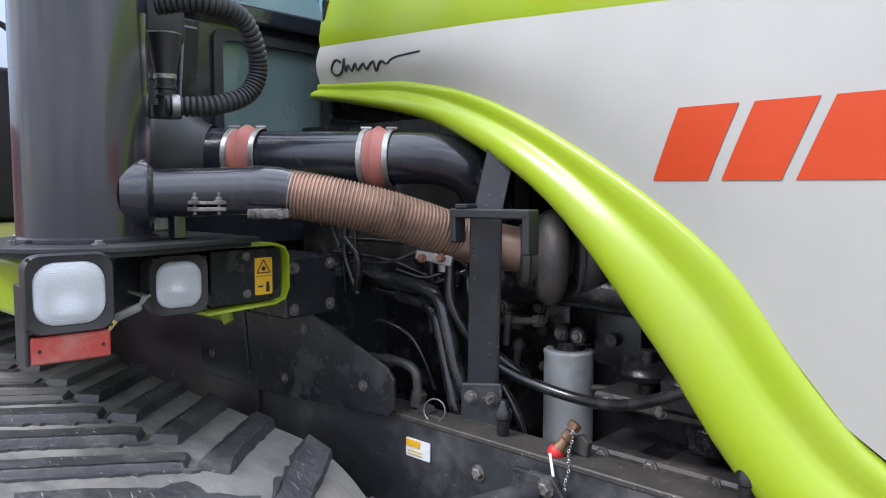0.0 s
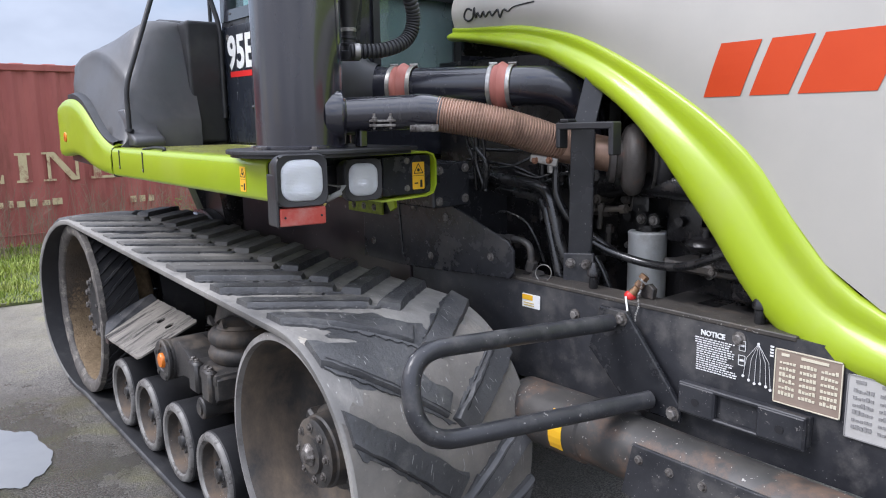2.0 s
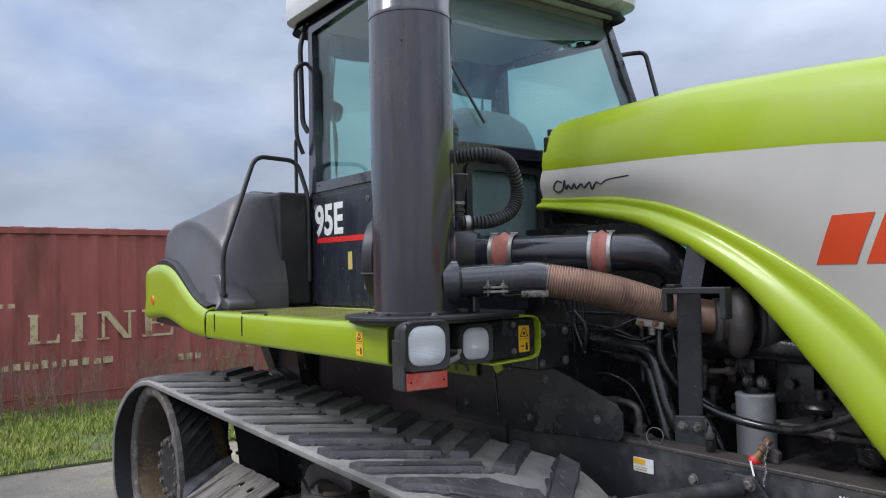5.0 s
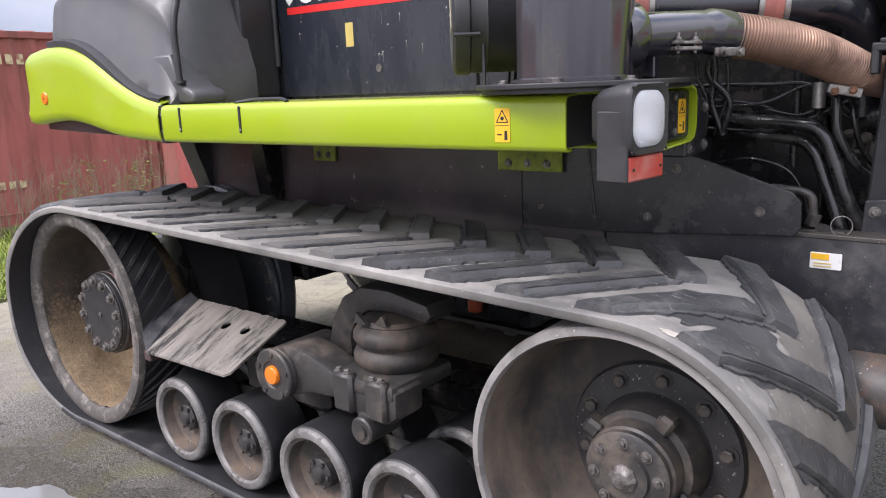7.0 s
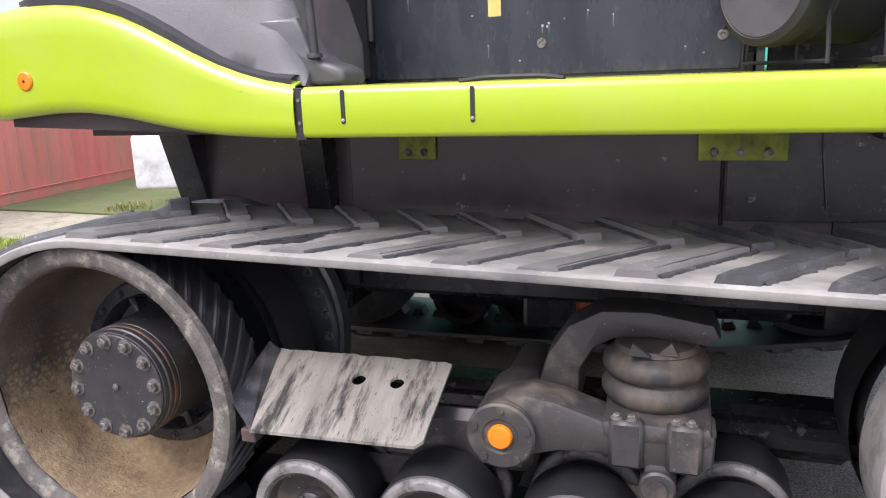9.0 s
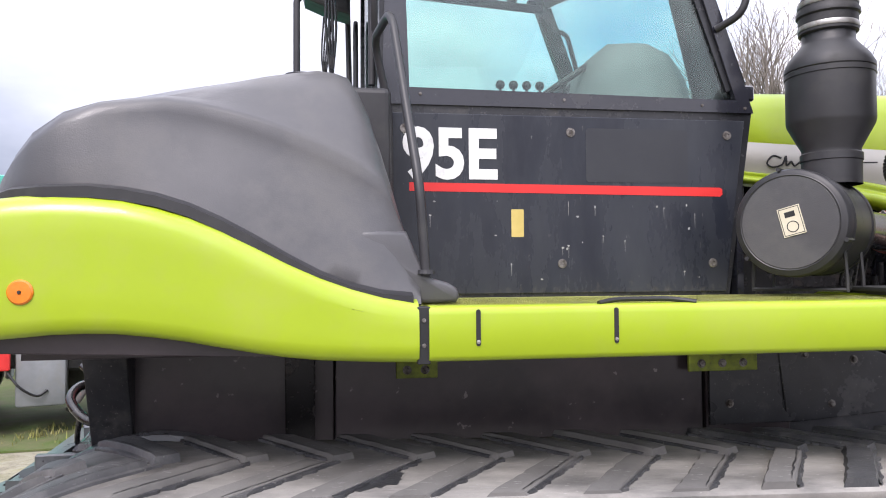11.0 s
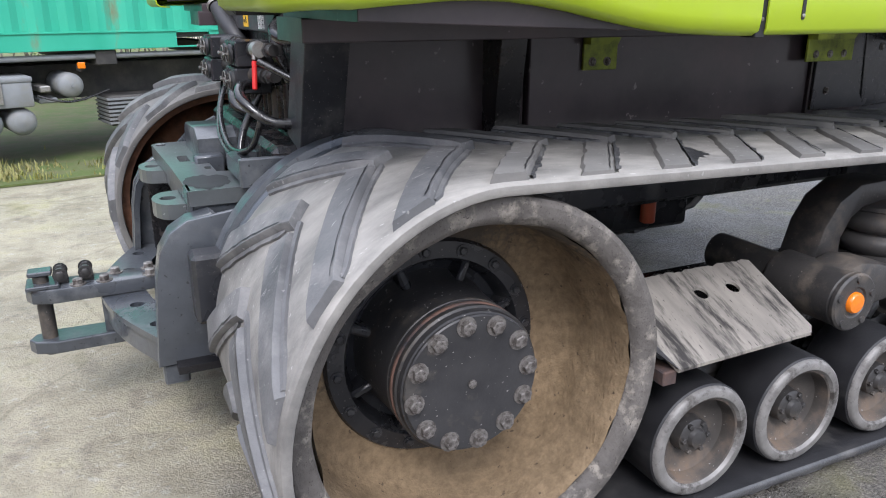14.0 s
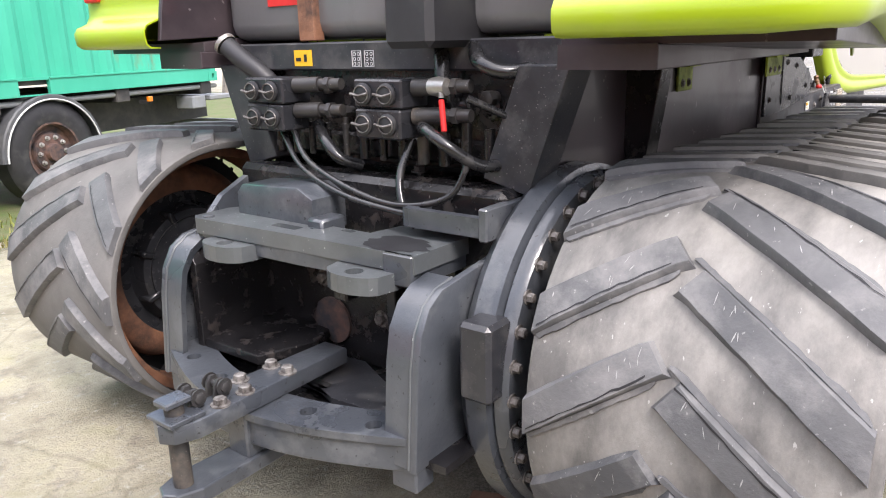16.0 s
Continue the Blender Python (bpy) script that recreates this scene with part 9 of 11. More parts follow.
    # grab handles at the front corners
    for flip in (False, True):
        f = (lambda y: mirrored(y)) if flip else (lambda y: y)
        bm = B()
        tube(bm, round_line([(1.85, f(0.66), 3.10), (1.90, f(0.585), 3.115), (1.985, f(0.575), 3.10), (2.09, f(0.575), 2.70), (2.07, f(0.585), 2.62), (2.01, f(0.66), 2.585)], 0.05, 5), 0.014, 10)
        part("grab_handle", bm, PLASTIC_DARK, root, "black grab handle", 60)
    # loop rail and lamps at the rear corner
    for flip in (False, True):
        f = (lambda y: mirrored(y)) if flip else (lambda y: y)
        bm = B()
        tube(bm, round_line([(0.74, f(0.64), 2.52), (0.735, f(0.60), 2.62), (0.735, f(0.60), 3.05), (0.735, f(0.68), 3.09), (0.735, f(0.715), 3.02), (0.735, f(0.715), 2.35)], 0.05, 5), 0.013, 10)
        part("grab_rail", bm, PLASTIC_DARK, root, "black rear grab rail", 60)
        bm = B()
        tube(bm, round_line([(0.69, f(0.70), 3.34), (0.69, f(0.655), 3.20), (0.70, f(0.66), 2.72), (0.73, f(0.68), 2.66)], 0.05, 5), 0.016, 10)
        part("mirror_arm", bm, PLASTIC_DARK, root, "", 60)
        hang = []
        for dx, dz in () if flip else ((0.0, 0.0), (-0.10, -0.02)):
            bm = B()
            lathe(bm, [(0.016, 0.09), (0.046, 0.07), (0.062, 0.026), (0.065, 0.0), (0.056, -0.004), (0.0, 0.0)], (0.45 + dx * 0.3, f(0.70 + 0.08 * (dx != 0)), 2.84 + dz * 3), (0.85, 0.0, 0.5), 22, False)
            hang.append(part("rear_work_lamp", bm, PLASTIC_DARK, root, "black round rear work lamp", 40))
        bm = B()
        for k in range(4):
            tube(bm, smooth_line([(0.56 + 0.015 * k, f(0.68 + 0.01 * k), 3.10), (0.55 + 0.01 * k, f(0.70), 2.85), (0.59 - 0.012 * k, f(0.72), 2.60), (0.575, f(0.72), 2.36)]), 0.005, 5)
        hang.append(part("lamp_cable", bm, HOSE, root, "", 60))
        bm = B()
        prism(bm, [(0.46, 3.13), (0.58, 3.08), (0.70, 3.05), (0.70, 3.34), (0.52, 3.34), (0.44, 3.22)], 0.2 * (-1 if flip else 1), "xz", f(0.70), 0.02)
        hang.append(part("roof_bracket", bm, PLASTIC_DARK, root))
        if not flip:
            # pushed away along the sight lines from one camera position, to fit the view
            for ob in hang:
                for v in ob.data.vertices:
                    v.co = V3((0.32, -1.917, 1.80)) + (v.co - V3((0.32, -1.917, 1.80))) * 1.085
        bm = B()
        tube(bm, round_line([(0.50, f(0.72), 2.66), (0.475, f(0.72), 2.645), (0.475, f(0.72), 2.30)], 0.02, 4), 0.012, 8)
        part("side_rail", bm, PLASTIC_DARK, root, "", 60)


cab()


# ---- fuel tank ----
TT = [(-0.31, 1.93), (-0.25, 2.02), (-0.17, 2.11), (-0.09, 2.15), (0.13, 2.205), (0.43, 2.275), (0.575, 2.297), (0.64, 2.275), (0.69, 2.20), (0.76, 1.96), (0.80, 1.80), (0.83, 1.72)]
TR = [(-0.31, 1.92), (-0.1, 2.08), (0.013, 2.130), (0.19, 2.155), (0.364, 2.122), (0.531, 2.066), (0.656, 2.006), (0.735, 1.95), (0.83, 1.69)]
TB = [(-0.31, 1.885), (0.0, 1.893), (0.12, 1.882), (0.22, 1.855), (0.34, 1.80), (0.43, 1.748), (0.51, 1.70), (0.60, 1.655), (0.70, 1.625), (0.83, 1.612)]


def tank(flip):
    f = (lambda y: mirrored(y)) if flip else (lambda y: y)
    bm = B()
    xs = [-0.31, -0.30, -0.27, -0.22, -0.16, -0.08, 0.0, 0.08, 0.16, 0.24, 0.32, 0.40, 0.48, 0.55, 0.60, 0.64, 0.67, 0.70, 0.73, 0.76, 0.79, 0.815, 0.825]
    rows = []
    for i, x in enumerate(xs):
        zt, zb = interp(TT, x), interp(TB, x) - 0.012
        h = zt - zb
        # outer edge runs in at the rear corner, and the crease climbs forwards
        e = 0.055 + (0.22 * max(0, (-0.08 - x) / 0.23) ** 2 if x < -0.08 else 0)
        inn = 0.17 * min(1.0, max(0.0, (x - 0.58) / 0.08))
        zr = interp(TR, x)
        q = max(0.3, min(0.93, (zr - zb) / h))
        p = min(1.0, max(0.0, (x + 0.1) / 0.35))
        sec = [(e + 0.02, 0.0), (e, 0.03), (e + 0.012 * p, 0.12), (e + 0.034 * p, q * 0.42), (e + 0.058 * p + 0.01, q * 0.70), (e + 0.066 * p + 0.012, q * 0.86), (e + 0.056 * p + 0.02, q * 0.95), (e + 0.056 * p + 0.03, q),
               (e + 0.085 * p + 0.04, q + (1 - q) * 0.2), (e + 0.15, q + (1 - q) * 0.55), (e + 0.20, q + (1 - q) * 0.82), (e + 0.26, q + (1 - q) * 0.97), (e + 0.32, 1.0), (0.66 - inn, 1.0), (0.66 - inn, 0.0)]
        rows.append([(x, f(y), zb + h * q) for y, q in sec])
    vs = grid_mesh(bm, rows)
    bm.faces.new(vs[0])
    bm.faces.new(vs[-1])
    tk = tp("fuel_tank", bm, PLASTIC, "grey moulded plastic fuel tank on the rear fender", smooth=60)
    # foot flange
    bm = B()
    foot = [(0.62, 1.606), (0.925, 1.606), (0.935, 1.622), (0.928, 1.645), (0.905, 1.660), (0.862, 1.672), (0.836, 1.694), (0.818, 1.735), (0.79, 1.80), (0.62, 1.80)]
    prism(bm, foot, 0.16 if not flip else -0.16, "xz", f(0.092), 0.012)
    part("flange", bm, PLASTIC, tk, "", 50)
    bm = B()
    rows = []
    for x in [-0.30, -0.2, -0.1, 0.0, 0.08, 0.16, 0.24, 0.32, 0.40, 0.48, 0.56, 0.64, 0.72, 0.80]:
        z = interp(TB, x)
        e = 0.02 + (0.22 * max(0, (-0.08 - x) / 0.23) ** 2 if x < -0.08 else 0)
        rows.append([(x, f(e + 0.03), z - 0.022), (x, f(e), z - 0.016), (x, f(e), z + 0.012), (x, f(e + 0.03), z + 0.022), (x, f(e + 0.09), z + 0.022)])
    grid_mesh(bm, rows)
    part("edge_seal", bm, PLASTIC_DARK, tk, "dark edge seal", 50)
    bm = B()
    lathe(bm, [(0.085, 0.0), (0.085, 0.012), (0.07, 0.018), (0.0, 0.019)], (0.53, f(0.47), 2.286), (0.14, 0, 1), 28)
    part("filler_cap", bm, PLASTIC_DARK, tk, "black filler cap", 40)
    # black filler panel between tank and cab
    bm = B()
    box(bm, 0.572, 0.782, *sorted((f(0.455), f(0.6625))), 1.61, 2.280, 0.02, 3)
    tp("tank_side_panel", bm, PLASTIC_DARK)
    bm = B()
    tube(bm, round_line([(0.842, f(0.096), 1.68), (0.828, f(0.10), 1.915), (0.77, f(0.32), 2.48), (0.735, f(0.60), 2.475), (0.79, f(0.645), 2.25), (0.79, f(0.645), 1.75)], 0.07, 6), 0.0135, 12)
    hr = tp("hand_rail", bm, PLASTIC_DARK, "bent black hand rail beside the tank", smooth=60)
    bm = B()
    lathe(bm, [(0.024, 0.0), (0.022, 0.012)], (0.842, f(0.096), 1.684), (0, 0, 1), 16)
    part("foot", bm, PLASTIC_DARK, hr)


tank(False)
tank(True)


# ---- rear end ----
def rear_end():
    # final drives beside the belts
    for flip in (False, True):
        f = (lambda y: mirrored(y)) if flip else (lambda y: y)
        ax = (0, -1, 0) if flip else (0, 1, 0)
        bm = B()
        k = 0.76 if flip else 0.97
        lathe(bm, [(r * k, h) for r, h in ((0.30, 0.0), (0.545, 0.0), (0.555, 0.012), (0.555, 0.04), (0.54, 0.045), (0.572, 0.055), (0.574, 0.12), (0.545, 0.155), (0.47, 0.185), (0.34, 0.20))], (RX, f(0.70), RZ), ax, 60)
        fd = tp("final_drive", bm, HITCH, "grey-black final drive casting with a ring of bolts", smooth=40)
        ring_of_bolts("bolt", fd, (RX, RZ), 0.528 * k, 34, f(0.70), out=1 if flip else -1, size=0.014, h=0.022)
        bm = B()
        box(bm, -0.615 * k, -0.50 * k, *sorted((f(0.715), f(0.815))), 0.60, 0.82, 0.012)
        part("stop_block", bm, BLACK, fd)
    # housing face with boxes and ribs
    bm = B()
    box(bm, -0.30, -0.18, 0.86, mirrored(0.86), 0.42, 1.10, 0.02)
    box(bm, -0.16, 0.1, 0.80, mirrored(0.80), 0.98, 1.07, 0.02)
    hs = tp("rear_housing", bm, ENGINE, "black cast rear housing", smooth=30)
    bm = B()
    prism(bm, [(1.49, 0.93), (1.87, 0.93), (1.87, 1.03), (1.84, 1.06), (1.56, 1.075), (1.49, 1.04)], 0.26, "yz", -0.45, 0.010)
    box(bm, -0.47, -0.36, 1.43, 1.50, 0.90, 0.985, 0.008)
    cyl(bm, (-0.472, 1.465, 0.94), (-0.48, 1.465, 0.94), 0.02, seg=14)
    part("top_link_box", bm, HITCH, hs, "", 40)
    bm = B()
    holed_plate(bm, rrect(-0.40, -0.16, 0.86, 1.16, 0.015), [rrect(-0.37, -0.20, 0.89, 1.12, 0.012)], 0.99, 1.045, "xy")
    box(bm, -0.41, -0.16, 0.845, 0.875, 0.98, 1.075, 0.005)
    box(bm, -0.36, -0.18, 0.88, 1.14, 0.975, 0.99)
    part("socket", bm, HITCH, hs)
    bm = B()
    prism(bm, [(-0.52, 0.90), (-0.42, 1.0), (-0.20, 1.10), (-0.18, 0.92)], 0.03, "xz", 1.99)
    part("rib", bm, HITCH, hs)
    for y, z in ((1.30, 0.78), (1.55, 0.80), (1.62, 0.72), (1.35, 0.62)):
        bm = B()
        hexbolt(bm, (-0.30, y, z), (-1, 0, 0), 0.02, 0.02)
        part("bolt", bm, BOLT, hs)
    bm = B()
    lathe(bm, [(0.085, 0), (0.085, 0.010), (0.06, 0.012), (0.05, 0.016)], (-0.30, 1.58, 0.57), (-1, 0, 0), 28)
    part("pto_cover", bm, HITCH_RUST, hs, "rusty round cover", 40)
    bm = B()
    box(bm, -0.32, -0.29, 1.02, 1.20, 0.42, 0.86, 0.004)
    box(bm, -0.34, -0.29, 1.25, 1.29, 0.42, 0.90, 0.004)
    part("rib", bm, BLACK, hs)
    # upright hitch plates: rear edge rolled over the top
    for flip in (False, True):
        f = (lambda y: mirrored(y)) if flip else (lambda y: y)
        s = -1 if flip else 1
        out = [(-0.715, 0.41), (-0.690, 0.70), (-0.672, 0.79), (-0.635, 0.855), (-0.58, 0.890), (-0.28, 0.93), (-0.28, 0.50), (-0.50, 0.42)]
        bm = B()
        prism(bm, out, 0.025 * s, "xz", f(0.872), 0.004)
        pl = tp("hitch_plate", bm, HITCH, "thick grey-black hitch side plate", smooth=30)
        bm = B()
        edge = [(-0.712, 0.415), (-0.686, 0.70), (-0.668, 0.79), (-0.630, 0.852), (-0.575, 0.886), (-0.50, 0.90)]
        rows = [[(x + dx, f(y), z + dz) for y in (0.900, 0.985)] for (x, z) in edge for dx, dz in ((0, 0),)]
        rows2 = [[(x + 0.022, f(y), z - 0.018) for y in (0.900, 0.978)] for (x, z) in edge]
        grid_mesh(bm, rows)
        grid_mesh(bm, rows2)
        for k in (0, 1):
            vs1 = [r[k] for r in rows]
            vs2 = [r[k] for r in rows2]
            grid_mesh(bm, [vs1, vs2])
        bmesh.ops.remove_doubles(bm, verts=bm.verts, dist=1e-5)
        part("flange", bm, HITCH, pl, "", 40)
        bm = B()
        tube(bm, [(x - 0.001, f(0.899), z) for x, z in edge], 0.004, 6)
        part("weld_seam", bm, HITCH_TEAL, pl, "", 60)
        # near-black plate puts the shade of the hitch's inside into its colour
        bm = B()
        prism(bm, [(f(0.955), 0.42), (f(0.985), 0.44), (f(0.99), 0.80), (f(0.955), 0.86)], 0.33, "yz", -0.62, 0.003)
        part("recess_plate", bm, ENGINE, pl, "near-black plate deepening the recess")
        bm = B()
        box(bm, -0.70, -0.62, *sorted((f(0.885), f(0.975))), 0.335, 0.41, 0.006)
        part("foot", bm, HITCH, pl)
    # inside of the frame, near-black: the recess's shade is put into the colour
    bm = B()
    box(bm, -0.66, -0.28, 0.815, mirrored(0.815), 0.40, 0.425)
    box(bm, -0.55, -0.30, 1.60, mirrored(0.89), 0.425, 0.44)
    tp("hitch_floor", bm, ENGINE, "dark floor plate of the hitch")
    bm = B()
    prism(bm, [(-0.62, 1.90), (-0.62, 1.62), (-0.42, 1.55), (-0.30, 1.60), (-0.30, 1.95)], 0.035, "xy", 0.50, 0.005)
    tp("inner_link", bm, ENGINE, "near-black inner link plate")
    bm = B()
    holed_plate(bm, [(-0.58, 0.99), (-0.60, 1.30), (-0.50, 1.58), (-0.36, 1.60), (-0.34, 1.40), (-0.44, 1.20), (-0.44, 0.99)], [rrect(-0.57, -0.53, 1.36, 1.50, 0.018), circle2(-0.52, 1.12, 0.025, 14)], 0.448, 0.466, "xy")
    tp("swing_plate", bm, FRAME, "dark slotted swing plate inside the hitch")
    bm = B()
    box(bm, -0.45, -0.29, 1.36, 1.42, 0.72, 0.78, 0.006)
    tp("inner_rib", bm, ENGINE)
    # swing drawbar guide: an arc of plate with holes between the side plates
    bm = B()
    n = 14
    arc_o = [(-0.70 - 0.16 * math.sin(math.pi * i / n), 0.90 + (mirrored(0.90) - 0.90) * i / n) for i in range(n + 1)]
    arc_i = [(x + 0.155, y) for x, y in arc_o[::-1]]
    holes = [circle2(-0.695, 1.035, 0.025, 16), circle2(-0.745, 1.245, 0.025, 16), circle2(-0.745, 1.655, 0.025, 16), circle2(-0.695, 1.865, 0.025, 16)]
    holed_plate(bm, arc_o + arc_i, holes, 0.478, 0.50, "xy")
    ga = tp("drawbar_guide", bm, HITCH, "curved grey-black drawbar guide with holes")
    bm = B()
    prism(bm, [(x + 0.012, y) for x, y in arc_o] + [(x - 0.02, y) for x, y in arc_i], 0.085, "xy", 0.392, 0.006)
    part("beam", bm, HITCH, ga)
    # drawbar, clevis, pin and hardware
    bm = B()
    prism(bm, [(-0.44, 1.385), (-1.02, 1.365), (-1.085, 1.39), (-1.105, 1.43), (-1.09, 1.475), (-1.02, 1.505), (-0.44, 1.485)], 0.055, "xy", 0.502, 0.006)
    db = tp("drawbar", bm, HITCH, "grey-black drawbar with clevis and pin", smooth=30)
    bm = B()
    prism(bm, [(-0.55, 1.385), (-1.03, 1.37), (-1.10, 1.395), (-1.12, 1.43), (-1.10, 1.475), (-1.03, 1.50), (-0.55, 1.485)], 0.05, "xy", 0.305, 0.006)
    box(bm, -0.86, -0.74, 1.39, 1.48, 0.35, 0.50, 0.006)
    part("lower_clevis", bm, HITCH, db)
    bm = B()
    cyl(bm, (-1.05, 1.432, 0.29), (-1.05, 1.432, 0.60), 0.027, seg=20, bevel=0.004)
    part("pin", bm, CAST, db, "worn drawbar pin", 40)
    bm = B()
    box(bm, -1.09, -1.01, 1.40, 1.465, 0.60, 0.618, 0.004)
    box(bm, -1.10, -0.99, 1.375, 1.49, 0.557, 0.572, 0.003)
    part("pin_head", bm, HITCH, db)
    for x, y in ((-0.84, 1.40), (-0.80, 1.475), (-0.68, 1.40), (-0.68, 1.475), (-0.93, 1.395)):
        bm = B()
        hexbolt(bm, (x, y, 0.557), (0, 0, 1), 0.019, 0.022)
        part("bolt", bm, BOLT, db)
    for x in (-0.985, -0.90):
        bm = B()
        for e in (-0.024, 0.012):
            prism(bm, [(x - 0.026, 0.557), (x + 0.026, 0.557), (x + 0.02, 0.60), (x + 0.008, 0.616), (x - 0.008, 0.616), (x - 0.02, 0.60)], 0.012, "xz", 1.45 + e, 0.002)
        cyl(bm, (x, 1.405, 0.595), (x, 1.49, 0.595), 0.011, seg=12)
        hexbolt(bm, (x, 1.412, 0.595), (0, -1, 0), 0.017, 0.012)
        hexbolt(bm, (x, 1.48, 0.595), (0, 1, 0), 0.017, 0.012)
        part("lock_knuckle", bm, CAST, db, smooth=40)
    # upper bracket: thick plate with a notch, on two eared plates
    bm = B()
    holed_plate(bm, [(-0.555, 0.985), (-0.565, 1.45), (-0.585, 1.93), (-0.56, 1.965), (-0.42, 1.965), (-0.36, 1.93), (-0.36, 1.69), (-0.42, 1.64), (-0.42, 1.27), (-0.27, 1.24), (-0.26, 0.985)],
                [rrect(-0.52, -0.48, 1.50, 1.62, 0.01), rrect(-0.45, -0.425, 1.32, 1.37, 0.008)], 0.905, 0.957, "xy")
    ub = tp("upper_bracket", bm, HITCH_TEAL, "thick slotted upper hitch plate with teal patches")
    bm = B()
    holed_plate(bm, [(-0.54, 0.995), (-0.565, 1.45), (-0.57, 1.94), (-0.38, 1.94), (-0.38, 1.7), (-0.44, 1.62), (-0.44, 1.30), (-0.28, 1.25), (-0.27, 0.995)], [], 0.862, 0.904, "xy")
    part("lower_leaf", bm, HITCH, ub)
    bm = B()
    box(bm, -0.56, -0.54, 0.99, 1.10, 0.862, 0.957, 0.006)
    part("end_block", bm, HITCH, ub)
    for yc in (1.165, 1.75):
        bm = B()
        e = [(-0.36, yc - 0.11), (-0.56, yc - 0.11)] + [(-0.595 - 0.062 * math.cos(t), yc - 0.105 * math.sin(t)) for t in [radians(a) for a in range(70, -71, -20)]] + [(-0.56, yc + 0.11), (-0.36, yc + 0.11)]
        holed_plate(bm, e, [circle2(-0.605, yc, 0.028, 18)], 0.848, 0.90, "xy")
        part("ear", bm, HITCH_TEAL, ub)
    bm = B()
    rim = [(-0.475 + 0.075 * math.cos(t) * (1 + 0.35 * noise.noise((math.cos(t) * 2.2, math.sin(t) * 2.2, 4.0))), 1.115 + 0.115 * math.sin(t) * (1 + 0.45 * noise.noise((math.cos(t) * 2.6, math.sin(t) * 2.6, 8.0)))) for t in (2 * math.pi * i / 40 for i in range(40))]
    bm.faces.new([bm.verts.new((x, y, 0.9585)) for x, y in rim])
    part("paint_smear", bm, INK, ub, "black paint smear")
    bm = B()
    lathe(bm, [(0.02, 0), (0.02, 0.006), (0.006, 0.009)], (-0.55, 1.90, 0.957), (0, 0, 1), 14)
    part("cap", bm, HITCH, ub)
    # cross beam with labels, slanted struts
    bm = B()
    box(bm, -0.17, -0.05, 0.72, mirrored(0.72), 1.43, 1.525, 0.006)
    cb = tp("cross_beam", bm, FRAME, "black rear cross beam with stickers")
    bm = B()
    box(bm, -0.172, -0.17, 1.74, 1.83, 1.445, 1.50)
    part("warning_sticker", bm, YELLOW_VINYL, cb, "yellow warning sticker")
    bm = B()
    box(bm, -0.1735, -0.172, 1.765, 1.778, 1.46, 1.485)
    box(bm, -0.1735, -0.172, 1.795, 1.82, 1.462, 1.474)
    part("sticker_print", bm, INK, cb)
    bm = B()
    for k in (0, 1, 3, 4):
        for j in range(3):
            lathe(bm, [(0.0062, 0), (0.0062, 0.001), (0.0042, 0.001)], (-0.171, 1.458 + k * 0.019, 1.452 + j * 0.016), (-1, 0, 0), 10, False)
    for y0, y1 in ((1.447, 1.489), (1.504, 1.546)):
        for q in ((y0, y1, 1.443, 1.4445), (y0, y1, 1.4935, 1.495), (y0, y0 + 0.0015, 1.443, 1.495), (y1 - 0.0015, y1, 1.443, 1.495)):
            box(bm, -0.172, -0.17, *q)
    part("lever_diagram", bm, WHITE_VINYL, cb, "white dotted lever diagram")
    for flip in (False, True):
        f = (lambda y: mirrored(y)) if flip else (lambda y: y)
        bm = B()
        pts = [(f(0.70), 1.45), (f(0.86), 1.45), (f(0.985), 1.12), (f(0.83), 1.08)]
        prism(bm, pts, 0.14, "yz", -0.22, 0.004)
        tp("slanted_strut", bm, FRAME, "black slanted box strut")
    # middle tank over the beam
    bm = B()
    box(bm, -0.14, 0.60, 0.66, mirrored(0.66), 1.535, 2.10, 0.06, 3)
    mt = tp("middle_tank", bm, PLASTIC_PALE, "grey moulded middle tank", smooth=40)
    bm = B()
    box(bm, -0.17, -0.12, 1.72, 1.80, 1.53, 1.75, 0.004)
    part("strap", bm, RUST, mt, "rusty tank strap")
    bm = B()
    box(bm, -0.146, -0.14, 1.82, 1.98, 1.655, 1.72)
    part("red_label", bm, RED_PLASTIC, mt, "red label")
    bm = B()
    box(bm, -0.36, 0.0, 1.06, 1.24, 1.50, 1.85, 0.02)
    part("step_box", bm, PLASTIC_DARK, mt)
    # coupler blocks
    for y0 in (1.20, 1.725):
        bm = B()
        box(bm, -0.33, -0.20, y0, y0 + 0.195, 1.325, 1.412, 0.006)
        box(bm, -0.335, -0.21, y0 + 0.004, y0 + 0.19, 1.232, 1.322, 0.006)
        vb = tp("coupler_block", bm, BLACK, "black hydraulic coupler block with wire rings", smooth=30)
        for zc in (1.368, 1.278):
            for k in range(2):
                yc = y0 + 0.052 + k * 0.095
                bm = B()
                lathe(bm, [(0.034, 0.0), (0.034, 0.008), (0.028, 0.012), (0.0, 0.012)], (-0.335, yc, zc), (-1, 0, 0), 20, False)
                part("port_cap", bm, PLASTIC_DARK, vb, smooth=40)
                bm = B()
                ring = [(-0.350, yc + 0.029 * math.cos(t), zc + 0.026 * math.sin(t)) for t in (2 * math.pi * i / 16 for i in range(17))]
                tube(bm, ring, 0.0022, 5, False)
                tube(bm, [(-0.356, yc - 0.034, zc + 0.004), (-0.36, yc, zc - 0.004), (-0.356, yc + 0.038, zc + 0.002)], 0.0045, 6)
                part("wire_ring", bm, BOLT, vb, "wire ring", 60)
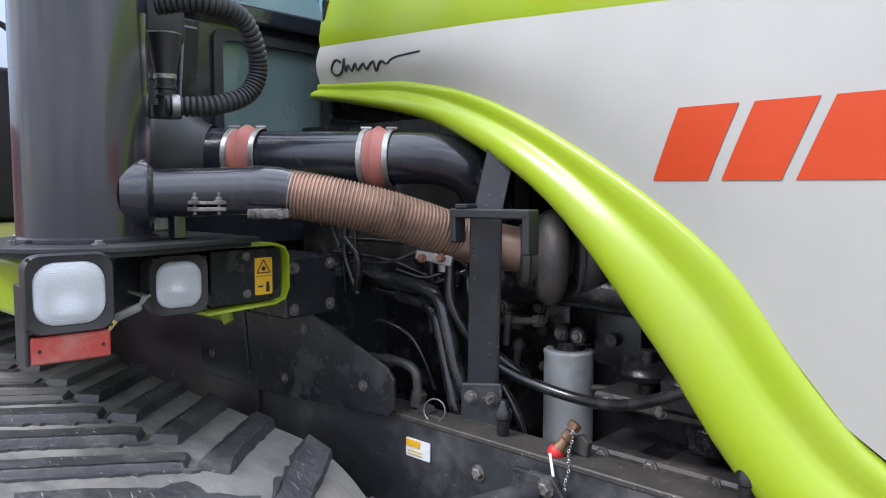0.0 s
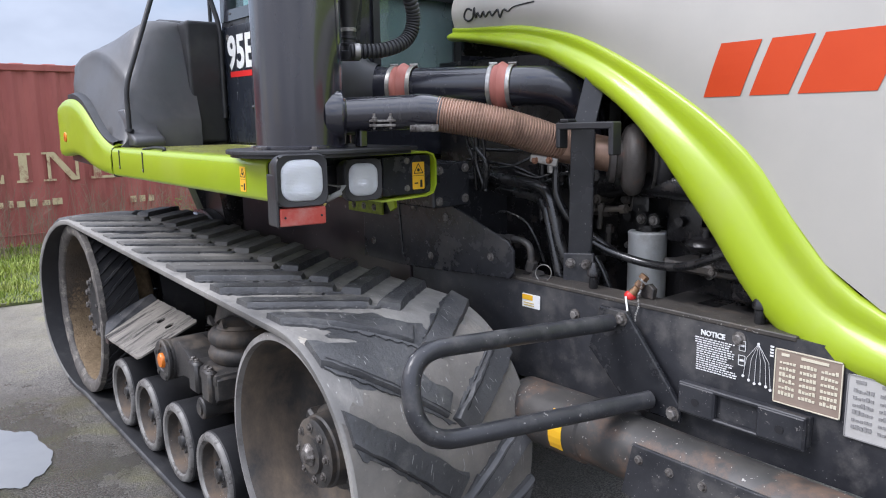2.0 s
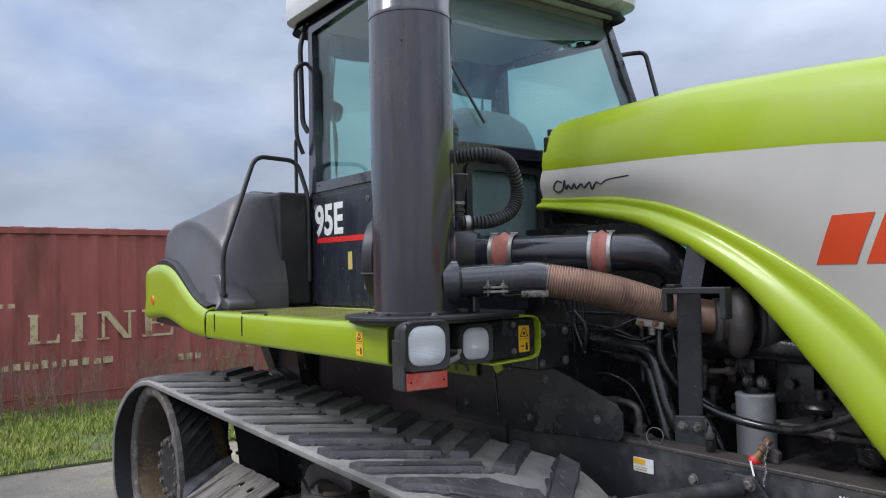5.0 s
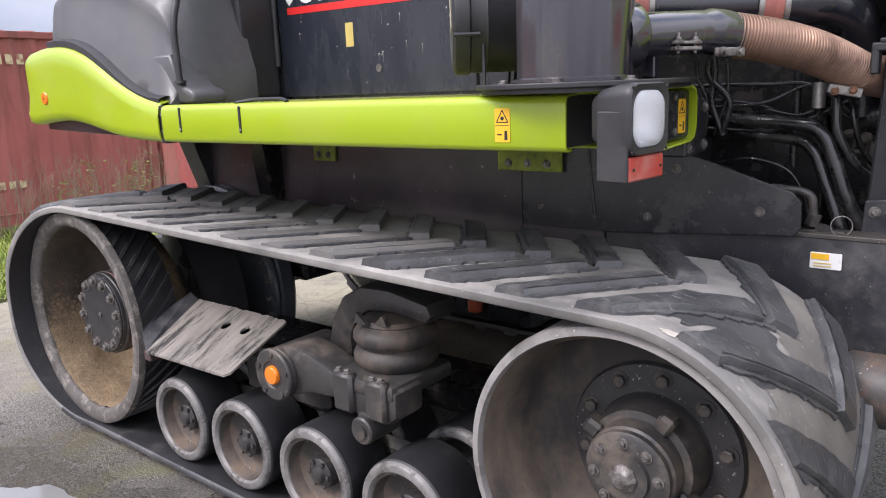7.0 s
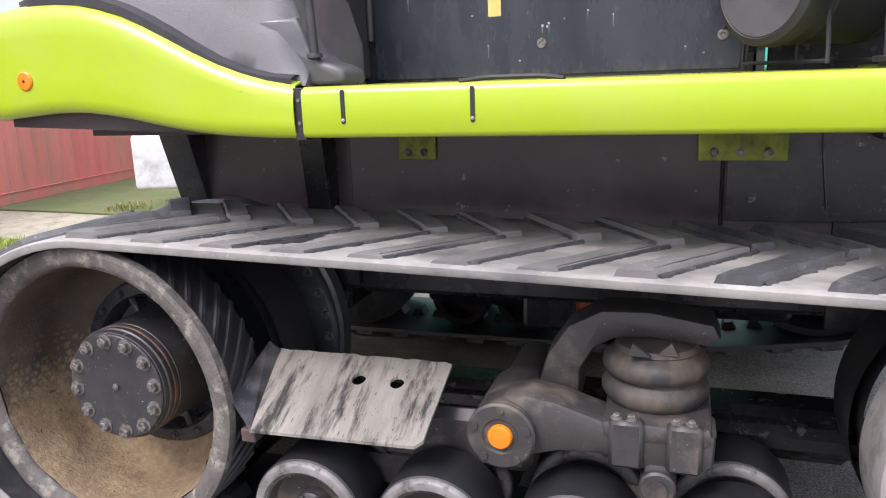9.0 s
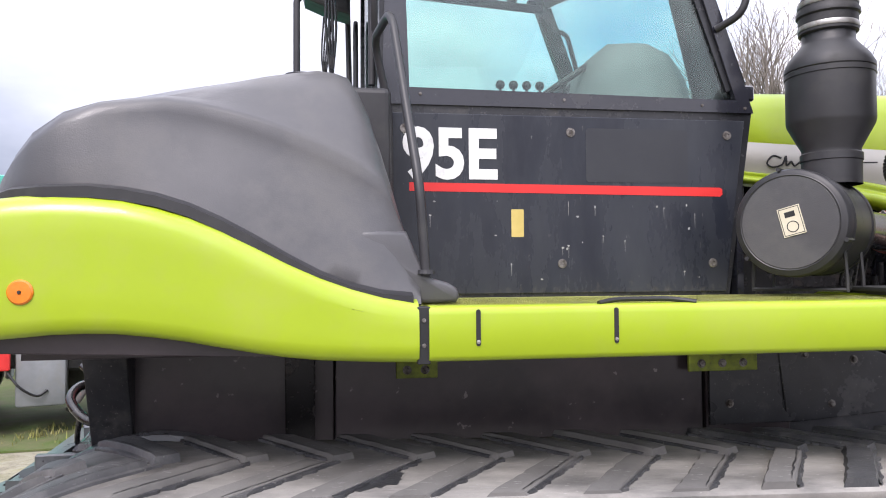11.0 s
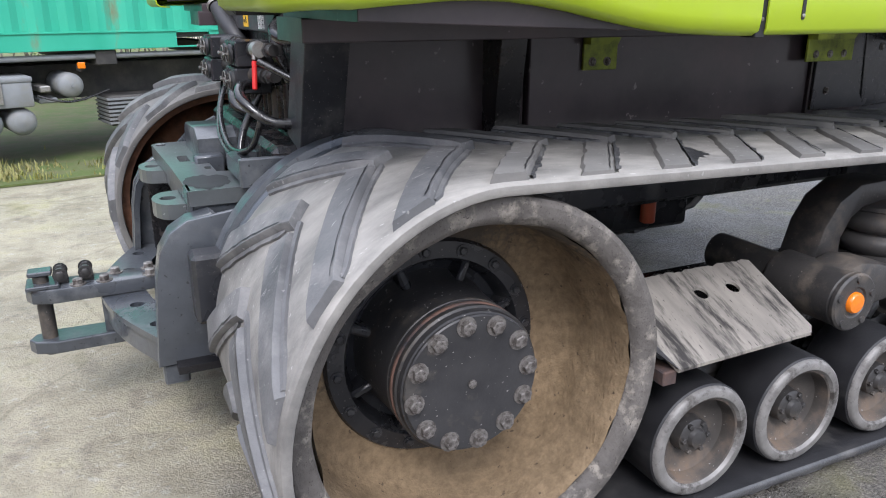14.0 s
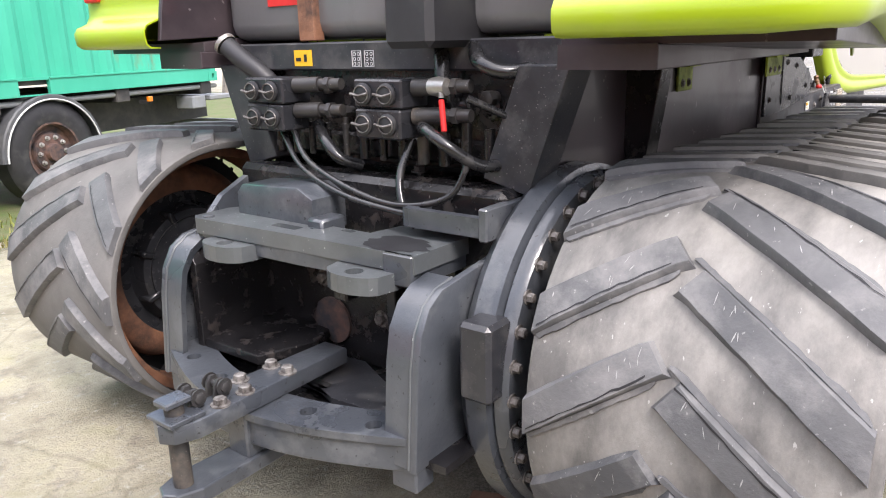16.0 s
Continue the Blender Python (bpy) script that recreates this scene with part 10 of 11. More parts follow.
        for zc in (1.385, 1.30):
            bm = B()
            cyl(bm, (-0.27, y0, zc), (-0.25, y0 - 0.10, zc + 0.004), 0.026, seg=14)
            cyl(bm, (-0.25, y0 - 0.10, zc + 0.004), (-0.24, y0 - 0.19, zc + 0.006), 0.019, seg=14)
            lathe(bm, [(0.026, 0), (0.026, 0.02)], (-0.245, y0 - 0.13, zc + 0.005), (0, -1, 0), 6)
            part("hose_fitting", bm, CAST, vb, smooth=40)
    bm = B()
    cyl(bm, (-0.292, 1.080, 1.355), (-0.30, 1.066, 1.262), 0.009, seg=10, bevel=0.003)
    vl = tp("shutoff_lever", bm, RED_PLASTIC, "red shut-off lever", smooth=40)
    bm = B()
    cyl(bm, (-0.29, 1.085, 1.40), (-0.292, 1.080, 1.36), 0.008, seg=8)
    lathe(bm, [(0.025, -0.03), (0.03, 0.0), (0.025, 0.03)], (-0.275, 1.10, 1.39), (0, 1, 0), 12)
    part("valve_body", bm, STEEL, vl, "", 40)

    def hose(pts, r, label="", mt=HOSE, nm="hydraulic_hose"):
        bm = B()
        tube(bm, smooth_line(pts, 7), r, 10)
        return tp(nm, bm, mt, label, smooth=60)

    # pipes and studs in the dark recess under the cross beam
    for y, z, r in ((0.98, 1.36, 0.02), (1.08, 1.33, 0.026), (1.16, 1.28, 0.02), (1.50, 1.36, 0.022), (1.58, 1.30, 0.018), (1.46, 1.25, 0.024), (1.66, 1.38, 0.016)):
        bm = B()
        cyl(bm, (0.07, y, z), (-0.16, y + 0.02, z - 0.01), r, seg=14)
        lathe(bm, [(r * 1.3, 0.0), (r * 1.3, 0.025), (r * 0.8, 0.03)], (-0.15, y + 0.02, z - 0.01), (-1, 0.08, -0.04), 6)
        tp("pipe_stub", bm, HOSE if r > 0.02 else CAST, smooth=40)
    for y in (0.93, 0.97, 1.31, 1.60):
        bm = B()
        cyl(bm, (-0.12, y, 1.06), (-0.12, y, 1.16), 0.012, seg=10)
        hexbolt(bm, (-0.12, y, 1.10), (0, 0, 1), 0.02, 0.02)
        tp("stud", bm, CAST)
    for a, b, z in ((0.86, 2.05, 1.19), (0.90, 2.0, 1.14)):
        bm = B()
        tube(bm, smooth_line([(-0.05, a, z), (-0.08, (a + b) / 2, z - 0.02), (-0.05, b, z + 0.02)], 8), 0.014, 10)
        tp("hydraulic_pipe", bm, CAST, smooth=60)
    bm = B()
    box(bm, 0.0, 0.055, 0.88, mirrored(0.88), 1.10, 1.20, 0.01)
    tp("valve_bank", bm, ENGINE)
    hose([(-0.25, 1.23, 1.23), (-0.31, 1.235, 1.12), (-0.34, 1.20, 1.03), (-0.33, 1.16, 0.97)], 0.013, "black hydraulic hose at the rear")
    hose([(-0.27, 1.18, 1.27), (-0.34, 1.10, 1.27), (-0.35, 1.02, 1.23), (-0.28, 0.96, 1.17), (-0.2, 0.93, 1.16)], 0.018)
    hose([(-0.28, 1.74, 1.23), (-0.33, 1.62, 1.14), (-0.36, 1.40, 1.07), (-0.36, 1.20, 1.04), (-0.33, 1.03, 1.08), (-0.3, 0.97, 1.2)], 0.010)
    hose([(-0.28, 1.80, 1.23), (-0.33, 1.66, 1.12), (-0.37, 1.42, 1.05), (-0.37, 1.15, 1.02), (-0.33, 0.92, 1.02)], 0.010)
    hose([(-0.22, 1.68, 1.25), (-0.28, 1.58, 1.20), (-0.28, 1.52, 1.15), (-0.22, 1.48, 1.12)], 0.02)
    hose([(-0.16, 1.05, 1.50), (-0.24, 0.98, 1.46), (-0.22, 0.90, 1.43), (-0.1, 0.80, 1.45)], 0.022)
    hose([(-0.10, 1.22, 1.55), (-0.18, 1.16, 1.48), (-0.2, 1.14, 1.38), (-0.16, 1.12, 1.28)], 0.024)
    hose([(-0.30, 0.98, 1.36), (-0.2, 0.90, 1.30), (-0.12, 0.86, 1.25)], 0.012)
    # filler neck
    bm = B()
    tube(bm, smooth_line([(-0.22, 2.14, 1.52), (-0.21, 2.07, 1.47), (-0.19, 2.0, 1.42), (-0.16, 1.95, 1.36)]), 0.036, 16)
    fn = tp("filler_neck", bm, PLASTIC_DARK, "black oil filler neck with bright cap", smooth=50)
    bm = B()
    lathe(bm, [(0.042, 0.0), (0.045, 0.006), (0.045, 0.016), (0.03, 0.02), (0.012, 0.026), (0.0, 0.026)], (-0.22, 2.145, 1.522), (-0.1, 0.75, 0.6), 22, False)
    box(bm, -0.24, -0.20, 2.155, 2.17, 1.545, 1.555, 0.003)
    part("cap", bm, STEEL, fn, "bright metal cap", 40)
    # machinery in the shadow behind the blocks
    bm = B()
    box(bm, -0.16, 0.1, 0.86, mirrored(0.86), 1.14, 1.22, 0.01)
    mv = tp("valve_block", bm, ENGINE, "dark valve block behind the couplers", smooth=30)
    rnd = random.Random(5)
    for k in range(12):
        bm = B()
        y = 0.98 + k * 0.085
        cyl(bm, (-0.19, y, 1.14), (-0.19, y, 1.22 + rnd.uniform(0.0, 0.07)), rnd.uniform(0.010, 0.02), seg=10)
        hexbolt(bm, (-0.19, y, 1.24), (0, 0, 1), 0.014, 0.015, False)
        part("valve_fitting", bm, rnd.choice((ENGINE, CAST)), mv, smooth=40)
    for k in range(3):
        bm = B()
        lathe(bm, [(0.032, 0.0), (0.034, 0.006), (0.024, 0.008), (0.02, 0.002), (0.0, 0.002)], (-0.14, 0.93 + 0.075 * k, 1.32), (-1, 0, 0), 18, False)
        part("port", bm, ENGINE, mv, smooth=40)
    # near-black plate stands in for the dark open space behind the couplers
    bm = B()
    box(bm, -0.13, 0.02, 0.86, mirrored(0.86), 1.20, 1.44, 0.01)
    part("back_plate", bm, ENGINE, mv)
    # plank on the ground
    bm = B()
    box(bm, -0.14, 0.14, -0.03, 0.03, 0.0, 0.035, 0.004, m=Matrix.Translation((-0.20, 0.90, 0.002)) @ Matrix.Rotation(radians(-70), 4, "Z"))
    part("wood_offcut", bm, surf("reddish_wood", (0.22, 0.12, 0.085), (0.30, 0.18, 0.13), rough=0.8, scale=20, stretch=(1, 6, 6)), None, "reddish wooden offcut lying on the concrete", category="plank")


rear_end()


# ---- lorry with the green container, and the trees behind ----
GC = Matrix.Translation((-1.815, 6.54, 1.10)) @ Matrix.Rotation(radians(14.5), 4, "Z")
LW = Matrix.Translation((-1.815, 6.54, 0.0)) @ Matrix.Rotation(radians(14.5), 4, "Z")
green, greenwall = container("shipping_container", GC, 6.06, 2.44, 2.44, CONT_GREEN,
                             "weathered teal green corrugated container loaded on a lorry", pockets=((2.02, 2.38), (3.20, 3.55)))
LORRY_GUARD = surf("dark_grey_guard", (0.055, 0.058, 0.062), (0.085, 0.089, 0.094), rough=0.45, scale=6, dirt=(0.12, 0.12, 0.115), dirt_at=0.6, dscale=4)
LORRY_PALE = surf("pale_lorry_plastic", (0.50, 0.52, 0.53), (0.58, 0.60, 0.61), rough=0.45, scale=6, dirt=(0.33, 0.33, 0.31), dirt_at=0.6, dscale=4)
CONT_TEAL = surf("teal_cab_paint", (0.02, 0.30, 0.22), (0.035, 0.36, 0.26), rough=0.35, scale=4, coat=0.3, dirt=(0.10, 0.24, 0.18), dirt_at=0.62, dscale=3)


def lorry_wheel(parent, x, y, r, facing, rim_mat, guard=None):
    """A tyre, rim and ring of nuts; facing: -1 towards the yard."""
    bm = B()
    w = 0.30
    prof = [(r * 0.56, 0.02), (r * 0.72, 0.0), (r * 0.93, 0.02), (r, 0.06), (r, w - 0.06), (r * 0.93, w - 0.02), (r * 0.56, w)]
    lathe(bm, prof, V3((x, y, r)), V3((0, -facing, 0)), 36, caps=False)
    bmesh.ops.transform(bm, matrix=LW, verts=bm.verts)
    tyre = part("tyre", bm, RUBBER_DARK, parent, smooth=40)
    bm = B()
    lathe(bm, [(0.0, 0.0), (r * 0.16, 0.0), (r * 0.18, 0.05), (r * 0.36, 0.06), (r * 0.40, 0.10), (r * 0.50, 0.10), (r * 0.54, 0.015), (r * 0.575, 0.012), (r * 0.575, 0.2)],
          V3((x, y, r)), V3((0, -facing, 0)), 32, caps=False)
    bmesh.ops.transform(bm, matrix=LW, verts=bm.verts)
    rim = part("rim", bm, rim_mat, parent, smooth=40)
    for k in range(10):
        a = k * 2 * math.pi / 10
        bm = B()
        hexbolt(bm, V3((x + r * 0.29 * math.cos(a), y + facing * (-0.05), r + r * 0.29 * math.sin(a))), V3((0, facing, 0)), 0.017, 0.03)
        bmesh.ops.transform(bm, matrix=LW, verts=bm.verts)
        part("wheel_nut", bm, STEEL, rim)
    return tyre


def mudguard(parent, x, y, r, a0, a1, width, mat, edge=None):
    bm = B()
    rows = []
    n = 14
    for k in range(n + 1):
        a = radians(a0 + (a1 - a0) * k / n)
        c, s = math.cos(a), math.sin(a)
        prof = [(r - 0.05, 0.0), (r - 0.012, 0.0), (r, 0.015), (r, width), (r - 0.012, width), (r - 0.012, 0.02), (r - 0.05, 0.012)]
        rows.append([V3((x + q * c, y + d, 0.5 + q * s)) for q, d in prof])
    grid_mesh(bm, rows)
    bmesh.ops.transform(bm, matrix=LW, verts=bm.verts)
    g = part("mudguard", bm, mat, parent, smooth=35)
    if edge:
        bm = B()
        pts = [V3((x + (r - 0.05) * math.cos(radians(a0 + (a1 - a0) * k / 24)), y - 0.006, 0.5 + (r - 0.05) * math.sin(radians(a0 + (a1 - a0) * k / 24)))) for k in range(25)]
        tube(bm, pts, 0.008, 6)
        bmesh.ops.transform(bm, matrix=LW, verts=bm.verts)
        part("edge_bead", bm, edge, g)
    return g


def build_lorry():
    lorry = thing("lorry", LW @ V3((1.5, 1.2, 0)), "grey and teal lorry with dull green cab behind the yard", "lorry")

    def add(nm, bm, mt, par=None, **k):
        bmesh.ops.transform(bm, matrix=LW, verts=bm.verts)
        return part(nm, bm, mt, par or lorry, **k)

    for y in (0.72, 1.62):
        bm = B()
        box(bm, -2.9, 6.6, y, y + 0.09, 0.66, 0.95, 0.01)
        add("chassis_rail", bm, LORRY_DARK)
    for x in (-0.02, 1.2, 2.8, 4.4, 5.78):
        bm = B()
        box(bm, x, x + 0.20, 0.03, 2.40, 0.945, 1.095, 0.012)
        add("cross_bearer", bm, LORRY_DARK)
    for y in (0.07, 2.36):
        bm = B()
        cyl(bm, (0.22, y, 1.035), (6.1, y, 1.035), 0.028, seg=12)
        add("side_tube", bm, LORRY_GREY, label="pale grey side tube")
    bm = B()
    box(bm, -0.1, 6.4, 0.50, 0.54, 0.60, 0.94)
    add("side_panel", bm, LORRY_DARK)
    for x in (1.03, 4.80):
        bm = B()
        box(bm, x - 0.035, x + 0.035, -0.07, -0.03, 0.93, 0.99, 0.008)
        lamp = add("marker_lamp", bm, AMBER, label="amber side lamp")
        bm = B()
        box(bm, x - 0.012, x + 0.012, -0.034, 0.10, 0.90, 0.945)
        add("lamp_bracket", bm, LORRY_DARK, lamp)
    # battery box with its ribbed lid and latch
    bm = B()
    box(bm, 0.02, 0.57, -0.06, 0.45, 0.60, 0.84, 0.02, 2)
    bb = add("battery_box", bm, LORRY_GREY, smooth=40)
    bm = B()
    box(bm, 0.01, 0.58, -0.07, 0.46, 0.83, 0.885, 0.018, 2)
    add("lid", bm, LORRY_GREY, bb, smooth=40)
    bm = B()
    box(bm, 0.27, 0.31, -0.085, -0.058, 0.64, 0.86, 0.006)
    add("latch", bm, STEEL, bb)
    bm = B()
    box(bm, -0.15, 0.0, -0.04, 0.35, 0.63, 0.885, 0.03, 3)
    box(bm, -0.155, 0.005, -0.046, 0.35, 0.79, 0.81, 0.004)
    add("filter_canister", bm, LORRY_GREY, smooth=40)
    for x in (0.16, 0.45):
        bm = B()
        lathe(bm, [(0.0, 0.0), (0.07, 0.01), (0.115, 0.035), (0.13, 0.07), (0.13, 0.75), (0.1, 0.8), (0.0, 0.82)], V3((x, -0.05, 0.46)), V3((0, 1, 0)), 24, caps=False)
        add("air_tank", bm, LORRY_GREY, smooth=50)
    bm = B()
    lathe(bm, [(0.0, 0.0), (0.06, 0.008), (0.105, 0.03), (0.12, 0.06), (0.12, 0.5), (0.0, 0.52)], V3((0.93, -0.02, 0.77)), V3((0, 1, 0)), 24, caps=False)
    cyl(bm, (0.93, -0.05, 0.77), (0.93, 0.0, 0.77), 0.015, seg=8)
    add("air_tank", bm, LORRY_GREY, smooth=50)
    bm = B()
    box(bm, 0.64, 0.74, 0.0, 0.4, 0.72, 0.78, 0.01)
    add("valve_block", bm, STEEL)
    bm = B()
    box(bm, 0.63, 0.80, 0.05, 0.4, 0.61, 0.66, 0.01)
    add("valve_block", bm, LORRY_GREY)
    bm = B()
    tube(bm, smooth_line([V3((0.62, 0.02, 0.69)), V3((0.8, -0.02, 0.63)), V3((1.0, 0.05, 0.62)), V3((1.3, 0.1, 0.7))], 6), 0.012, 8)
    add("air_line", bm, HOSE)
    # ribbed dark box under the bed
    bm = B()
    box(bm, 1.25, 1.85, 0.0, 0.40, 0.34, 0.64, 0.02)
    st = add("ribbed_step", bm, LORRY_DARK)
    for k in range(7):
        bm = B()
        box(bm, 1.24, 1.86, -0.012, 0.41, 0.36 + k * 0.04, 0.38 + k * 0.04)
        add("rib", bm, LORRY_GREY, st)
    # rusty exhaust stub
    bm = B()
    o, i = 0.045, 0.039
    pts = [V3((-0.10, 0.15, 0.56)), V3((-0.16, 0.0, 0.48)), V3((-0.28, -0.20, 0.31))]
    d = (pts[2] - pts[1]).normalized()
    tube(bm, pts, o, 14)
    add("exhaust_pipe", bm, TURBO_BROWN, label="rusty exhaust pipe stub", smooth=40)
    bm = B()
    cyl(bm, pts[2] + d * 0.0005, pts[2] + d * 0.003, i, seg=14)
    add("pipe_mouth", bm, INK)
    # wheels
    for x in (3.50,):
        for y, f in ((0.0, -1), (2.42, 1)):
            w = thing("wheel", LW @ V3((x, y, 0)), "", "")
            adopt(w, lorry)
            lorry_wheel(w, x, y, 0.53, f, HITCH_RUST)
            mudguard(w, x, y - 0.02 if f < 0 else y - 0.54, 0.61, 0, 180, 0.58, LORRY_GUARD, WHITE if f < 0 else None)
    for y, f in ((-0.02, -1), (2.42, 1)):
        w = thing("wheel", LW @ V3((-1.68, y, 0)), "", "")
        adopt(w, lorry)
        lorry_wheel(w, -1.68, y, 0.50, f, CREAM_VINYL)
        mudguard(w, -1.68, y - 0.04 if f < 0 else y - 0.28, 0.60, -12, 192, 0.34, LORRY_PALE)
    # cab: teal forward shell, dull green sleeper behind it
    bm = B()
    prism(bm, [(-2.95, 1.06), (-0.36, 1.06), (-0.36, 2.42), (-0.55, 2.72), (-2.55, 2.78), (-2.92, 2.2)], 2.42, "xz", 0.02, 0.05)
    cab = add("cab", bm, CONT_TEAL, smooth=35, label="teal cab shell")
    bm = B()
    prism(bm, [(-0.40, 1.26), (-0.10, 1.22), (-0.06, 1.75), (-0.12, 2.42), (-0.28, 2.62), (-0.60, 2.72), (-0.60, 1.26)], 2.30, "xz", 0.07, 0.04)
    sl = add("sleeper", bm, LORRY_GREEN, cab, smooth=35, label="dull green cab rear")
    bm = B()
    prism(bm, [(-0.335, 2.02), (-0.155, 2.02), (-0.175, 2.36), (-0.335, 2.44)], 0.012, "xz", 0.06, 0.004)
    add("window", bm, LORRY_GLASS, sl)
    for z in (1.93, 2.47):
        bm = B()
        box(bm, -0.345, -0.105, 0.05, 0.075, z, z + 0.02, 0.004)
        add("rain_strip", bm, LORRY_DARK, sl)
    bm = B()
    box(bm, -0.265, -0.15, 0.0, 0.10, 1.36, 1.72, 0.035, 3)
    add("air_intake", bm, LORRY_GREY, sl, smooth=40)
    bm = B()
    box(bm, -0.205, -0.185, 0.03, 0.06, 1.92, 2.03, 0.006)
    add("reflector", bm, RED_PLASTIC, sl)
    bm = B()
    prism(bm, [(-2.35, 1.95), (-1.45, 1.95), (-1.45, 2.50), (-2.2, 2.52)], 0.014, "xz", 0.008, 0.004)
    add("window", bm, LORRY_GLASS, cab)
    bm = B()
    box(bm, -0.80, -0.33, 0.03, 0.45, 0.33, 1.055, 0.03, 2)
    add("skirt", bm, LORRY_GREY, cab, smooth=40)
    bm = B()
    box(bm, -2.98, -2.32, 0.02, 2.42, 0.35, 1.05, 0.06, 3)
    add("bumper", bm, LORRY_PALE, cab, smooth=40)
    bm = B()
    box(bm, -1.0, -0.84, -0.03, 0.03, 0.72, 0.93, 0.01)
    add("lamp", bm, RED_PLASTIC, cab)
    bm = B()
    tube(bm, smooth_line([V3((-0.86, -0.03, 0.7)), V3((-0.75, -0.05, 0.55)), V3((-0.6, -0.02, 0.45)), V3((-0.5, 0.02, 0.5))], 6), 0.014, 8)
    add("cable", bm, HOSE)
    bm = B()
    box(bm, -0.75, 0.0, 0.6, 1.9, 0.40, 0.95, 0.05)
    box(bm, -0.35, -0.1, 0.3, 0.6, 0.65, 1.1, 0.03)
    add("gearbox", bm, LORRY_DARK)
    # tail
    bm = B()
    box(bm, 5.55, 5.80, -0.01, 0.25, 0.78, 0.93, 0.01)
    add("tail_box", bm, LORRY_GREY)
    bm = B()
    box(bm, 5.9, 6.35, 0.0, 2.4, 0.86, 0.92, 0.01)
    add("tail_beam", bm, LORRY_GREY)
    bm = B()
    box(bm, 6.42, 6.48, 0.1, 2.3, 0.45, 0.57, 0.01)
    add("under_run_bar", bm, LORRY_GREY)
    return lorry


build_lorry()


def bare_tree(seed, place, height, twigs=True):
    """Trunk with forking limbs, and a crown of fine bare twigs with a few buds."""
    rnd = random.Random(seed)
    e = thing("bare_tree", place, "leafless grey tree with a fine twiggy crown behind the yard", "tree", "trees behind the yard")
    wood, fine = ([], []), ([], [])

    def limb(store, p, d, length, r0, r1, n, sides):
        vs, fs = store
        q = V3(p)
        d = V3(d).normalized()
        pts = [(q.copy(), d.copy())]
        for k in range(n):
            d = (d + V3((rnd.uniform(-0.16, 0.16), rnd.uniform(-0.16, 0.16), rnd.uniform(-0.04, 0.13)))).normalized()
            q = q + d * (length / n)
            pts.append((q.copy(), d.copy()))
        for k, (c, dd) in enumerate(pts):
            u, v, w = frame_of(dd)
            r = r0 + (r1 - r0) * k / n
            base = len(vs)
            for j in range(sides):
                a = 2 * math.pi * j / sides
                vs.append(c + u * (r * math.cos(a)) + v * (r * math.sin(a)))
            if k:
                for j in range(sides):
                    fs.append((base - sides + j, base - sides + (j + 1) % sides, base + (j + 1) % sides, base + j))
        return pts

    def grow(p, d, length, r, depth):
        st = wood if depth < 3 else fine
        pts = limb(st, p, d, length, r, r * 0.55, 4 if depth < 3 else 3, 6 if depth < 2 else (4 if depth < 3 else 3))
        if depth >= 5:
            return
        kids = (5, 4, 4, 4, 3)[depth]
        for k in range(kids):
            f = rnd.uniform(0.35, 1.0) if k else 1.0
            i = min(len(pts) - 1, int(f * (len(pts) - 1) + 0.5))
            c, dd = pts[i]
            u, v, w = frame_of(dd)
            a = rnd.uniform(0, 2 * math.pi)
            spread = rnd.uniform(0.35, 0.8) if k else rnd.uniform(0.05, 0.3)
            nd = dd + (u * math.cos(a) + v * math.sin(a)) * spread + V3((0, 0, 0.12))
            grow(c, nd, length * rnd.uniform(0.55, 0.8), max(0.004, r * rnd.uniform(0.42, 0.6)), depth + 1)

    grow(V3(place), V3((rnd.uniform(-0.08, 0.08), rnd.uniform(-0.08, 0.08), 1)), height * 0.36, height * 0.018, 0)
    for nm, (vs, fs) in (("trunk", wood), ("crown", fine)):
        me = bpy.data.meshes.new(nm)
        me.from_pydata([tuple(v) for v in vs], [], fs)
        me.materials.append(BARK)
        ob = new(nm, me)
        adopt(ob, e)
    return e


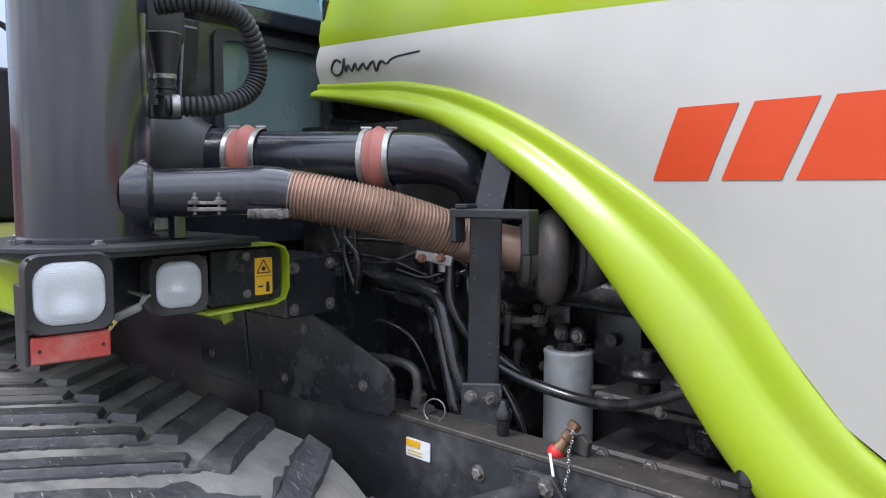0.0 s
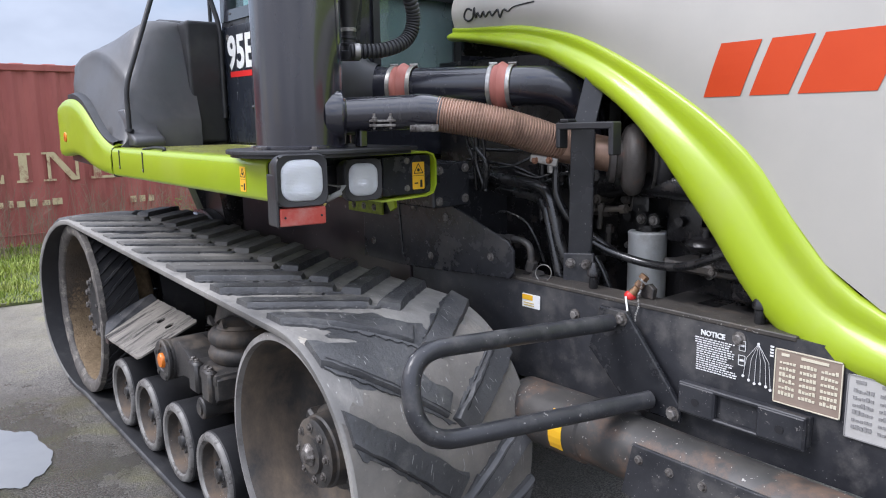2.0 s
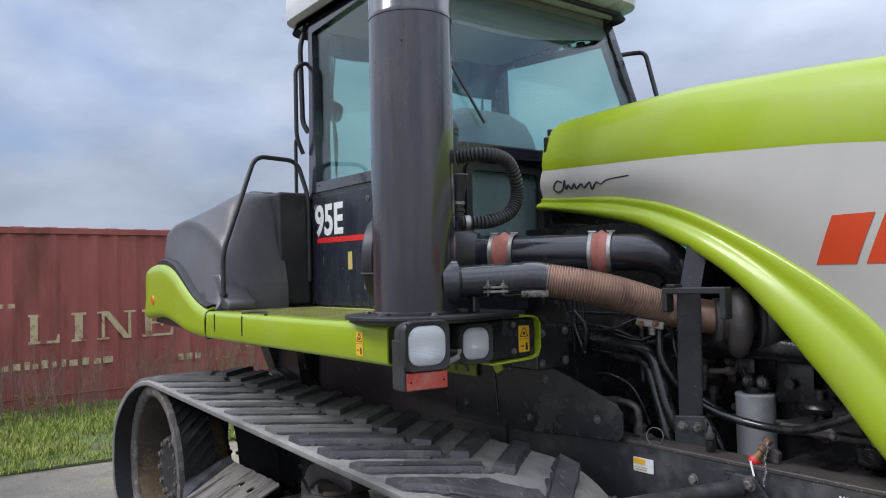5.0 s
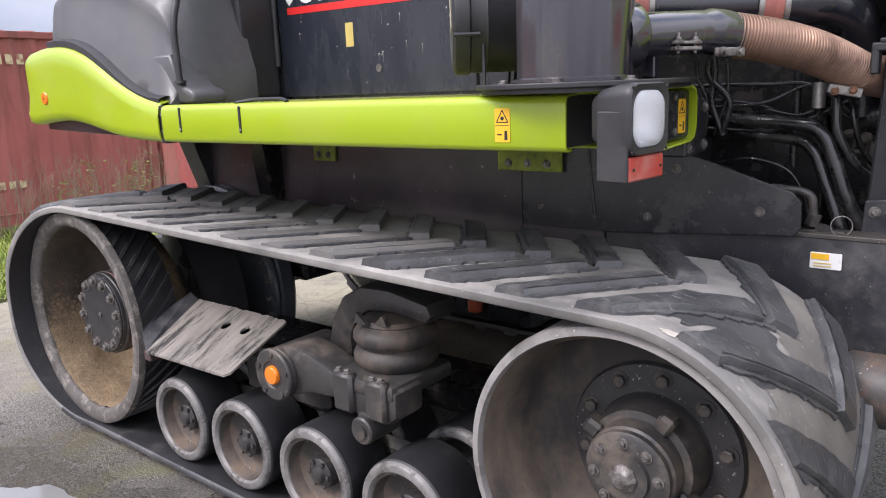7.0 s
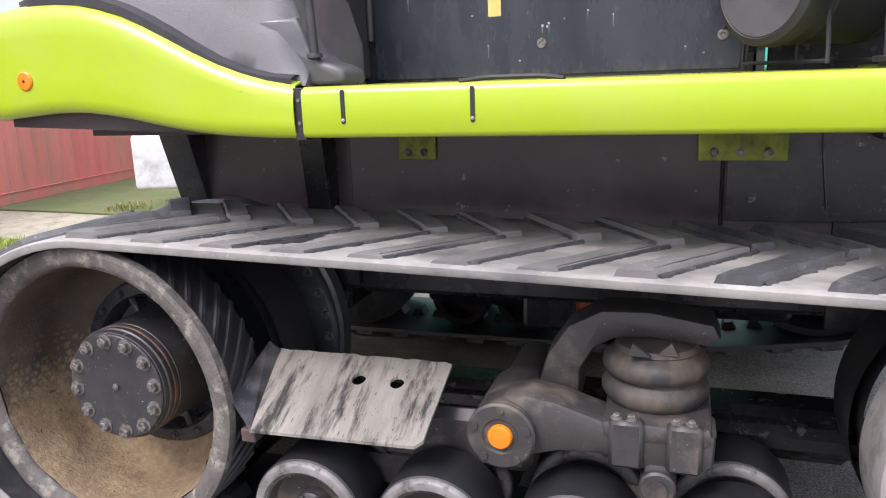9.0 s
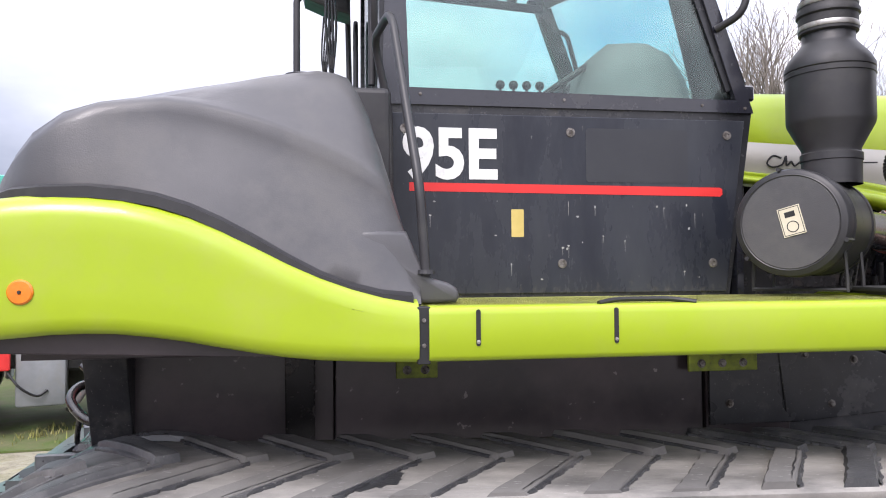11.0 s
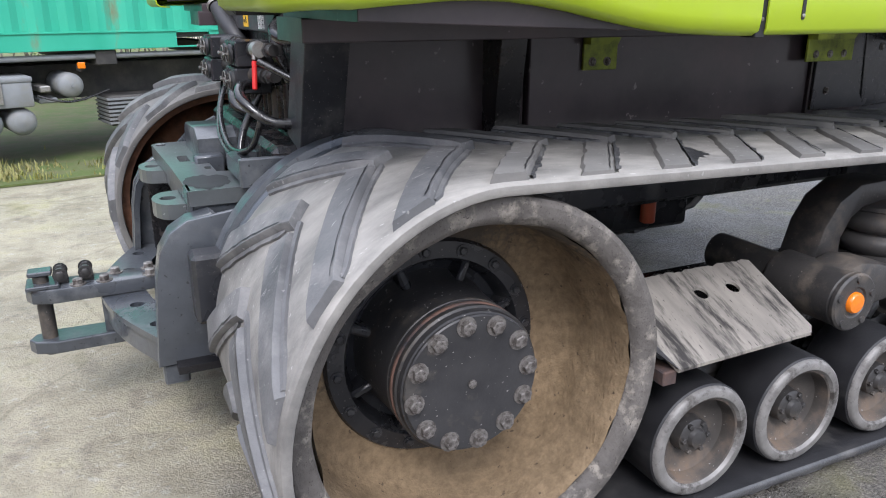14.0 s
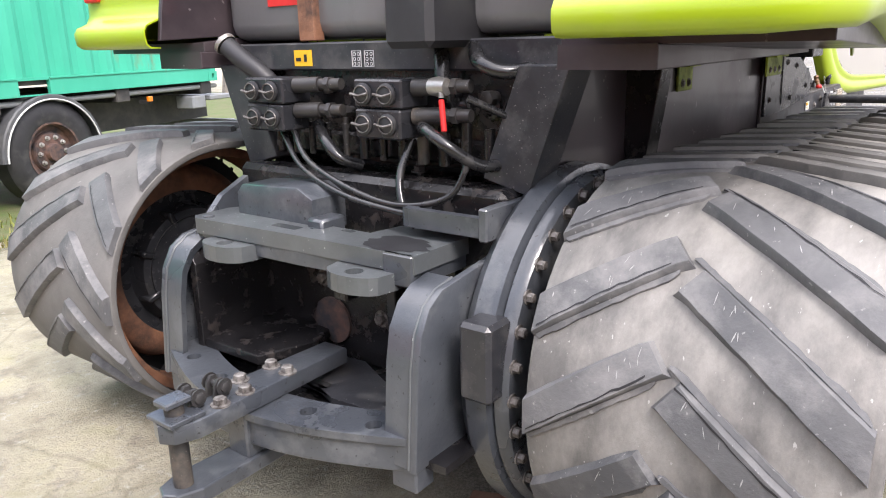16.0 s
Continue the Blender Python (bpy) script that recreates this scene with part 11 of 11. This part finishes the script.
for seed, place, h in ((3, (15.2, 19.0, 0), 10.2), (5, (17.0, 18.6, 0), 10.6), (8, (18.8, 17.6, 0), 9.8), (11, (13.6, 20.6, 0), 9.4), (14, (21.0, 16.5, 0), 10.4)):
    bare_tree(seed, place, h)


def hedge():
    """Thorn hedge with pale young leaves behind the lorry."""
    rnd = random.Random(31)
    vs, fs = [], []
    lv, lf = [], []
    for k in range(260):
        x, y = rnd.uniform(-6.5, 7.0), rnd.uniform(-0.5, 0.6)
        p = LW @ V3((x, 5.6 + y, 0))
        h = rnd.uniform(1.6, 2.9)
        d = V3((rnd.uniform(-0.35, 0.35), rnd.uniform(-0.35, 0.35), 1)).normalized()
        q = p.copy()
        for s in range(4):
            n = q + d * (h / 4)
            u, v, w = frame_of(d)
            r = 0.018 * (1 - s / 5)
            b = len(vs)
            for c, rr in ((q, r), (n, r * 0.8)):
                for j in range(3):
                    a = 2 * math.pi * j / 3
                    vs.append(c + u * (rr * math.cos(a)) + v * (rr * math.sin(a)))
            for j in range(3):
                fs.append((b + j, b + (j + 1) % 3, b + 3 + (j + 1) % 3, b + 3 + j))
            for t in range(12):
                c = q.lerp(n, rnd.random()) + V3((rnd.gauss(0, 0.16), rnd.gauss(0, 0.16), rnd.gauss(0, 0.12)))
                a, l = rnd.uniform(0, 2 * math.pi), rnd.uniform(0.02, 0.045)
                t1 = V3((math.cos(a), math.sin(a), rnd.uniform(-0.5, 0.7))) * l
                t2 = V3((-math.sin(a), math.cos(a), rnd.uniform(-0.4, 0.4))) * l * 0.6
                b2 = len(lv)
                lv.extend((c - t1, c + t2, c + t1, c - t2))
                lf.append((b2, b2 + 1, b2 + 2, b2 + 3))
            q = n
            d = (d + V3((rnd.uniform(-0.3, 0.3), rnd.uniform(-0.3, 0.3), 0.1))).normalized()
    e = thing("hedge", LW @ V3((0, 5.6, 0)), "thorn hedge with sparse young leaves behind the lorry", "hedge", kind="stuff")
    for nm, a, b, mt in (("twigs", vs, fs, BARK), ("leaves", lv, lf, LEAF)):
        me = bpy.data.meshes.new(nm)
        me.from_pydata([tuple(v) for v in a], [], b)
        me.materials.append(mt)
        tagged(adopt(new(nm, me), e), "", "", "", "stuff")


hedge()
